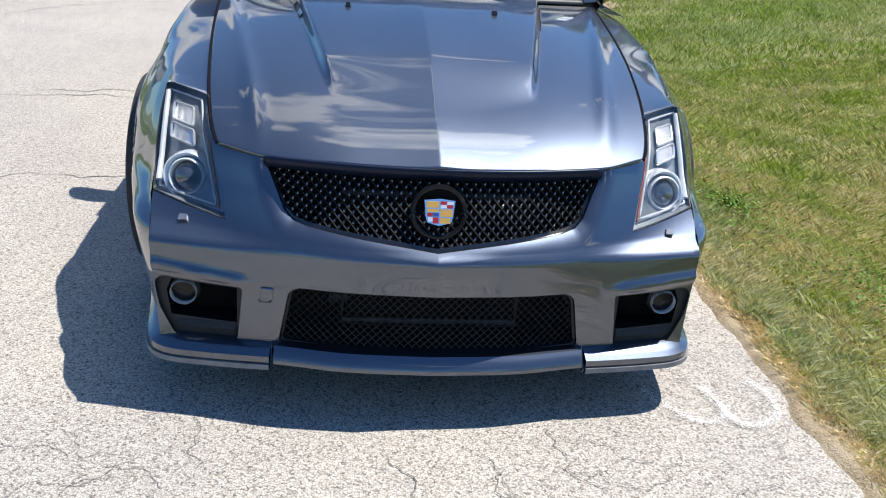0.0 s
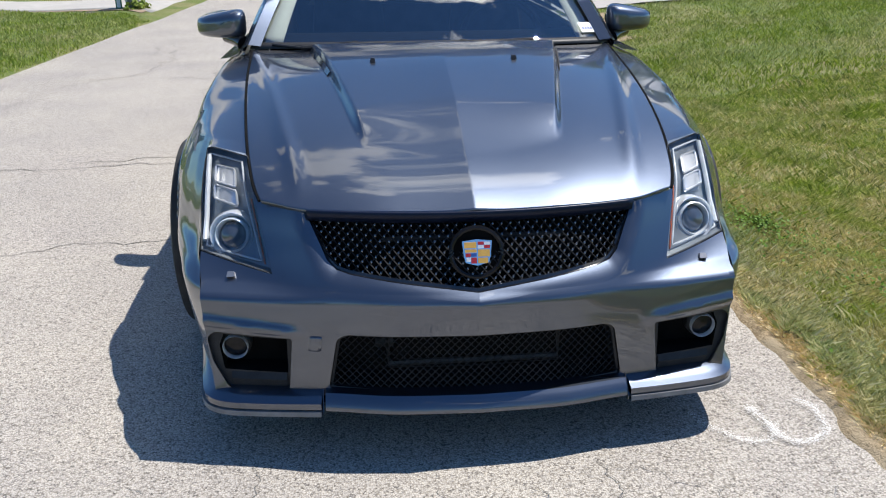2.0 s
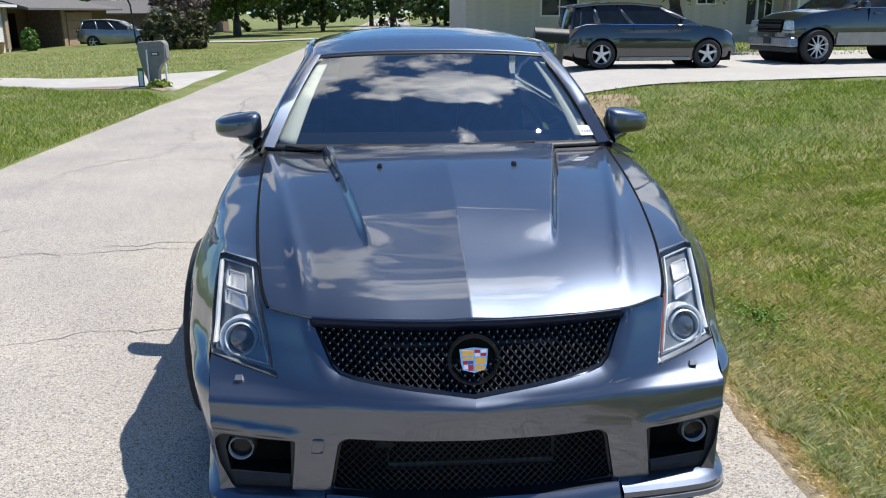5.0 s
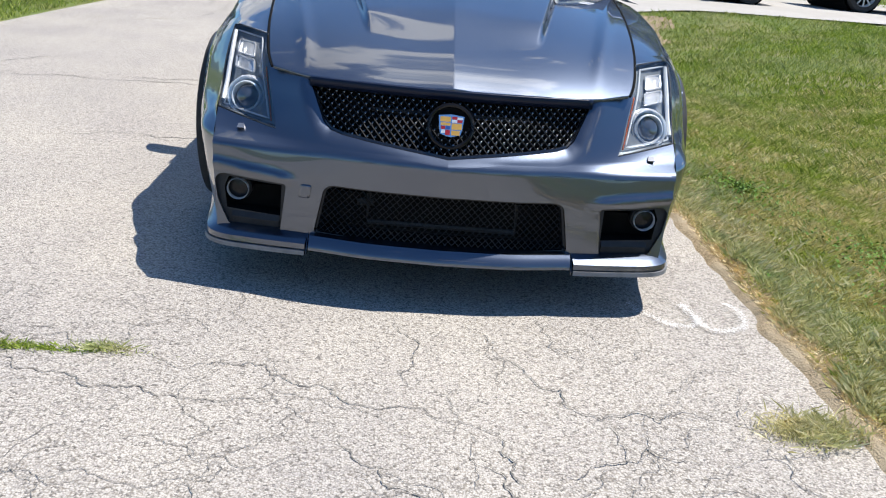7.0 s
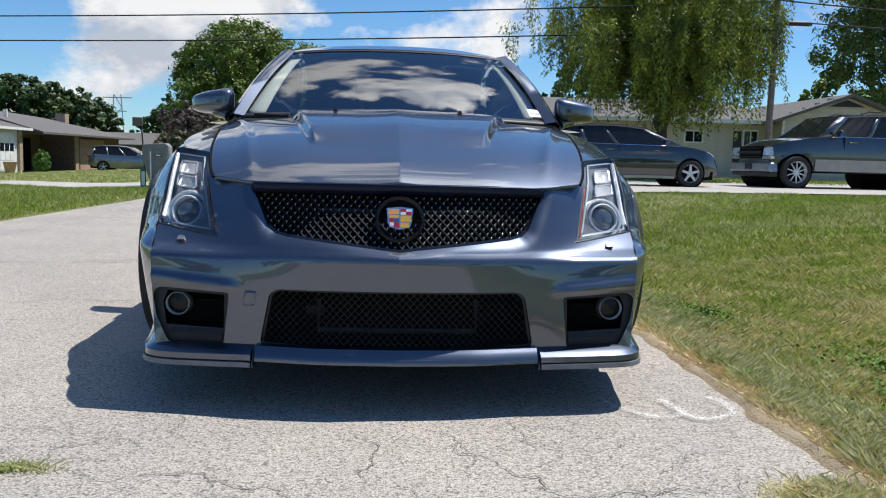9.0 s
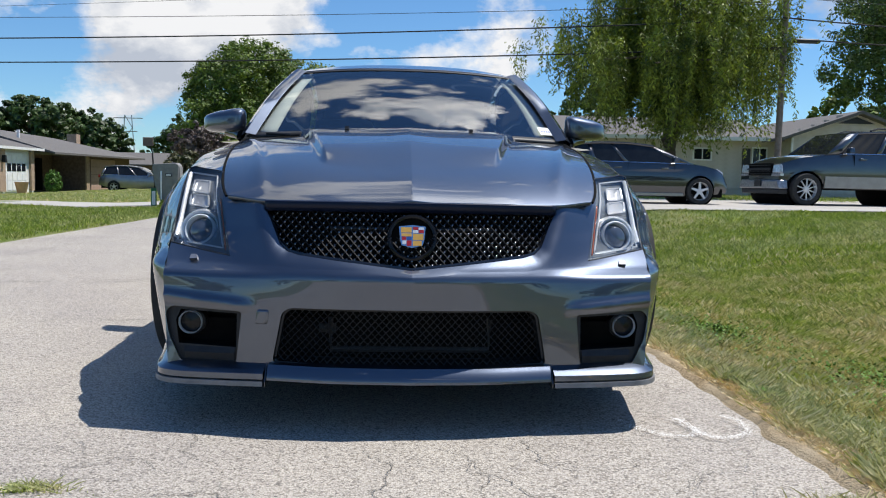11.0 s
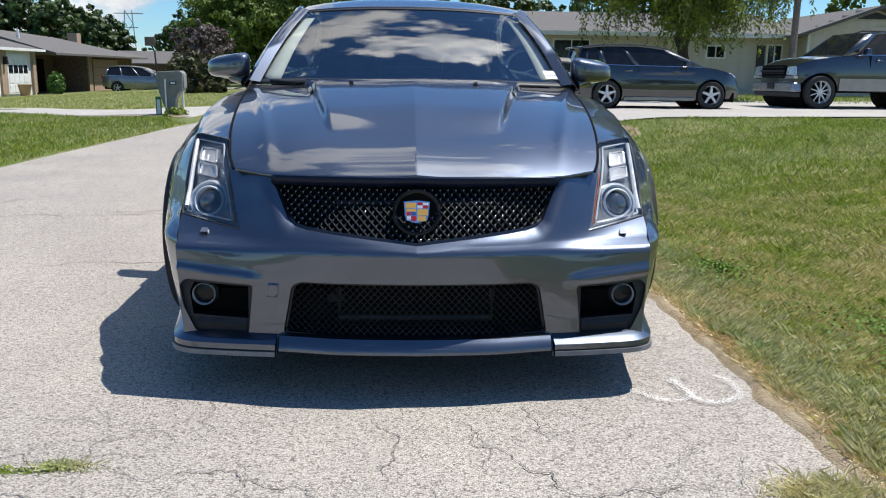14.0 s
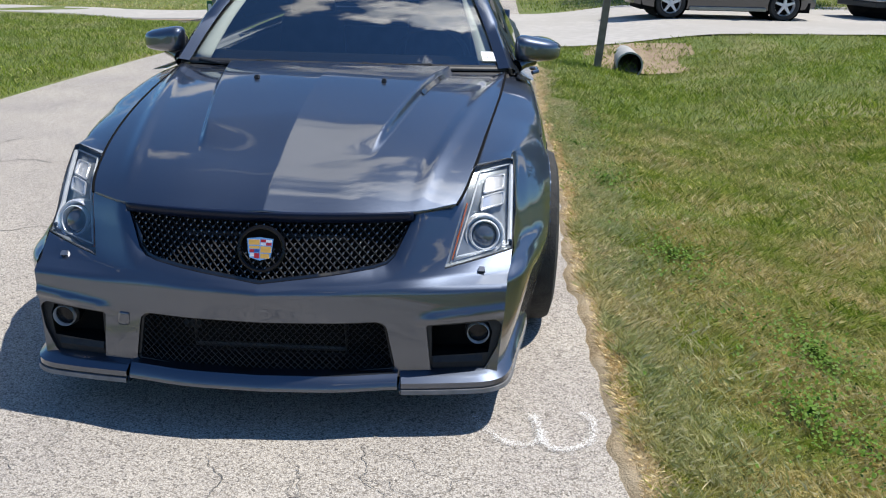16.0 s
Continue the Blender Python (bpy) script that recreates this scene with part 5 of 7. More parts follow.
def blade_object(name, sets, mat, label):
    vs = np.concatenate([s[0] for s in sets]); n = len(vs) // 4
    me = bpy.data.meshes.new(name)
    me.vertices.add(len(vs)); me.vertices.foreach_set("co", vs.ravel())
    idx = np.arange(n)[:, None] * 4 + np.array([0, 1, 2, 0, 2, 3])
    me.loops.add(6 * n); me.loops.foreach_set("vertex_index", idx.ravel())
    me.polygons.add(2 * n); me.polygons.foreach_set("loop_start", np.arange(2 * n) * 3)
    me.update(calc_edges=True); me.validate()
    me.materials.append(mat)
    return tagged(new(name, me), label, "grass", kind="stuff")


def lawn_right(y0, y1, x1):
    def where(r, n):
        y = r.uniform(y0, y1, n); d = r.uniform(0, 1, n) ** 1.1 * x1
        x = np.interp(y, EDGE_YS, EDGE_R) + 0.03 + d
        ok = (y < drive_near(np.maximum(x, 1.4)) - 0.1) & ((d > 0.09) | (lattice(x, y, 7.0, 9) + 4 * d > r.uniform(0.2, 1.0, n)))
        return np.stack([x, y], 1)[ok]
    return where


def lawn_left(y0, y1, w):
    def where(r, n):
        y = r.uniform(y0, y1, n); d = r.uniform(0, 1, n) ** 1.2 * w
        x = np.interp(y, EDGE_YS, EDGE_L) - 0.02 - d
        ok = np.array([b < west_near(a) - 0.08 and not (a > -7.1 and b > west_near(a) - 0.5 - 0.2 * (a + 7.1)) for a, b in zip(x, y)])
        return np.stack([x, y], 1)[ok]
    return where


def far_lawn(r, n):
    p = np.stack([r.uniform(-22, -4.3, n), 19.5 + 20 * r.uniform(0, 1, n) ** 1.5], 1)
    return p[np.array([b > west_far(a) + 0.1 for a, b in p])]


blade_object("lawn_grass", [blades(330000, lawn_right(-1.6, 2.4, 2.8), 0.036, 0.0011, 1, 1.4), blades(100000, lawn_right(1.9, 6, 4.0), 0.042, 0.0022, 2, 1.3),
                            blades(30000, far_lawn, 0.05, 0.007, 5, 1.2), blades(10000, lambda r, n: np.stack([r.uniform(3.4, 7.5, n), r.uniform(-2, 5, n)], 1), 0.055, 0.005, 16, 1.4)], BLADES, "mown lawn grass, patchy green and dry")
blade_object("lawn_grass", [blades(38000, lawn_right(1.0, 6, 4.0), 0.046, 0.0022, 22, 1.3), blades(85000, lawn_right(5, 12.5, 9), 0.055, 0.0045, 3, 1.2), blades(16000, far_lawn, 0.05, 0.007, 25, 1.2),
                            blades(16000, lambda r, n: np.stack([r.uniform(1.6, 26, n), r.uniform(20.8, 31, n)], 1), 0.08, 0.012, 6)], GREENBLADES, "green mown lawn grass towards the driveway")
blade_object("lawn_grass", [blades(80000, lawn_left(2.5, 17.0, 6.5), 0.055, 0.0042, 4, 1.0)], GREENBLADES, "fresh green mown lawn grass beside the road")


def edge_strip(r, n):
    """Dead thatch between asphalt and lawn, thick and thin by turns."""
    y = r.uniform(-1.8, 9, n)
    d = np.abs(r.normal(0, 0.075, n)) * (0.5 + 1.2 * lattice(y, y * 0, 2.3, 12)) + 0.008
    return np.stack([np.interp(y, EDGE_YS, EDGE_R) + d, y], 1)


def tall_edge(r, n):
    """Unmown grass overhanging the soil strip, in clumps."""
    y = r.uniform(-1.6, 6.5, n)
    d = 0.035 + np.abs(r.normal(0, 0.17, n))
    x = np.interp(y, EDGE_YS, EDGE_R) + d
    keep = lattice(x, y, 4.0, 21) + 0.5 * lattice(x, y, 11.0, 22) + 1.1 * d > np.where(d < 0.09, 0.95, 0.62)
    return np.stack([x, y], 1)[keep]


lie = blades(30000, edge_strip, 0.018, 0.0010, 7, 2.6, 0.010, 0.002)
blade_object("dry_edge_grass", [lie], STRAW, "dry straw-coloured grass along the road edge")
blade_object("edge_grass", [blades(80000, tall_edge, 0.040, 0.0011, 8, 1.3, 0.016)], EDGEBLADES, "longer grey-green grass overhanging the road edge")


def verge_at(u, y):
    x = right_edge(y) - 0.045 + 0.03 * noise.noise((3.1, y * 7, 4)) + u * 0.15
    z = -0.017 + 0.014 * smooth(0.0, 0.22, u) + lawn_z(x, y) * smooth(0.2, 1.0, u) + 0.008 * smooth(0.12, 0.35, u) * (1 - 1.4 * smooth(0.55, 1.0, u))
    return (x, y, z + 0.004 * noise.noise((x * 9, y * 9, 5)) + 0.003 * noise.noise((x * 30, y * 30, 5)))


shoulder = new("verge_soil", mesh_of("verge_soil", *grid(verge_at, [k / 20 for k in range(21)], [float(q) for q in np.arange(-3, 11, 0.02)]), VERGE))
tagged(shoulder, "pale dry soil strip between road and lawn", "soil", kind="structure")


def tuft(x, y, rx, ry, n, seed, h, label, mat=None):
    def where(r, m):
        return np.stack([x + r.normal(0, rx, m), y + r.normal(0, ry, m)], 1)
    v, m = blades(n, where, h, 0.0014, seed, 1.8)
    v[:, 2] = np.where(np.arange(len(v)) % 4 < 2, 0.0, np.maximum(v[:, 2] + 0.05, 0.006))
    ob = blade_object("grass_tuft", [(v, m)], mat or BLADES, label)
    return ob


tuft(0.945, -0.655, 0.055, 0.034, 1900, 11, 0.026, "low grey-green grass tuft growing out of the road edge", EDGEBLADES)
tuft(-0.86, -0.485, 0.034, 0.011, 260, 12, 0.032, "pale green grass tuft growing in a road crack", EDGEBLADES)
tuft(-1.12, -0.505, 0.13, 0.010, 900, 13, 0.022, "thin green grass growing along a road crack", GREENBLADES)


def clover(x, y, r, n, seed):
    """Low broad-leaved weeds."""
    rr = random.Random(seed)
    out = []
    for _ in range(n):
        a, d = rr.uniform(0, 6.28), abs(rr.gauss(0, r * 0.9))
        px, py = x + d * math.cos(a), y + 1.7 * d * math.sin(a)
        z = ground_z(px, py) + rr.uniform(0.03, 0.065)
        s, b = rr.uniform(0.004, 0.008), rr.uniform(0, 6.28)
        t = rr.uniform(-1.1, 1.1)
        out.append(([(px + s * math.cos(b + q), py + s * math.sin(b + q), z + s * t * math.cos(q)) for q in (0, 1.1, 2.3, 3.5, 4.8)], [(0, 1, 2, 3, 4)]))
    return tagged(new("clover_patch", mesh_of("clover_patch", *join(*out), LEAF)), "bright green clover patch in the lawn", "weeds", kind="stuff")


for k, (x, y, r, n) in enumerate([(1.45, 3.2, 0.22, 1100), (1.62, 1.75, 0.20, 1000), (1.95, 0.75, 0.22, 1200), (1.5, 5.2, 0.3, 900), (1.95, -0.1, 0.2, 1000), (1.35, 4.2, 0.2, 700), (1.75, 0.25, 0.12, 600)]):
    clover(x, y, r, n, 30 + k)

# ---- neighbourhood materials ----
WOODPOLE = mk("weathered_wood", (0.16, 0.13, 0.10), (0.24, 0.20, 0.16), 8, 0.85, 0, 0.4, 40)
BARK = mk("bark", (0.07, 0.055, 0.04), (0.13, 0.10, 0.075), 10, 0.9, 0, 0.7, 30)
SIDING = mk("beige_siding", (0.54, 0.48, 0.40), (0.61, 0.55, 0.47), 4, 0.7, 0, 0.05)
GARAGEWALL = mk("cream_wall", (0.72, 0.70, 0.65), (0.78, 0.76, 0.71), 4, 0.7, 0, 0.05)
# brown brick, darkened so that the eave's shade is in its colour
BRICKWALL = mk("shaded_brown_brick", (0.13, 0.085, 0.065), (0.20, 0.135, 0.10), 6, 0.9, 0, 0.3, 30)
BRICKTAN = mk("tan_brick", (0.32, 0.23, 0.16), (0.42, 0.31, 0.22), 6, 0.9, 0, 0.3, 30)
SHINGLE = mk("grey_shingles", (0.10, 0.095, 0.09), (0.155, 0.145, 0.135), 12, 0.9, 0, 0.4, 60, big=(0.13, 0.12, 0.112))
GREYPLASTIC = mk("grey_resin", (0.19, 0.185, 0.17), (0.24, 0.23, 0.215), 12, 0.6, 0, 0.1)
GREENSIGN = mk("green_sign", (0.01, 0.13, 0.05), (0.015, 0.15, 0.06), 30, 0.4)
CULVERT = mk("grey_culvert", (0.34, 0.34, 0.32), (0.44, 0.43, 0.40), 9, 0.6, 0.2, 0.2)
DARKGREY = paint_mat("dark_grey_paint", (0.018, 0.020, 0.026), (0.023, 0.025, 0.031), 0.6, 0.3)
SUVPAINT = paint_mat("slate_grey_paint", (0.030, 0.035, 0.045), (0.037, 0.042, 0.052), 0.6, 0.3)
SILVERPAINT = paint_mat("silver_paint", (0.22, 0.22, 0.22), (0.26, 0.26, 0.26), 0.7, 0.35)
PEWTER = mk("pewter_lower_paint", (0.30, 0.28, 0.25), (0.35, 0.33, 0.30), 5, 0.4, 0.3)
FARALLOY = mk("machined_alloy", (0.62, 0.62, 0.63), (0.72, 0.72, 0.73), 15, 0.35, 0.35)
LAMPGLASS = mk("headlamp_glass", (0.30, 0.32, 0.34), (0.52, 0.54, 0.56), 14, 0.08, 0.3, coat=0.6)
TAIL = mk("red_lamp", (0.35, 0.015, 0.015), (0.4, 0.02, 0.02), 20, 0.2, coat=1)


def leaf_mat(name, a, b):
    m = mk(name, a, b, 1.6, 0.55, 0, detail=6)
    n, l = m.node_tree.nodes, m.node_tree.links
    bs = n["Principled BSDF"]
    src = bs.inputs["Base Color"].links[0].from_socket
    g = n.new("ShaderNodeNewGeometry")
    mr = n.new("ShaderNodeMapRange"); mr.inputs["To Min"].default_value, mr.inputs["To Max"].default_value = 0.5, 1.5
    l.new(g.outputs["Random Per Island"], mr.inputs["Value"])
    x = n.new("ShaderNodeVectorMath"); x.operation = "SCALE"
    l.new(src, x.inputs[0]); l.new(mr.outputs[0], x.inputs["Scale"])
    l.new(x.outputs[0], bs.inputs["Base Color"])
    t = n.new("ShaderNodeBsdfTranslucent"); mx = n.new("ShaderNodeMixShader"); mx.inputs[0].default_value = 0.26
    l.new(x.outputs[0], t.inputs["Color"]); l.new(bs.outputs[0], mx.inputs[1]); l.new(t.outputs[0], mx.inputs[2])
    l.new(mx.outputs[0], n["Material Output"].inputs["Surface"])
    return m


MAPLE = leaf_mat("maple_leaves", (0.06, 0.11, 0.010), (0.15, 0.215, 0.020))
MIDLEAF = leaf_mat("mid_green_leaves", (0.075, 0.125, 0.028), (0.13, 0.19, 0.045))
DARKLEAF = leaf_mat("dark_leaves", (0.036, 0.070, 0.014), (0.07, 0.122, 0.024))
WILLOW = leaf_mat("weeping_leaves", (0.045, 0.08, 0.008), (0.27, 0.33, 0.032))
PURPLE = leaf_mat("purple_leaves", (0.085, 0.062, 0.055), (0.15, 0.115, 0.095))
BUSHLEAF = leaf_mat("bush_leaves", (0.04, 0.06, 0.015), (0.10, 0.085, 0.03))
HEDGE = leaf_mat("bright_bush_leaves", (0.07, 0.17, 0.02), (0.14, 0.27, 0.04))
HOSTA = leaf_mat("yellow_green_leaves", (0.20, 0.27, 0.03), (0.34, 0.40, 0.07))


def quads(c, nrm, s, asp, r):
    """Leaf quads at places c with sizes s, turned at random."""
    n = len(c)
    a = 0.55 * r.normal(size=(n, 3)) + nrm
    a /= np.linalg.norm(a, axis=1)[:, None] + 1e-9
    b = np.cross(a, r.normal(size=(n, 3))); b /= np.linalg.norm(b, axis=1)[:, None] + 1e-9
    d = np.cross(a, b)
    s = s[:, None]
    v = np.stack([c - b * s, c + d * s * asp, c + b * s, c - d * s * asp], 1)
    return v.reshape(-1, 3)


def quad_mesh(name, vs, mat):
    n = len(vs) // 4
    me = bpy.data.meshes.new(name)
    me.vertices.add(len(vs)); me.vertices.foreach_set("co", vs.astype(np.float32).ravel())
    me.loops.add(4 * n); me.loops.foreach_set("vertex_index", np.arange(4 * n))
    me.polygons.add(n); me.polygons.foreach_set("loop_start", np.arange(n) * 4)
    me.update(calc_edges=True); me.validate()
    me.materials.append(mat)
    return me


def crown_points(r, n, lobes):
    """Leaf places: dense tufts on the skins of overlapping lobes with dark gaps, and a thinner inside."""
    cs, ns = [], []
    tot = sum(l[3] * l[4] for l in lobes)
    for x, y, z, rx, rz in lobes:
        m = int(n * rx * rz / tot)
        cl = max(16, m // 55)
        d = r.normal(size=(cl, 3)); d /= np.linalg.norm(d, axis=1)[:, None]
        cc = d * (r.uniform(0.55, 1.05, cl) ** 0.4)[:, None]
        k = r.randint(0, cl, m)
        off = r.normal(size=(m, 3)); off *= (r.uniform(0.2, 1.0, m) ** 0.5 / np.linalg.norm(off, axis=1))[:, None]
        p = cc[k] + off * r.uniform(0.10, 0.19, cl)[k][:, None]
        inner = r.uniform(0, 1, m) < 0.15
        p[inner] *= 0.72
        cs.append(np.array([x, y, z]) + p * np.array([rx, rx, rz])); ns.append(0.6 * d[k] + 1.2 * off + np.array([0, 0, 0.35]))
    return np.concatenate(cs), np.concatenate(ns)


def trunk_limbs(h, r0, seed, spread, n=7, start=0.35):
    rr = random.Random(seed)
    trunk = tube([(rr.uniform(-0.06, 0.06) * h * 0.3 * t, rr.uniform(-0.06, 0.06) * h * 0.3 * t, h * t) for t in (0, 0.12, 0.3, 0.5, 0.7)], [r0 * 1.25, r0, r0 * 0.85, r0 * 0.6, r0 * 0.25], 10)
    limbs = []
    for k in range(n):
        a = 6.283 * k / n + rr.uniform(-0.3, 0.3)
        z0 = h * rr.uniform(start, 0.6)
        e = spread * rr.uniform(0.6, 0.95)
        limbs.append(tube([(0, 0, z0), (0.4 * e * math.cos(a), 0.4 * e * math.sin(a), z0 + 0.22 * h * 0.6), (e * math.cos(a), e * math.sin(a), z0 + 0.22 * h)], [r0 * 0.45, r0 * 0.3, r0 * 0.08], 6))
    return trunk, limbs


def tree(name, label, at, h, spread, lobes, n, leaf, mat, seed, r0=0.2, category="tree", asp=0.6):
    t = thing(name, label, category, at=pose(*at))
    tr, limbs = trunk_limbs(h, r0, seed, spread)
    part("trunk", tr, BARK, t)
    for lm in limbs:
        part("limb", lm, BARK, t)
    r = np.random.RandomState(seed)
    c, nn = crown_points(r, n, lobes)
    ob = new("crown", quad_mesh("crown", quads(c, nn, leaf * r.uniform(0.6, 1.4, len(c)), asp, r), mat)); ob.parent = t
    return t


def lobes_round(h, w, base, seed, n=9):
    rr = random.Random(seed)
    out = [(0, 0, (h + base) / 2, w * 0.33, (h - base) * 0.42)]
    for k in range(n):
        a = 6.283 * k / n + rr.uniform(-0.3, 0.3)
        e, z = w * rr.uniform(0.16, 0.30), base + (h - base) * rr.uniform(0.22, 0.72)
        out.append((e * math.cos(a), e * math.sin(a), z, w * rr.uniform(0.17, 0.25), (h - base) * rr.uniform(0.17, 0.26)))
    out.append((0, 0, h - (h - base) * 0.2, w * 0.2, (h - base) * 0.2))
    return out


def weeping_tree(at, seed=3):
    t = thing("weeping_tree", "large weeping tree with long hanging green branches", "tree", at=pose(*at))
    rr, r = random.Random(seed), np.random.RandomState(seed)
    part("trunk", tube([(0, 0, 0), (0.05, 0, 0.9), (-0.1, 0.1, 2.0), (0.1, 0, 3.4), (0, 0, 5.2)], [0.36, 0.30, 0.26, 0.2, 0.06], 12), BARK, t)
    pts, sz = [], []
    tips = []
    for k in range(40):
        a = 6.283 * k / 40 + rr.uniform(-0.25, 0.25)
        e = 4.0 * rr.uniform(0.04, 1.0) ** 0.45
        z1 = 4.3 + rr.uniform(0.0, 4.2) * (1 - 0.62 * (e / 3.9) ** 2)
        p = [Vector((0, 0, rr.uniform(1.9, 4.2))), Vector((0.45 * e * math.cos(a), 0.45 * e * math.sin(a), z1 - 0.1)), Vector((e * math.cos(a), e * math.sin(a), z1 - 0.4))]
        part("limb", tube(p, [0.11, 0.06, 0.015], 6), BARK, t)
        for q in range(16):
            f = rr.uniform(0.2, 1.08)
            b = p[0].lerp(p[1], f * 2) if f < 0.5 else p[1].lerp(p[2], f * 2 - 1)
            b = b + Vector((rr.gauss(0, 0.42), rr.gauss(0, 0.42), rr.uniform(0.0, 0.9)))
            reach = rr.uniform(1.3, 3.3)
            # a bough: strands falling from a short arched twig
            out = Vector((math.cos(a) + rr.gauss(0, 0.5), math.sin(a) + rr.gauss(0, 0.5), 0)) * rr.uniform(0.3, 0.7)
            for _ in range(rr.randint(4, 6)):
                g = rr.random()
                tips.append((b + out * g + Vector((rr.gauss(0, 0.07), rr.gauss(0, 0.07), 0.25 * math.sin(2.4 * g))), reach * rr.uniform(0.35, 1.1)))
    for b, reach in tips:
        ln = min(reach, b.z - rr.uniform(1.2, 2.4))
        if ln < 0.2:
            continue
        m = int(ln * 31)
        sway = Vector((rr.gauss(0, 0.07), rr.gauss(0, 0.07), 0))
        for i in range(m):
            s = i / m
            g = 0.06 * (1 - 0.6 * s)
            pts.append(b + sway * s * 2 + Vector((rr.gauss(0, g), rr.gauss(0, g), -ln * s + rr.gauss(0, 0.04))))
    c = np.array([tuple(p) for p in pts]); n = len(c)
    v = np.empty((n, 4, 3))
    a = r.uniform(0, 6.283, n); ln = r.uniform(0.09, 0.20, n); w = r.uniform(0.014, 0.028, n)
    dirs = np.stack([0.7 * np.cos(a), 0.7 * np.sin(a), -np.ones(n) * r.uniform(0.1, 1.3, n)], 1)
    dirs /= np.linalg.norm(dirs, axis=1)[:, None]
    sd = np.cross(dirs, r.normal(size=(n, 3))); sd /= np.linalg.norm(sd, axis=1)[:, None]
    v[:, 0], v[:, 2] = c, c + dirs * ln[:, None]
    v[:, 1], v[:, 3] = c + dirs * ln[:, None] * 0.5 + sd * w[:, None], c + dirs * ln[:, None] * 0.5 - sd * w[:, None]
    ob = new("foliage", quad_mesh("foliage", v.reshape(-1, 3), WILLOW)); ob.parent = t
    return t


weeping_tree((9.1, 25.0, 0.15))
tree("shade_tree", "round full green shade tree beyond the lawn", (-10.3, 58, -0.4), 10.3, 4.5, lobes_round(10.6, 13.6, 1.0, 5), 90000, 0.10, MAPLE, 5, 0.25)
tree("shade_tree", "tall leafy green tree behind the house", (31.2, 44, 0.2), 15, 6, lobes_round(15.5, 15.5, 2, 6, 13), 80000, 0.10, MIDLEAF, 6, 0.3)
tree("ornamental_tree", "purple-leaved ornamental tree beside a large bush", (-11.4, 47, -0.3), 4.0, 2.2, lobes_round(4.0, 5.0, 1.0, 7), 7000, 0.10, PURPLE, 7, 0.12)
for k, (x, y, h, w) in enumerate([(-49, 92, 9.2, 15), (-42, 96, 9.8, 15), (-36, 98, 8.4, 12), (-57, 90, 9.5, 15)]):
    tree("distant_tree", "dark green tree beyond the houses", (x, y, -0.6), h, 5, lobes_round(h, w, 1.5, 20 + k), 22000, 0.25, DARKLEAF, 20 + k, 0.3)
for k, (x, y, h, w) in enumerate([(-9, 86, 8, 11), (-1.5, 90, 9, 12), (4.5, 78, 8.5, 11), (11, 84, 10, 12), (-17, 84, 9, 12), (18, 70, 11, 13), (7.6, 96, 12.8, 9), (-25, 100, 8, 12), (38, 60, 14, 14), (44, 48, 15, 14)]):
    tree("distant_tree", "green tree at the far end of the road", (x, y, -0.3), h, 4, lobes_round(h, w, 1.2, 40 + k), 7000, 0.24, DARKLEAF if k % 2 else MAPLE, 40 + k, 0.25)

for k, (x, y, h, w) in enumerate([(-52, -70, 11, 15), (-36, -78, 12, 16), (-19, -84, 10, 15), (16, -80, 11, 15), (33, -72, 12, 16), (49, -60, 11, 15)]):
    tree("distant_tree", "green tree down the road behind", (x, y, -0.3), h, 4, lobes_round(h, w, 1.2, 70 + k), 5000, 0.34, DARKLEAF, 70 + k, 0.25)

for k, (x, y, h, w) in enumerate([(-5.0, 66, 6.0, 9), (-15.5, 70, 5.5, 9), (0.5, 70, 6.5, 10), (-9.5, 76, 6.5, 10), (6.0, 66, 6.0, 9)]):
    tree("distant_tree", "low dark green tree beyond the far lawn", (x, y, -0.3), h, 2.5, lobes_round(h, w, 0.2, 90 + k), 12000, 0.14, DARKLEAF, 90 + k, 0.2)


def bush(name, label, at, rx, rz, n, leaf, mat, seed, clipped=False):
    b = thing(name, label, "bush", at=pose(*at))
    r = np.random.RandomState(seed)
    rr = random.Random(seed)
    lob = [(0, 0, rz * 0.95, rx * 0.85, rz * 0.95)] + [(rx * 0.45 * math.cos(a), rx * 0.45 * math.sin(a), rz * rr.uniform(0.6, 1.2), rx * 0.5, rz * 0.6) for a in (0.3, 1.5, 2.7, 3.9, 5.2)]
    if clipped:
        lob = [(0, 0, rz * 0.95, rx * 0.9, rz * 0.95)]
    c, nn = crown_points(r, n, lob)
    c[:, 2] = np.maximum(c[:, 2], 0.02)
    for k in range(5):
        a = k * 1.26
        part("stem", tube([(0, 0, 0), (rx * 0.25 * math.cos(a), rx * 0.25 * math.sin(a), rz * 0.6), (rx * 0.5 * math.cos(a), rx * 0.5 * math.sin(a), rz * 1.2)], [0.03 * rx, 0.02 * rx, 0.008 * rx], 5), BARK, b)
    ob = new("foliage", quad_mesh("foliage", quads(c, nn, leaf * r.uniform(0.6, 1.4, len(c)), 0.6, r), mat)); ob.parent = b
    return b


bush("round_bush", "large rounded bush, green below and browned on top", (-9.3, 36.5, -0.33), 1.75, 1.12, 9000, 0.075, BUSHLEAF, 51)
bush("clipped_bush", "small clipped bright green bush beside the garage", (-19.6, 46.4, -0.55), 0.52, 0.64, 6000, 0.045, HEDGE, 52, True)
bush("leafy_plant", "yellow-green leafy plant at the foot of the mailbox", (-4.72, 15.15, -0.08), 0.28, 0.15, 1100, 0.035, HOSTA, 53)


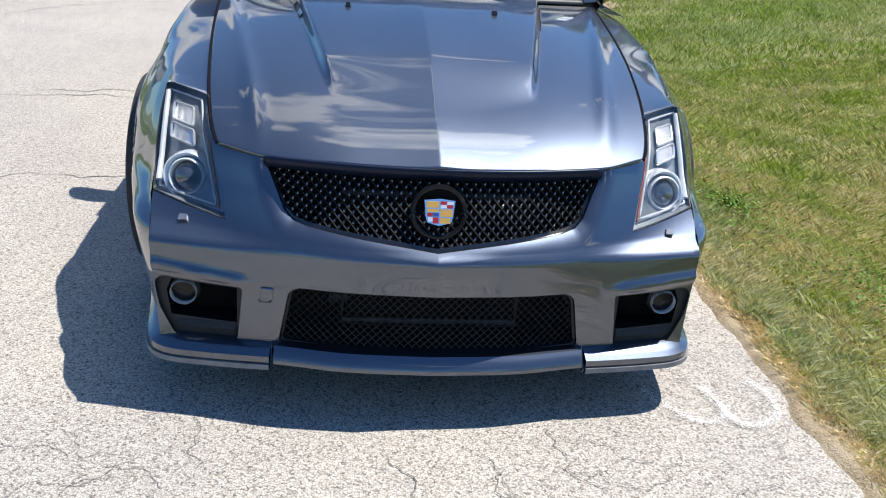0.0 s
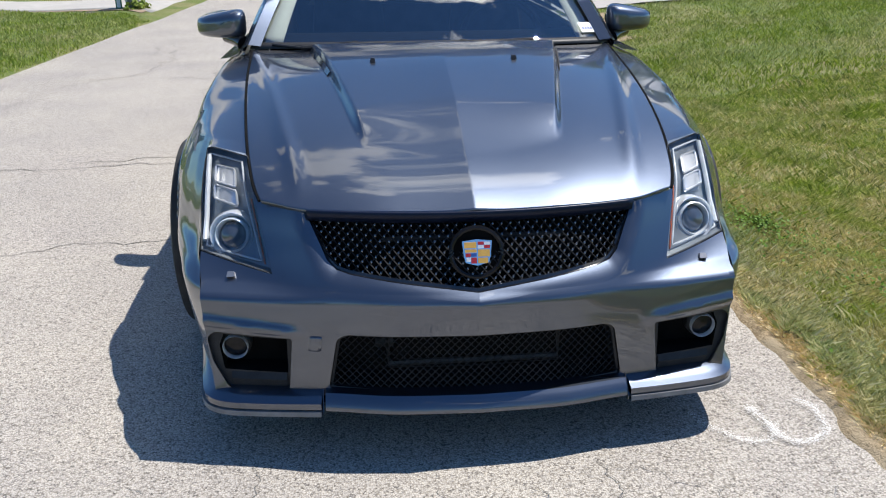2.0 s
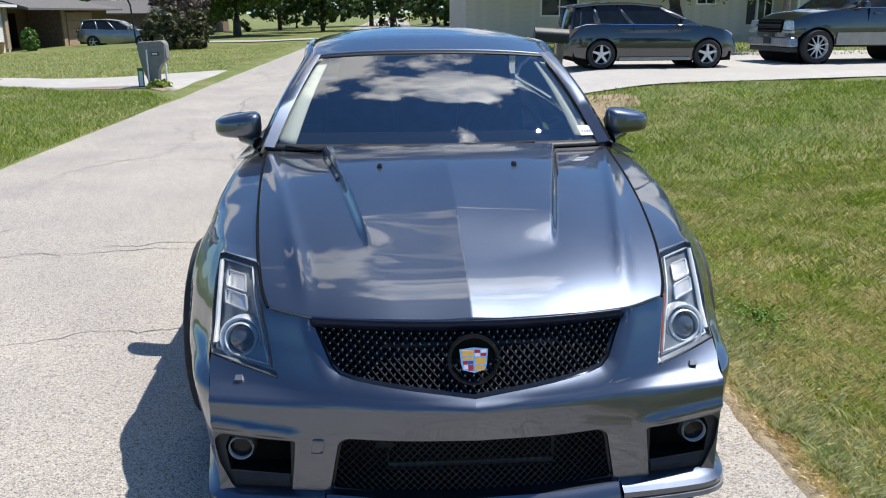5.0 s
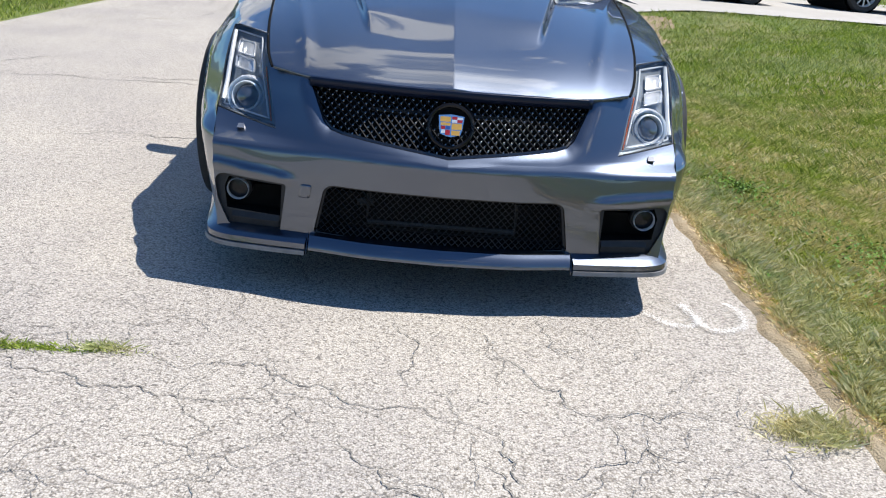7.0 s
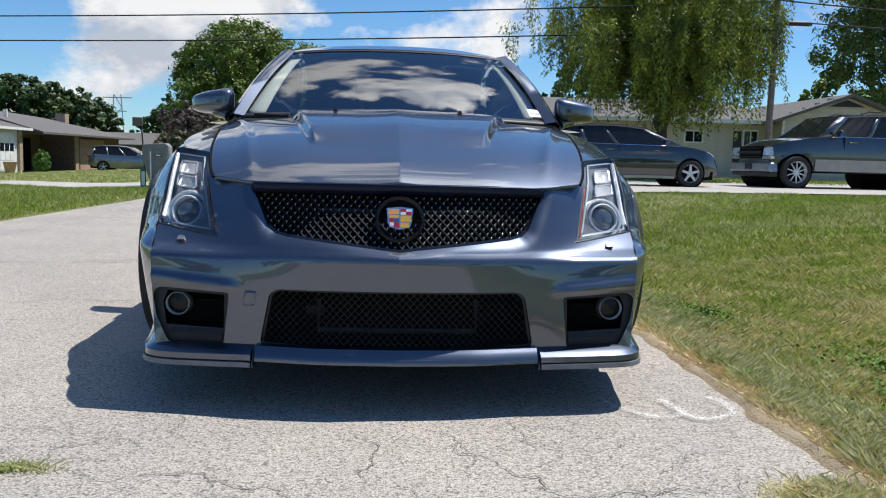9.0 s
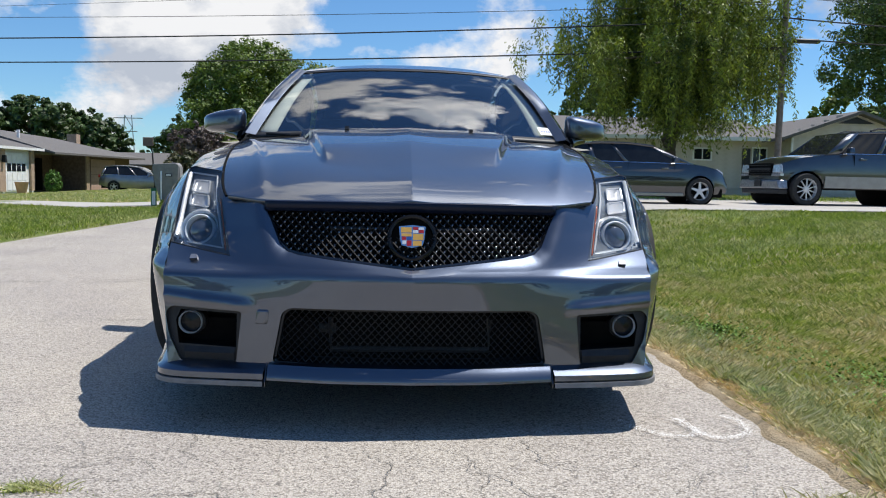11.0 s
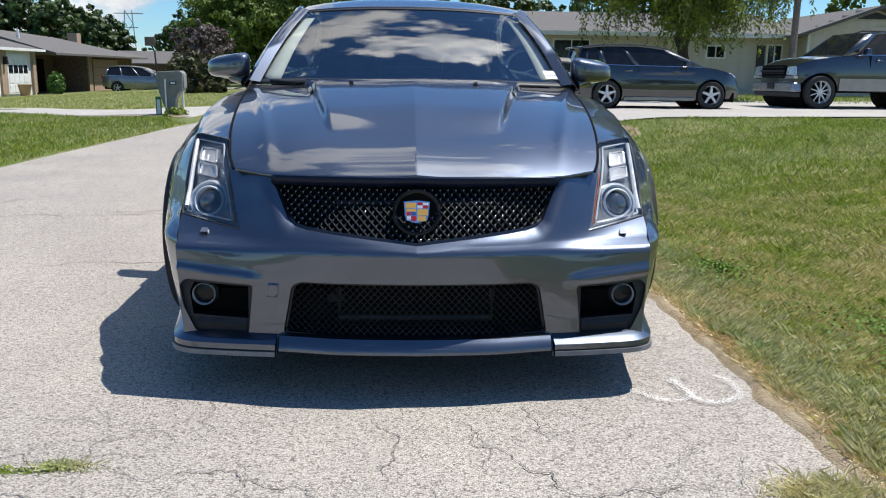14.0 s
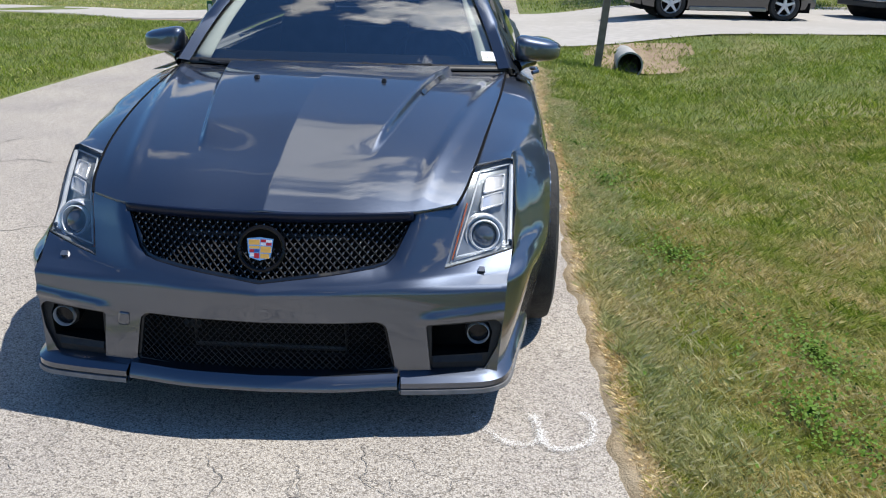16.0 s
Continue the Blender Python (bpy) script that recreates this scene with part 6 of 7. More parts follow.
# ---- vehicles ----
def far_wheel(parent, x, y, r, w, side, spokes):
    q = new("wheel"); q.parent = parent; q.matrix_local = pose(x, y, r)
    part("tyre", lathe([(r * 0.68, -w), (r * 0.93, -w), (r, -w * 0.7), (r, w * 0.7), (r * 0.93, w), (r * 0.68, w)], 40), RUBBER, q)
    part("rim", lathe([(r * 0.69, -w * 0.9), (r * 0.62, -w * 0.5), (r * 0.62, w * 0.5), (r * 0.69, w * 0.9)], 32), FARALLOY, q)
    # added near-black disc standing in for the shade behind the spokes
    part("rim_back", lathe([(0, 0.01 * side), (r * 0.62, 0.01 * side)], 24), VOID, q)
    o = side * w * 0.72
    part("hub", lathe([(0, o + 0.02 * side), (r * 0.16, o + 0.012 * side), (r * 0.2, o - 0.03 * side)], 16), FARALLOY, q)
    for k in range(spokes):
        v = [(sg * wd, o + dy, rr) for rr, wd in ((r * 0.12, 0.35 / spokes ** 1.45), (r * 0.66, 0.22 / spokes ** 1.45)) for sg, dy in ((-1, -0.02), (1, -0.02), (1, 0.02), (-1, 0.02))]
        f = [(0, 1, 5, 4), (1, 2, 6, 5), (2, 3, 7, 6), (3, 0, 4, 7), (4, 5, 6, 7), (3, 2, 1, 0)]
        part("spoke", moved((v, f), Matrix.Rotation(2 * math.pi * k / spokes, 4, "Y")), FARALLOY, q, sharp=30)


def vehicle(name, label, category, at, paint, L, hw, axles, r, sill, belt, roof_x, roof_z, hw_roof, glass_f, glass_r, spokes, pillars, lower=None):
    """A car along x with its nose at +x: belt and roof are curves of the side view."""
    v = thing(name, label, category, at=at)
    wid = curve((0, 0.10 * L, 0.3 * L, 0.7 * L, 0.9 * L, L), (hw * 0.80, hw * 0.96, hw, hw, hw * 0.95, hw * 0.74))
    zs = np.linspace(0, 1, 16)

    def side(x, t):
        z0, z1 = sill(x), belt(x)
        z = z0 + (z1 - z0) * t
        bul = 1 - 0.05 * abs(2 * t - 0.9) ** 2.2
        return (x, wid(x) * bul, z)
    xs = list(np.linspace(0, L, 140))
    verts, faces = grid(side, xs, list(zs))
    ar = r * 1.13
    inn = [min(math.hypot(p[0] - a, p[2] - r) for a in axles) < ar for p in verts]
    keep = [f for f in faces if not all(inn[i] for i in f)]
    for i in {i for f in keep for i in f if inn[i]}:
        x, y, z = verts[i]
        a = min(axles, key=lambda q: abs(q - x)); d = math.hypot(x - a, z - r)
        verts[i] = (a + (x - a) * ar / d, y, r + (z - r) * ar / d)
    for sg in (1, -1):
        part("body_side", ([(x, sg * y, z) for x, y, z in verts], keep if sg < 0 else [tuple(reversed(f)) for f in keep]), paint, v, sharp=40)
        if lower:
            part("lower_trim", box(axles[0] + ar, sg * hw - 0.01, sill(1.5) + 0.02, axles[1] - ar, sg * hw + 0.014, sill(1.5) + 0.20), lower, v)
    part("deck", grid(lambda x, u: (x, u * wid(x) * 0.955, belt(x) + 0.05 * (1 - u * u) * smooth(0, 0.3, x) * smooth(0, 0.3, L - x) - 0.002), xs, list(np.linspace(-1, 1, 13))), paint, v)
    for x in (0, L):
        part("end_panel", grid(lambda u, t: (x + (0.10 if x else -0.10) * (1 - u * u), u * wid(x) * 0.98, sill(x) + (belt(x) - sill(x)) * t), list(np.linspace(-1, 1, 13)), list(zs)), paint, v)
    part("underbody", box(0.15, -hw * 0.86, sill(1.5) - 0.03, L - 0.15, hw * 0.86, sill(1.5) + 0.18), VOID, v)
    for a in axles:
        part("wheel_well", moved(lathe([(ar + 0.01, -hw * 0.9), (ar + 0.01, hw * 0.9)], 30), pose(a, 0, r)), VOID, v)
        for sg in (1, -1):
            far_wheel(v, a, sg * (hw - 0.115), r, 0.11, sg, spokes)
    # cabin
    x0, x1 = roof_x
    rz = roof_z
    part("roof", grid(lambda x, u: (x, u * hw_roof, rz(x) + 0.035 * (1 - u * u)), list(np.linspace(x0, x1, 30)), list(np.linspace(-1, 1, 13))), paint, v, thick=0.02)
    gf, gr = glass_f, glass_r
    hb = hw * 0.90
    wsn = part("windscreen", grid(lambda u, t: (gf + (x1 - gf) * t + 0.05 * (1 - u * u) * (1 - t), u * (hb * 0.95 * (1 - t) + hw_roof * t), belt(gf) + (rz(x1) + 0.02 - belt(gf)) * t), list(np.linspace(-1, 1, 9)), [0, 0.33, 0.66, 1]), TINT, v)
    part("rear_window", grid(lambda u, t: (gr + (x0 - gr) * t - 0.05 * (1 - u * u) * (1 - t), u * (hb * 0.95 * (1 - t) + hw_roof * t), belt(gr) + (rz(x0) + 0.02 - belt(gr)) * t), list(np.linspace(-1, 1, 9)), [0, 0.33, 0.66, 1]), TINT, v)
    for sg in (1, -1):
        def sw(s, t):
            lo = (gr + (gf - gr) * s, sg * hb, belt(gr + (gf - gr) * s))
            hi = (x0 + (x1 - x0) * s, sg * hw_roof, rz(x0 + (x1 - x0) * s) - 0.02)
            return Vector(lo).lerp(Vector(hi), t)
        part("side_window", grid(sw, list(np.linspace(0, 1, 24)), [0, 0.5, 1]), TINT, v)
        for s, w in pillars:
            part("pillar", grid(lambda q, t: Vector(sw(s + w * (q - 0.5), t)) + Vector((0, sg * 0.008, 0)), [0, 1], [0, 0.5, 1]), paint, v, thick=0.012)
        part("window_trim", tube([Vector(sw(s, 0)) + Vector((0, sg * 0.012, 0.005)) for s in np.linspace(0.02, 0.98, 12)], 0.013, 6), CHROME, v)
        part("roof_edge", tube([Vector(sw(s, 1)) + Vector((0, sg * 0.005, 0.012)) for s in np.linspace(0, 1, 12)], 0.028, 6), paint, v)
        part("front_pillar", grid(lambda q, t: Vector(sw(0.93 + 0.09 * q, t)) + Vector((0, sg * 0.012, 0)), [0, 0.5, 1], [0, 0.5, 1]), paint, v, thick=0.03)
        mz = belt(gf - 0.3)
        mir = part("wing_mirror", moved(box(-0.07, -0.10, -0.07, 0.07, 0.10, 0.07, 0.02, 0.02), pose(gf - 0.45, sg * (hw + 0.06), mz + 0.09)), paint, v, bevel=0.02)
        for s in (0.40, 0.78):
            xx = gr + (gf - gr) * s
            part("door_handle", box(xx - 0.10, sg * hw * 0.985 - 0.02, belt(xx) - 0.14, xx + 0.08, sg * hw * 0.985 + 0.025, belt(xx) - 0.105), paint, v, bevel=0.008)
            part("door_gap", box(xx + 0.22, sg * hw * 0.965 - 0.01, sill(xx) + 0.10, xx + 0.228, sg * hw * 0.985 + 0.008, belt(xx)), VOID, v)
    return v


DZ = 0.245
hatch = vehicle("hatchback_car", "dark grey hatchback parked on the concrete driveway", "car", pose(3.68, 16.75, DZ) @ Matrix.Scale(0.93, 4), DARKGREY, 4.04, 0.865, (0.80, 3.30), 0.325,
                curve((0, 0.6, 2, 3.4, 4.04), (0.30, 0.22, 0.20, 0.22, 0.28)), curve((0, 0.12, 0.5, 1.2, 2.4, 3.15, 3.65, 3.92, 4.04), (0.62, 0.90, 1.00, 0.985, 0.97, 0.955, 0.87, 0.72, 0.50)),
                (0.22, 2.2), curve((0.2, 0.8, 1.4, 2.2), (1.40, 1.455, 1.46, 1.39)), 0.60, 3.10, 0.10, 5, ((0.02, 0.10), (0.47, 0.035), (0.20, 0.05)))
for sg in (1, -1):
    part("headlamp", moved(box(-0.16, -0.10, -0.06, 0.16, 0.10, 0.07, 0.05, 0.03), pose(3.80, sg * 0.62, 0.76, 0, 24, -22 * sg)), LAMPGLASS, hatch, bevel=0.03)
    part("fog_lamp", moved(lathe([(0, 0.02), (0.05, 0.0), (0.055, -0.03)], 16, "x"), pose(4.02, sg * 0.52, 0.42)), CHROME, hatch)
    part("tail_lamp", moved(lathe([(0, -0.03), (0.07, 0.0), (0.08, 0.06)], 20, "x"), pose(0.08, sg * 0.64, 0.92)), TAIL, hatch)
    part("side_skirt", box(1.2, sg * 0.86 - 0.02, 0.19, 2.9, sg * 0.86 + 0.02, 0.27, 0.02, 0.0), SILVERPAINT, hatch, bevel=0.01)
part("roof_spoiler", box(0.02, -0.54, 1.37, 0.30, 0.54, 1.41, 0.0, 0.0), DARKGREY, hatch, bevel=0.015)
part("grille", box(4.06, -0.36, 0.34, 4.12, 0.36, 0.50), VOID, hatch)

suv = vehicle("sport_utility_vehicle", "large slate grey sport utility vehicle on the driveway", "car", pose(14.05, 18.25, DZ, 0, 0, 180 + 5), SUVPAINT, 5.05, 0.985, (1.50, 4.47), 0.385,
              curve((0, 0.8, 2, 4, 5.05), (0.50, 0.42, 0.40, 0.42, 0.48)), curve((0, 0.1, 1.0, 3.0, 3.6, 4.6, 5.05), (1.0, 1.20, 1.24, 1.24, 1.23, 1.13, 0.98)),
              (0.25, 3.27), curve((0.2, 0.8, 2.3, 3.27), (1.74, 1.79, 1.80, 1.74)), 0.70, 3.90, 0.10, 10, ((0.0, 0.04), (0.33, 0.03), (0.66, 0.035)), PEWTER)
part("front_bumper", box(4.92, -0.93, 0.38, 5.18, 0.93, 0.60, 0.0, 0.05), STEEL, suv, "chrome front bumper", bevel=0.03)
part("bumper_valance", box(4.90, -0.88, 0.26, 5.14, 0.88, 0.38), BLACK, suv, bevel=0.02)
part("grille", box(5.06, -0.52, 0.70, 5.17, 0.52, 1.00), VOID, suv, bevel=0.02)
for k in range(4):
    part("grille_bar", box(5.16, -0.52, 0.73 + 0.07 * k, 5.19, 0.52, 0.745 + 0.07 * k), SATIN, suv)
part("grille_bar", box(5.165, -0.54, 0.83, 5.20, 0.54, 0.87), SATIN, suv)
for sg in (1, -1):
    part("headlamp", box(5.06, sg * 0.74 - 0.19, 0.76, 5.15, sg * 0.74 + 0.19, 0.97, 0.02, 0.02), LAMPGLASS, suv, bevel=0.03)
    part("indicator", box(5.05, sg * 0.74 - 0.19, 0.69, 5.15, sg * 0.74 + 0.19, 0.75), LAMPGLASS, suv)
    part("roof_rail", tube([(0.5, sg * 0.66, 1.83), (0.6, sg * 0.66, 1.88), (2.5, sg * 0.66, 1.88), (2.7, sg * 0.66, 1.82)], 0.022, 6), BLACK, suv)
    part("lower_panel", box(1.95, sg * 0.985 - 0.02, 0.44, 4.02, sg * 0.985 + 0.012, 0.70), PEWTER, suv, "pewter painted lower body")
part("number_plate", box(5.185, -0.15, 0.44, 5.20, 0.15, 0.58), SATIN, suv)

cross = vehicle("crossover_car", "silver crossover car parked outside a brick house", "car", pose(-19.0, 52.6, -0.60, 0, 0, 4), SILVERPAINT, 4.77, 0.92, (0.95, 3.80), 0.35,
                curve((0, 0.8, 2, 4, 4.77), (0.42, 0.30, 0.28, 0.30, 0.38)), curve((0, 0.1, 0.6, 2.0, 3.3, 4.2, 4.77), (0.75, 1.02, 1.12, 1.06, 1.05, 0.96, 0.72)),
                (0.35, 2.55), curve((0.3, 0.9, 1.6, 2.6), (1.60, 1.68, 1.68, 1.58)), 0.60, 3.55, 0.10, 5, ((0.02, 0.05), (0.33, 0.03), (0.64, 0.03)))
for sg in (1, -1):
    part("tail_lamp", box(-0.02, sg * 0.70 - 0.10, 0.92, 0.10, sg * 0.70 + 0.14, 1.10), TAIL, cross, bevel=0.02)


# ---- houses ----
def planks(parent, x0, x1, z0, z1, y, h, mat, name="siding_board"):
    """Lapped horizontal boards on a wall facing the camera, each its own piece."""
    n = int((z1 - z0) / h)
    v, f = box(x0, -0.02, 0, x1, 0.0, h * 0.98)
    v = [(a, b - (0.012 if c < 0.01 and b < -0.01 else 0), c) for a, b, c in v]
    me = mesh_of(name, v, f, mat, False)
    for k in range(n):
        ob = new(name, me); ob.parent = parent; ob.location = (0, y, z0 + k * h)


def roof_slab(parent, pts, mat, t=0.12, name="roof"):
    n = len(pts)
    v = [tuple(p) for p in pts] + [(a, b, c - t) for a, b, c in pts]
    part(name, (v, [tuple(range(n)), tuple(reversed(range(n, 2 * n)))] + [((k + 1) % n, k, n + k, n + (k + 1) % n) for k in range(n)]), mat, parent, smooth=False)


def house_window(parent, x0, z0, x1, z1, y, cross=True):
    w = new("window"); w.parent = parent
    for b in (box(x0 - 0.06, y - 0.05, z0 - 0.06, x1 + 0.06, y, z0), box(x0 - 0.06, y - 0.05, z1, x1 + 0.06, y, z1 + 0.06), box(x0 - 0.06, y - 0.05, z0, x0, y, z1), box(x1, y - 0.05, z0, x1 + 0.06, y, z1)):
        part("window_frame", b, WHITE, w)
    part("pane", box(x0, y - 0.02, z0, x1, y - 0.005, z1), TINT, w)
    if cross:
        part("mullion", box((x0 + x1) / 2 - 0.02, y - 0.04, z0, (x0 + x1) / 2 + 0.02, y - 0.021, z1), WHITE, w)


# beige house behind the parked cars
h1 = thing("ranch_house", "beige low ranch house with grey shingle roof behind the weeping tree", "house")
part("wall", box(3.0, 31.7, 0.15, 15.8, 40, 2.75), SIDING, h1, smooth=False)
planks(h1, 3.0, 15.8, 0.5, 2.7, 31.70, 0.20, SIDING)
roof_slab(h1, [(2.3, 31.1, 2.62), (15.9, 31.1, 2.62), (15.9, 35.9, 3.7), (2.3, 35.9, 3.7)], SHINGLE)
roof_slab(h1, [(2.3, 40.6, 2.62), (2.3, 35.9, 3.7), (15.9, 35.9, 3.7), (15.9, 40.6, 2.62)], SHINGLE)
part("fascia", box(2.3, 31.06, 2.48, 15.4, 31.12, 2.64), WHITE, h1)
house_window(h1, 12.25, 1.72, 12.95, 2.14, 31.68)
house_window(h1, 6.0, 1.3, 7.4, 2.3, 31.68)
house_window(h1, 14.75, 0.9, 15.3, 2.2, 31.68)
part("shutter", box(14.3, 31.62, 0.9, 14.62, 31.67, 2.2), BLACK, h1)
part("gable_wall", ([(15.8, 30.4, 0.15), (20.9, 30.4, 0.15), (20.9, 30.4, 2.75), (18.35, 30.4, 3.62), (15.8, 30.4, 2.75), (15.8, 38, 0.15), (20.9, 38, 0.15), (20.9, 38, 2.75), (18.35, 38, 3.62), (15.8, 38, 2.75)],
                    [(0, 1, 2, 3, 4), (9, 8, 7, 6, 5), (1, 0, 5, 6), (2, 1, 6, 7), (0, 4, 9, 5), (3, 2, 7, 8), (4, 3, 8, 9)]), SIDING, h1, smooth=False)
planks(h1, 15.8, 20.9, 0.4, 2.75, 30.39, 0.20, SIDING)
for k in range(4):
    w = 2.35 * (1 - k / 4.6)
    ob = new("siding_board", mesh_of("siding_board", *box(18.35 - w, -0.03, 0, 18.35 + w, 0.0, 0.19), SIDING, False)); ob.parent = h1; ob.location = (0, 30.39, 2.76 + 0.2 * k)
roof_slab(h1, [(15.1, 29.9, 2.58), (18.35, 29.9, 3.72), (18.35, 38.4, 3.72), (15.1, 38.4, 2.58)], SHINGLE)
roof_slab(h1, [(18.35, 29.9, 3.72), (21.6, 29.9, 2.58), (21.6, 38.4, 2.58), (18.35, 38.4, 3.72)], SHINGLE)
part("gable_vent", prism([(17.6, 3.22), (19.1, 3.22), (18.35, 3.48)], 30.28, 30.34, lambda a, b, d: (a, d, b)), BLACK, h1, smooth=False)
part("downpipe", tube([(15.75, 30.33, 0.3), (15.75, 30.33, 2.6)], 0.05, 8), WHITE, h1)
house_window(h1, 19.0, 1.1, 20.2, 2.3, 30.36)

# garage house and brick house on the other side
h2 = thing("garage_house", "cream garage with white panelled doors and grey roof", "house", at=pose(-21, 38, -0.48, 0, 0, 90))
part("wall", box(-4, 0, -0.4, 9.1, 8, 2.35), GARAGEWALL, h2, smooth=False)
for x0 in (2.1, 5.55):
    d = new("garage_door"); d.parent = h2
    part("door_leaf", box(x0, -0.08, 0, x0 + 2.5, -0.02, 2.1), WHITE, d, smooth=False)
    for r in range(4):
        for c in range(4):
            b = box(x0 + 0.12 + 0.59 * c, -0.10, 0.08 + 0.51 * r, x0 + 0.60 + 0.59 * c, -0.075, 0.50 + 0.51 * r, 0.03, 0)
            part("pane" if r == 2 else "door_panel", b, TINT if r == 2 else WHITE, d, smooth=False)
for x0, w in ((4.75, 0.65), (8.55, 0.40)):
    part("brick_pier", box(x0, -0.14, 0, x0 + w, -0.01, 2.25), BRICKTAN, h2)
part("wall_lamp", box(4.95, -0.36, 1.55, 5.15, -0.14, 1.95, 0.03, 0.03), BLACK, h2)
roof_slab(h2, [(-5, -0.35, 2.40), (9.6, -0.35, 2.40), (5.2, 4, 3.85), (-5, 4, 3.85)], SHINGLE)
roof_slab(h2, [(9.6, -0.35, 2.40), (9.6, 8.8, 2.40), (5.2, 4, 3.85)], SHINGLE)
part("gutter", box(-5, -0.47, 2.28, 9.6, -0.35, 2.42), WHITE, h2)
h3 = thing("brick_house", "brown brick low house with a long grey hipped roof", "house", at=pose(-21, 50, -0.58, 0, 0, 90))
part("wall", box(-1.0, 2.2, -0.4, 5.2, 9, 2.3), BRICKWALL, h3, smooth=False)
part("garage_wall", box(5.2, 0, -0.4, 14.5, 9, 2.3), BRICKWALL, h3, smooth=False)
house_window(h3, 0.2, 0.9, 1.4, 1.9, 2.18)
part("front_door", box(2.6, 2.12, 0, 3.5, 2.18, 2.05), VOID, h3)
part("garage_door", box(6.1, -0.06, 0, 11.0, -0.01, 2.1), mk("tan_door", (0.36, 0.24, 0.19), (0.42, 0.29, 0.23), 3, 0.7), h3)
for k in range(3):
    part("door_groove", box(6.1, -0.066, 0.52 * (k + 1), 11.0, -0.061, 0.52 * (k + 1) + 0.025), BRICKWALL, h3)
part("brick_pier", box(5.15, -0.10, 0, 5.75, -0.01, 2.28), BRICKTAN, h3)
roof_slab(h3, [(-2, -0.9, 2.36), (15.6, -0.9, 2.36), (11.5, 4.5, 3.65), (-2, 4.5, 3.9)], SHINGLE)
roof_slab(h3, [(15.6, -0.9, 2.36), (15.6, 10, 2.36), (11.5, 4.5, 3.65)], SHINGLE)
part("chimney", box(12.8, 3.4, 2.8, 13.6, 4.1, 4.05), BRICKTAN, h3)
part("roof_vent", tube([(1.0, 2.5, 3.1), (1.0, 2.5, 3.75)], 0.10, 8), WHITE, h3)
h4 = thing("far_house", "distant low house with a pale grey roof", "house")
part("wall", box(-30.5, 82, -1.0, -16.5, 90, 1.5), BRICKWALL, h4, smooth=False)
roof_slab(h4, [(-31.2, 81.2, 1.45), (-15.8, 81.2, 1.45), (-18, 86, 2.7), (-29, 86, 2.7)], SHINGLE)
house_window(h4, -21, 0.0, -19.5, 1.1, 81.98)
pot = thing("planter", "terracotta planter beside the garage door", "planter", at=pose(-20.0, 43.3, -0.55))
part("pot", lathe([(0.0, 0.0), (0.22, 0.0), (0.34, 0.55), (0.38, 0.6), (0.30, 0.6)], 20, "z"), mk("terracotta", (0.42, 0.27, 0.15), (0.5, 0.33, 0.19), 10, 0.8), pot)

# ---- roadside things ----
mb = thing("mailbox", "grey moulded plastic mailbox on its post beside the road", "mailbox", at=pose(-4.86, 15.48, -0.09))
prof = [(-0.27, 0.90), (-0.25, 0.985), (0.22, 1.015), (0.28, 0.96), (0.26, 0.62), (0.16, 0.54), (0.10, 0.42), (0.08, 0.0), (-0.11, 0.0), (-0.12, 0.22), (-0.22, 0.56)]
part("box_body", prism(rounded(prof, 0.025), -0.15, 0.15, lambda a, b, d: (a, d * (1 if b > 0.5 else 0.75), b)), GREYPLASTIC, mb, sharp=30, bevel=0.012)
part("door", box(0.262, -0.12, 0.66, 0.292, 0.12, 0.94), GREYPLASTIC, mb, bevel=0.01)
part("number_panel", box(0.0, -0.168, 0.73, 0.14, -0.148, 0.79), BLACK, mb)
part("printed_bar", box(0.02, -0.172, 0.745, 0.12, -0.167, 0.775), WHITE, mb)
part("flag", box(-0.10, -0.175, 0.22, -0.07, -0.155, 0.84), WHITE, mb, bevel=0.006)
part("brace", tube([(0.22, 0.02, 0.0), (0.22, 0.02, 0.64)], 0.022, 8), WHITE, mb)
sign = thing("marker_sign", "small green roadside marker sign with blank panel", "sign", at=pose(-5.12, 15.40, -0.09))
part("stake", box(-0.02, 0.0, 0, 0.02, 0.03, 0.45), STEEL, sign)
part("plate", box(-0.06, -0.01, 0.08, 0.06, 0.0, 0.48), GREENSIGN, sign, bevel=0.004)
part("printed_bar", box(-0.035, -0.014, 0.13, 0.035, -0.010, 0.42), WHITE, sign)
lp = thing("sign_post", "brown flat panel on a thin leaning pole beyond the lawn", "sign", at=pose(-14.3, 47.0, -0.4))
part("pole", tube([(0.25, 0, 0), (0.10, 0, 2.3), (-0.1, 0, 2.75)], 0.045, 8), BLACK, lp)
part("panel", box(-0.42, -0.05, 2.62, 0.16, 0.05, 3.12), mk("brown_panel", (0.16, 0.11, 0.09), (0.2, 0.14, 0.11), 6, 0.7), lp, bevel=0.02)
soil = new("bare_patch", mesh_of("bare_patch", *grid(lambda u, v: (-7.0 + 2.6 * u, west_near(-7.0 + 2.6 * u) + 0.06 - (0.10 + 0.75 * u * (1 - 0.55 * u)) * v * (1 + 0.3 * noise.noise((u * 6, v * 3, 1))), lawn_z(-7.0 + 2.6 * u, 15.3) + 0.012 + 0.02 * math.sin(math.pi * v) * noise.noise((u * 9, v * 5, 2)) ** 2), [k / 24 for k in range(25)], [k / 8 for k in range(9)]), DIRT))
tagged(soil, "bare brown soil patch by the driveway edge", "soil", kind="structure")
rk = thing("rock", "dark rock on the bare soil beside the driveway", "rock", at=pose(-5.46, 14.72, -0.08))
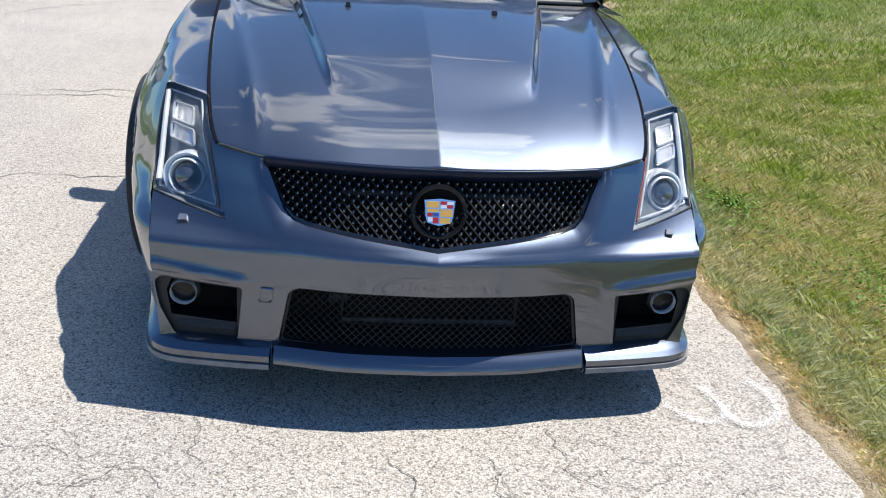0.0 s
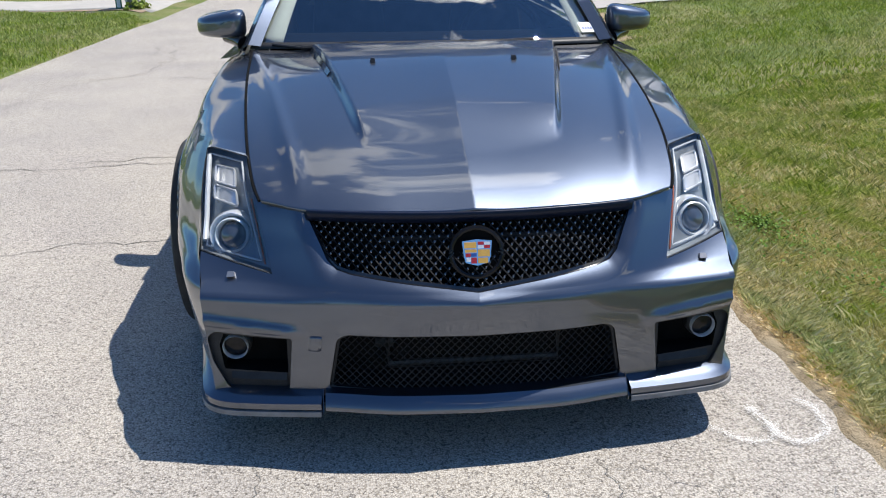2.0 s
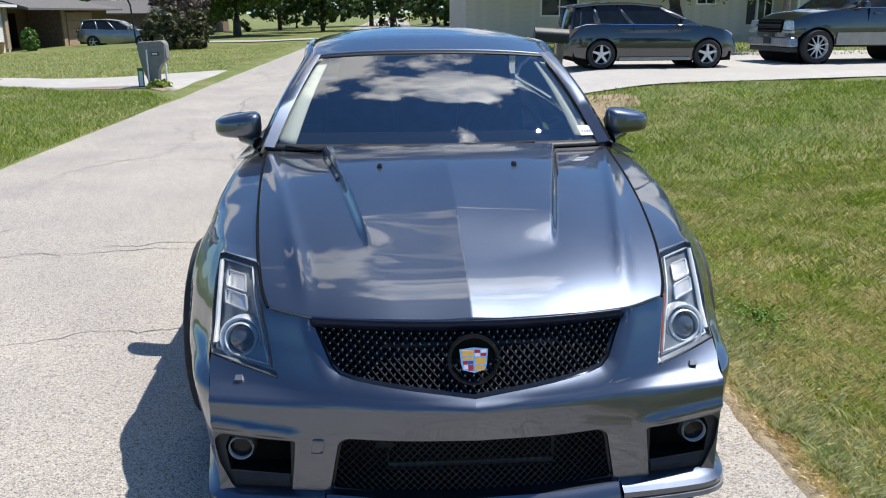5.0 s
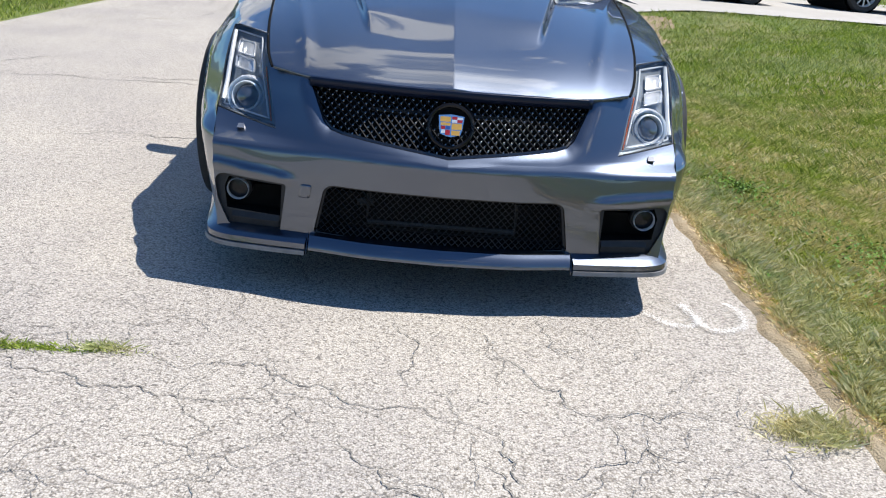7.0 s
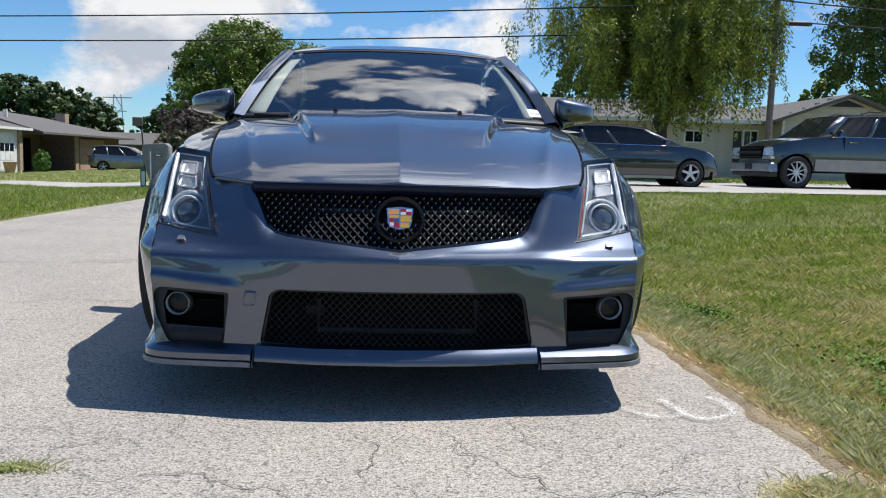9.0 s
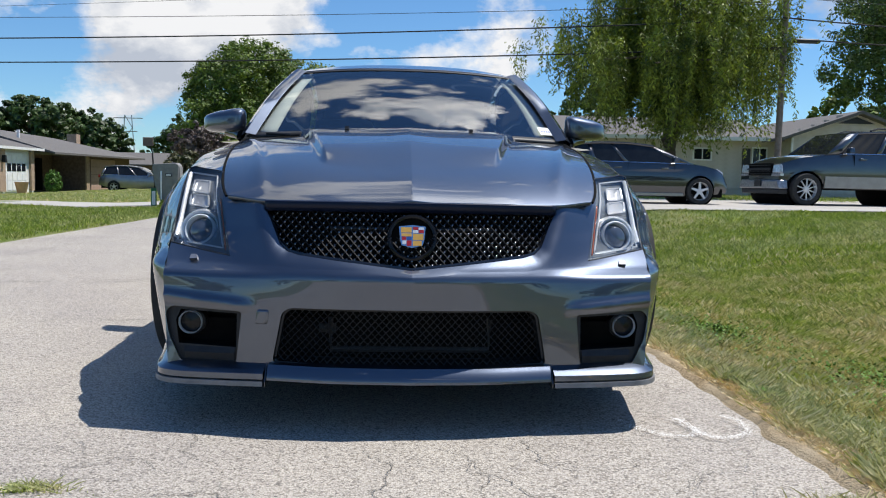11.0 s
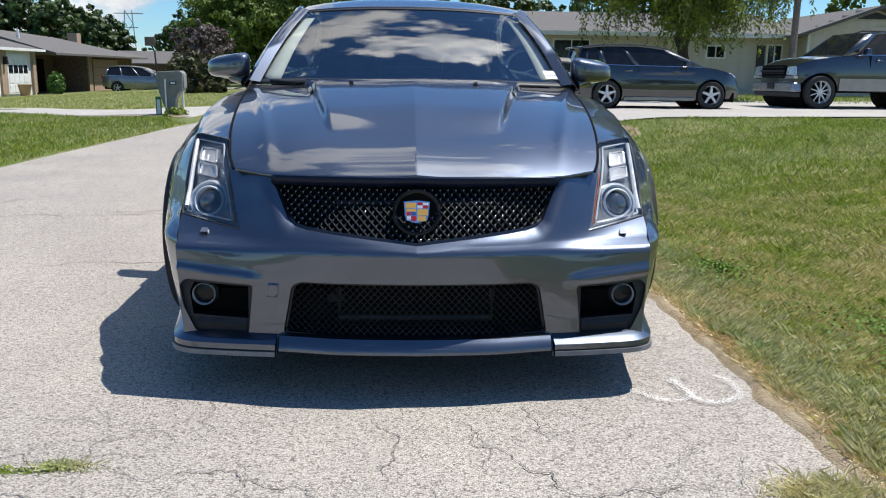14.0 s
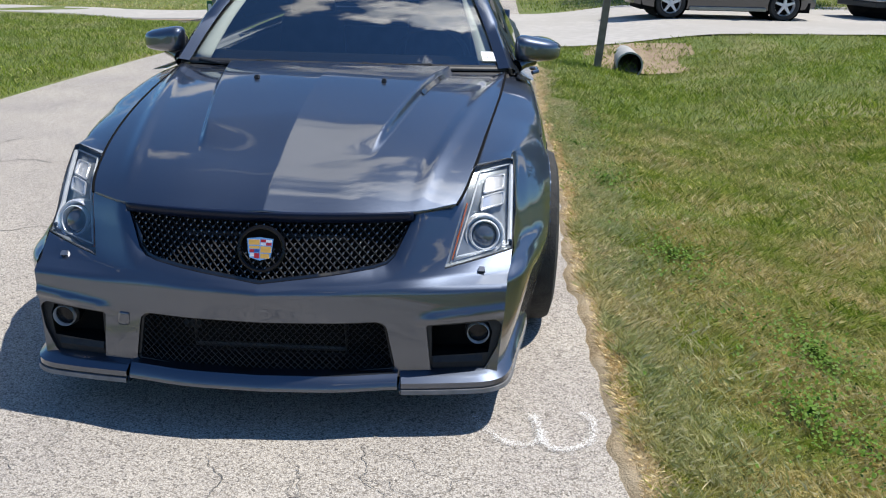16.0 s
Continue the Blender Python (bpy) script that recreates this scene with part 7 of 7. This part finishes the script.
part("stone", (lambda vf: ([(x * (1 + 0.2 * noise.noise((x * 9, y * 9, z * 9))), y, max(z, 0) * 0.7) for x, y, z in vf[0]], vf[1]))(lathe([(0.0, 0.16), (0.09, 0.13), (0.15, 0.05), (0.16, 0.0)], 14, "z")), mk("dark_stone", (0.10, 0.09, 0.08), (0.16, 0.15, 0.13), 14, 0.85, 0, 0.5), rk)

pipe = thing("culvert_pipe", "open grey corrugated culvert pipe under the driveway", "pipe", at=pose(2.78, 10.55, -0.12, 0, 0, -3))
part("pipe_wall", lathe([(0.19 + 0.008 * (k % 2), 0.03 * k) for k in range(60)], 36), CULVERT, pipe)
# inside of the grey pipe coloured near-black for the shade in it
part("pipe_inside", lathe([(0.178, 0.03 * k) for k in range(60)] + [(0.0, 1.78)], 36), VOID, pipe)
part("pipe_lip", lathe([(0.176, 0.0), (0.176, -0.012), (0.200, -0.012), (0.200, 0.02)], 36), CULVERT, pipe)
bank = new("bare_bank", mesh_of("bare_bank", *grid(lambda u, v: (2.15 + 1.75 * u, 10.55 + 1.15 * v + 0.12 * noise.noise((u * 5, v * 3, 4)), lawn_z(2.15 + 1.75 * u, 10.55 + 1.15 * v) + 0.025 * math.sin(math.pi * u) + 0.01 * noise.noise((u * 12, v * 12, 2))), [k / 20 for k in range(21)], [k / 10 for k in range(11)]), DIRT))
tagged(bank, "bare eroded soil bank round the culvert", "soil", kind="structure")
post = thing("mailbox_post", "dark leaning wooden post with a mailbox beside the driveway", "post", at=pose(2.27, 10.3, -0.12, 0, 4, 0))
part("post", box(-0.05, -0.05, 0, 0.05, 0.05, 1.15), WOODPOLE, post, bevel=0.01)
part("box_body", moved(prism(rounded([(-0.10, 0), (0.10, 0), (0.10, 0.14), (0, 0.22), (-0.10, 0.14)], 0.04), -0.10, 0.40, lambda a, b, d: (-d, a, b + 1.12)), Matrix()), BLACK, post, sharp=30)

pole = thing("utility_pole", "weathered wooden utility pole with cables", "pole", at=pose(11.52, 22.5, 0.1))
part("pole_shaft", tube([(0, 0, 0), (0.02, 0, 4), (0.05, 0, 9.5)], [0.105, 0.095, 0.08], 14), WOODPOLE, pole)
part("cross_arm", box(-0.9, -0.06, 8.4, 0.9, 0.06, 8.52), WOODPOLE, pole)
part("cable_clamp", box(-0.10, -0.22, 4.85, 0.12, -0.14, 5.1), STEEL, pole)


def wire(a, b, sag, r, label):
    a, b = Vector(a), Vector(b)
    pts = [a.lerp(b, t) - Vector((0, 0, sag * 4 * t * (1 - t))) for t in np.linspace(0, 1, 40)]
    ob = new("overhead_cable", mesh_of("overhead_cable", *tube(pts, r, 6), RUBBER))
    return tagged(ob, label, "cable", "overhead cables")


for z, dz, sag, r in ((4.72, -0.15, 0.35, 0.022), (5.55, -0.2, 0.35, 0.022), (6.0, 0.15, 0.3, 0.009), (6.9, -0.9, 0.25, 0.006)):
    wire((11.4, 22.35, z + 0.1), (-34, 31, z + dz), sag, r, "black overhead cable strung across the road")
for z, dz, r in ((5.0, 0.3, 0.02), (5.6, -0.3, 0.022), (6.2, 0.1, 0.01)):
    wire((11.4, 22.35, z + 0.1), (42, 20, z + dz), 0.5, r, "black overhead cable leading past the trees")
cas = thing("cable_splice_case", "black splice case hanging on an overhead cable", "cable box", at=pose(12.15, 22.3, 5.02))
part("case", moved(lathe([(0.0, -0.42), (0.05, -0.40), (0.07, -0.34), (0.07, 0.34), (0.05, 0.40), (0.0, 0.42)], 14, "x"), Matrix()), BLACK, cas)
part("hanger", tube([(-0.2, 0, 0.06), (-0.2, 0, 0.16)], 0.012, 6), STEEL, cas)
tower = thing("lattice_pylon", "distant steel lattice power pylon", "pylon", at=pose(-73, 230, -1))
for s in (-1, 1):
    part("leg", tube([(2.0 * s, 0, 0), (0.9 * s, 0, 17)], 0.13, 5), STEEL, tower)
for z, w in ((16.2, 3.9), (12.6, 2.4)):
    part("arm", tube([(-w, 0, z), (w, 0, z)], 0.12, 5), STEEL, tower)
for k in range(5):
    a, b = 2.0 - 0.22 * k, 2.0 - 0.22 * (k + 1)
    part("brace", tube([((-a if k % 2 else a), 0, 3.4 * k), ((b if k % 2 else -b), 0, 3.4 * (k + 1))], 0.10, 5), STEEL, tower)
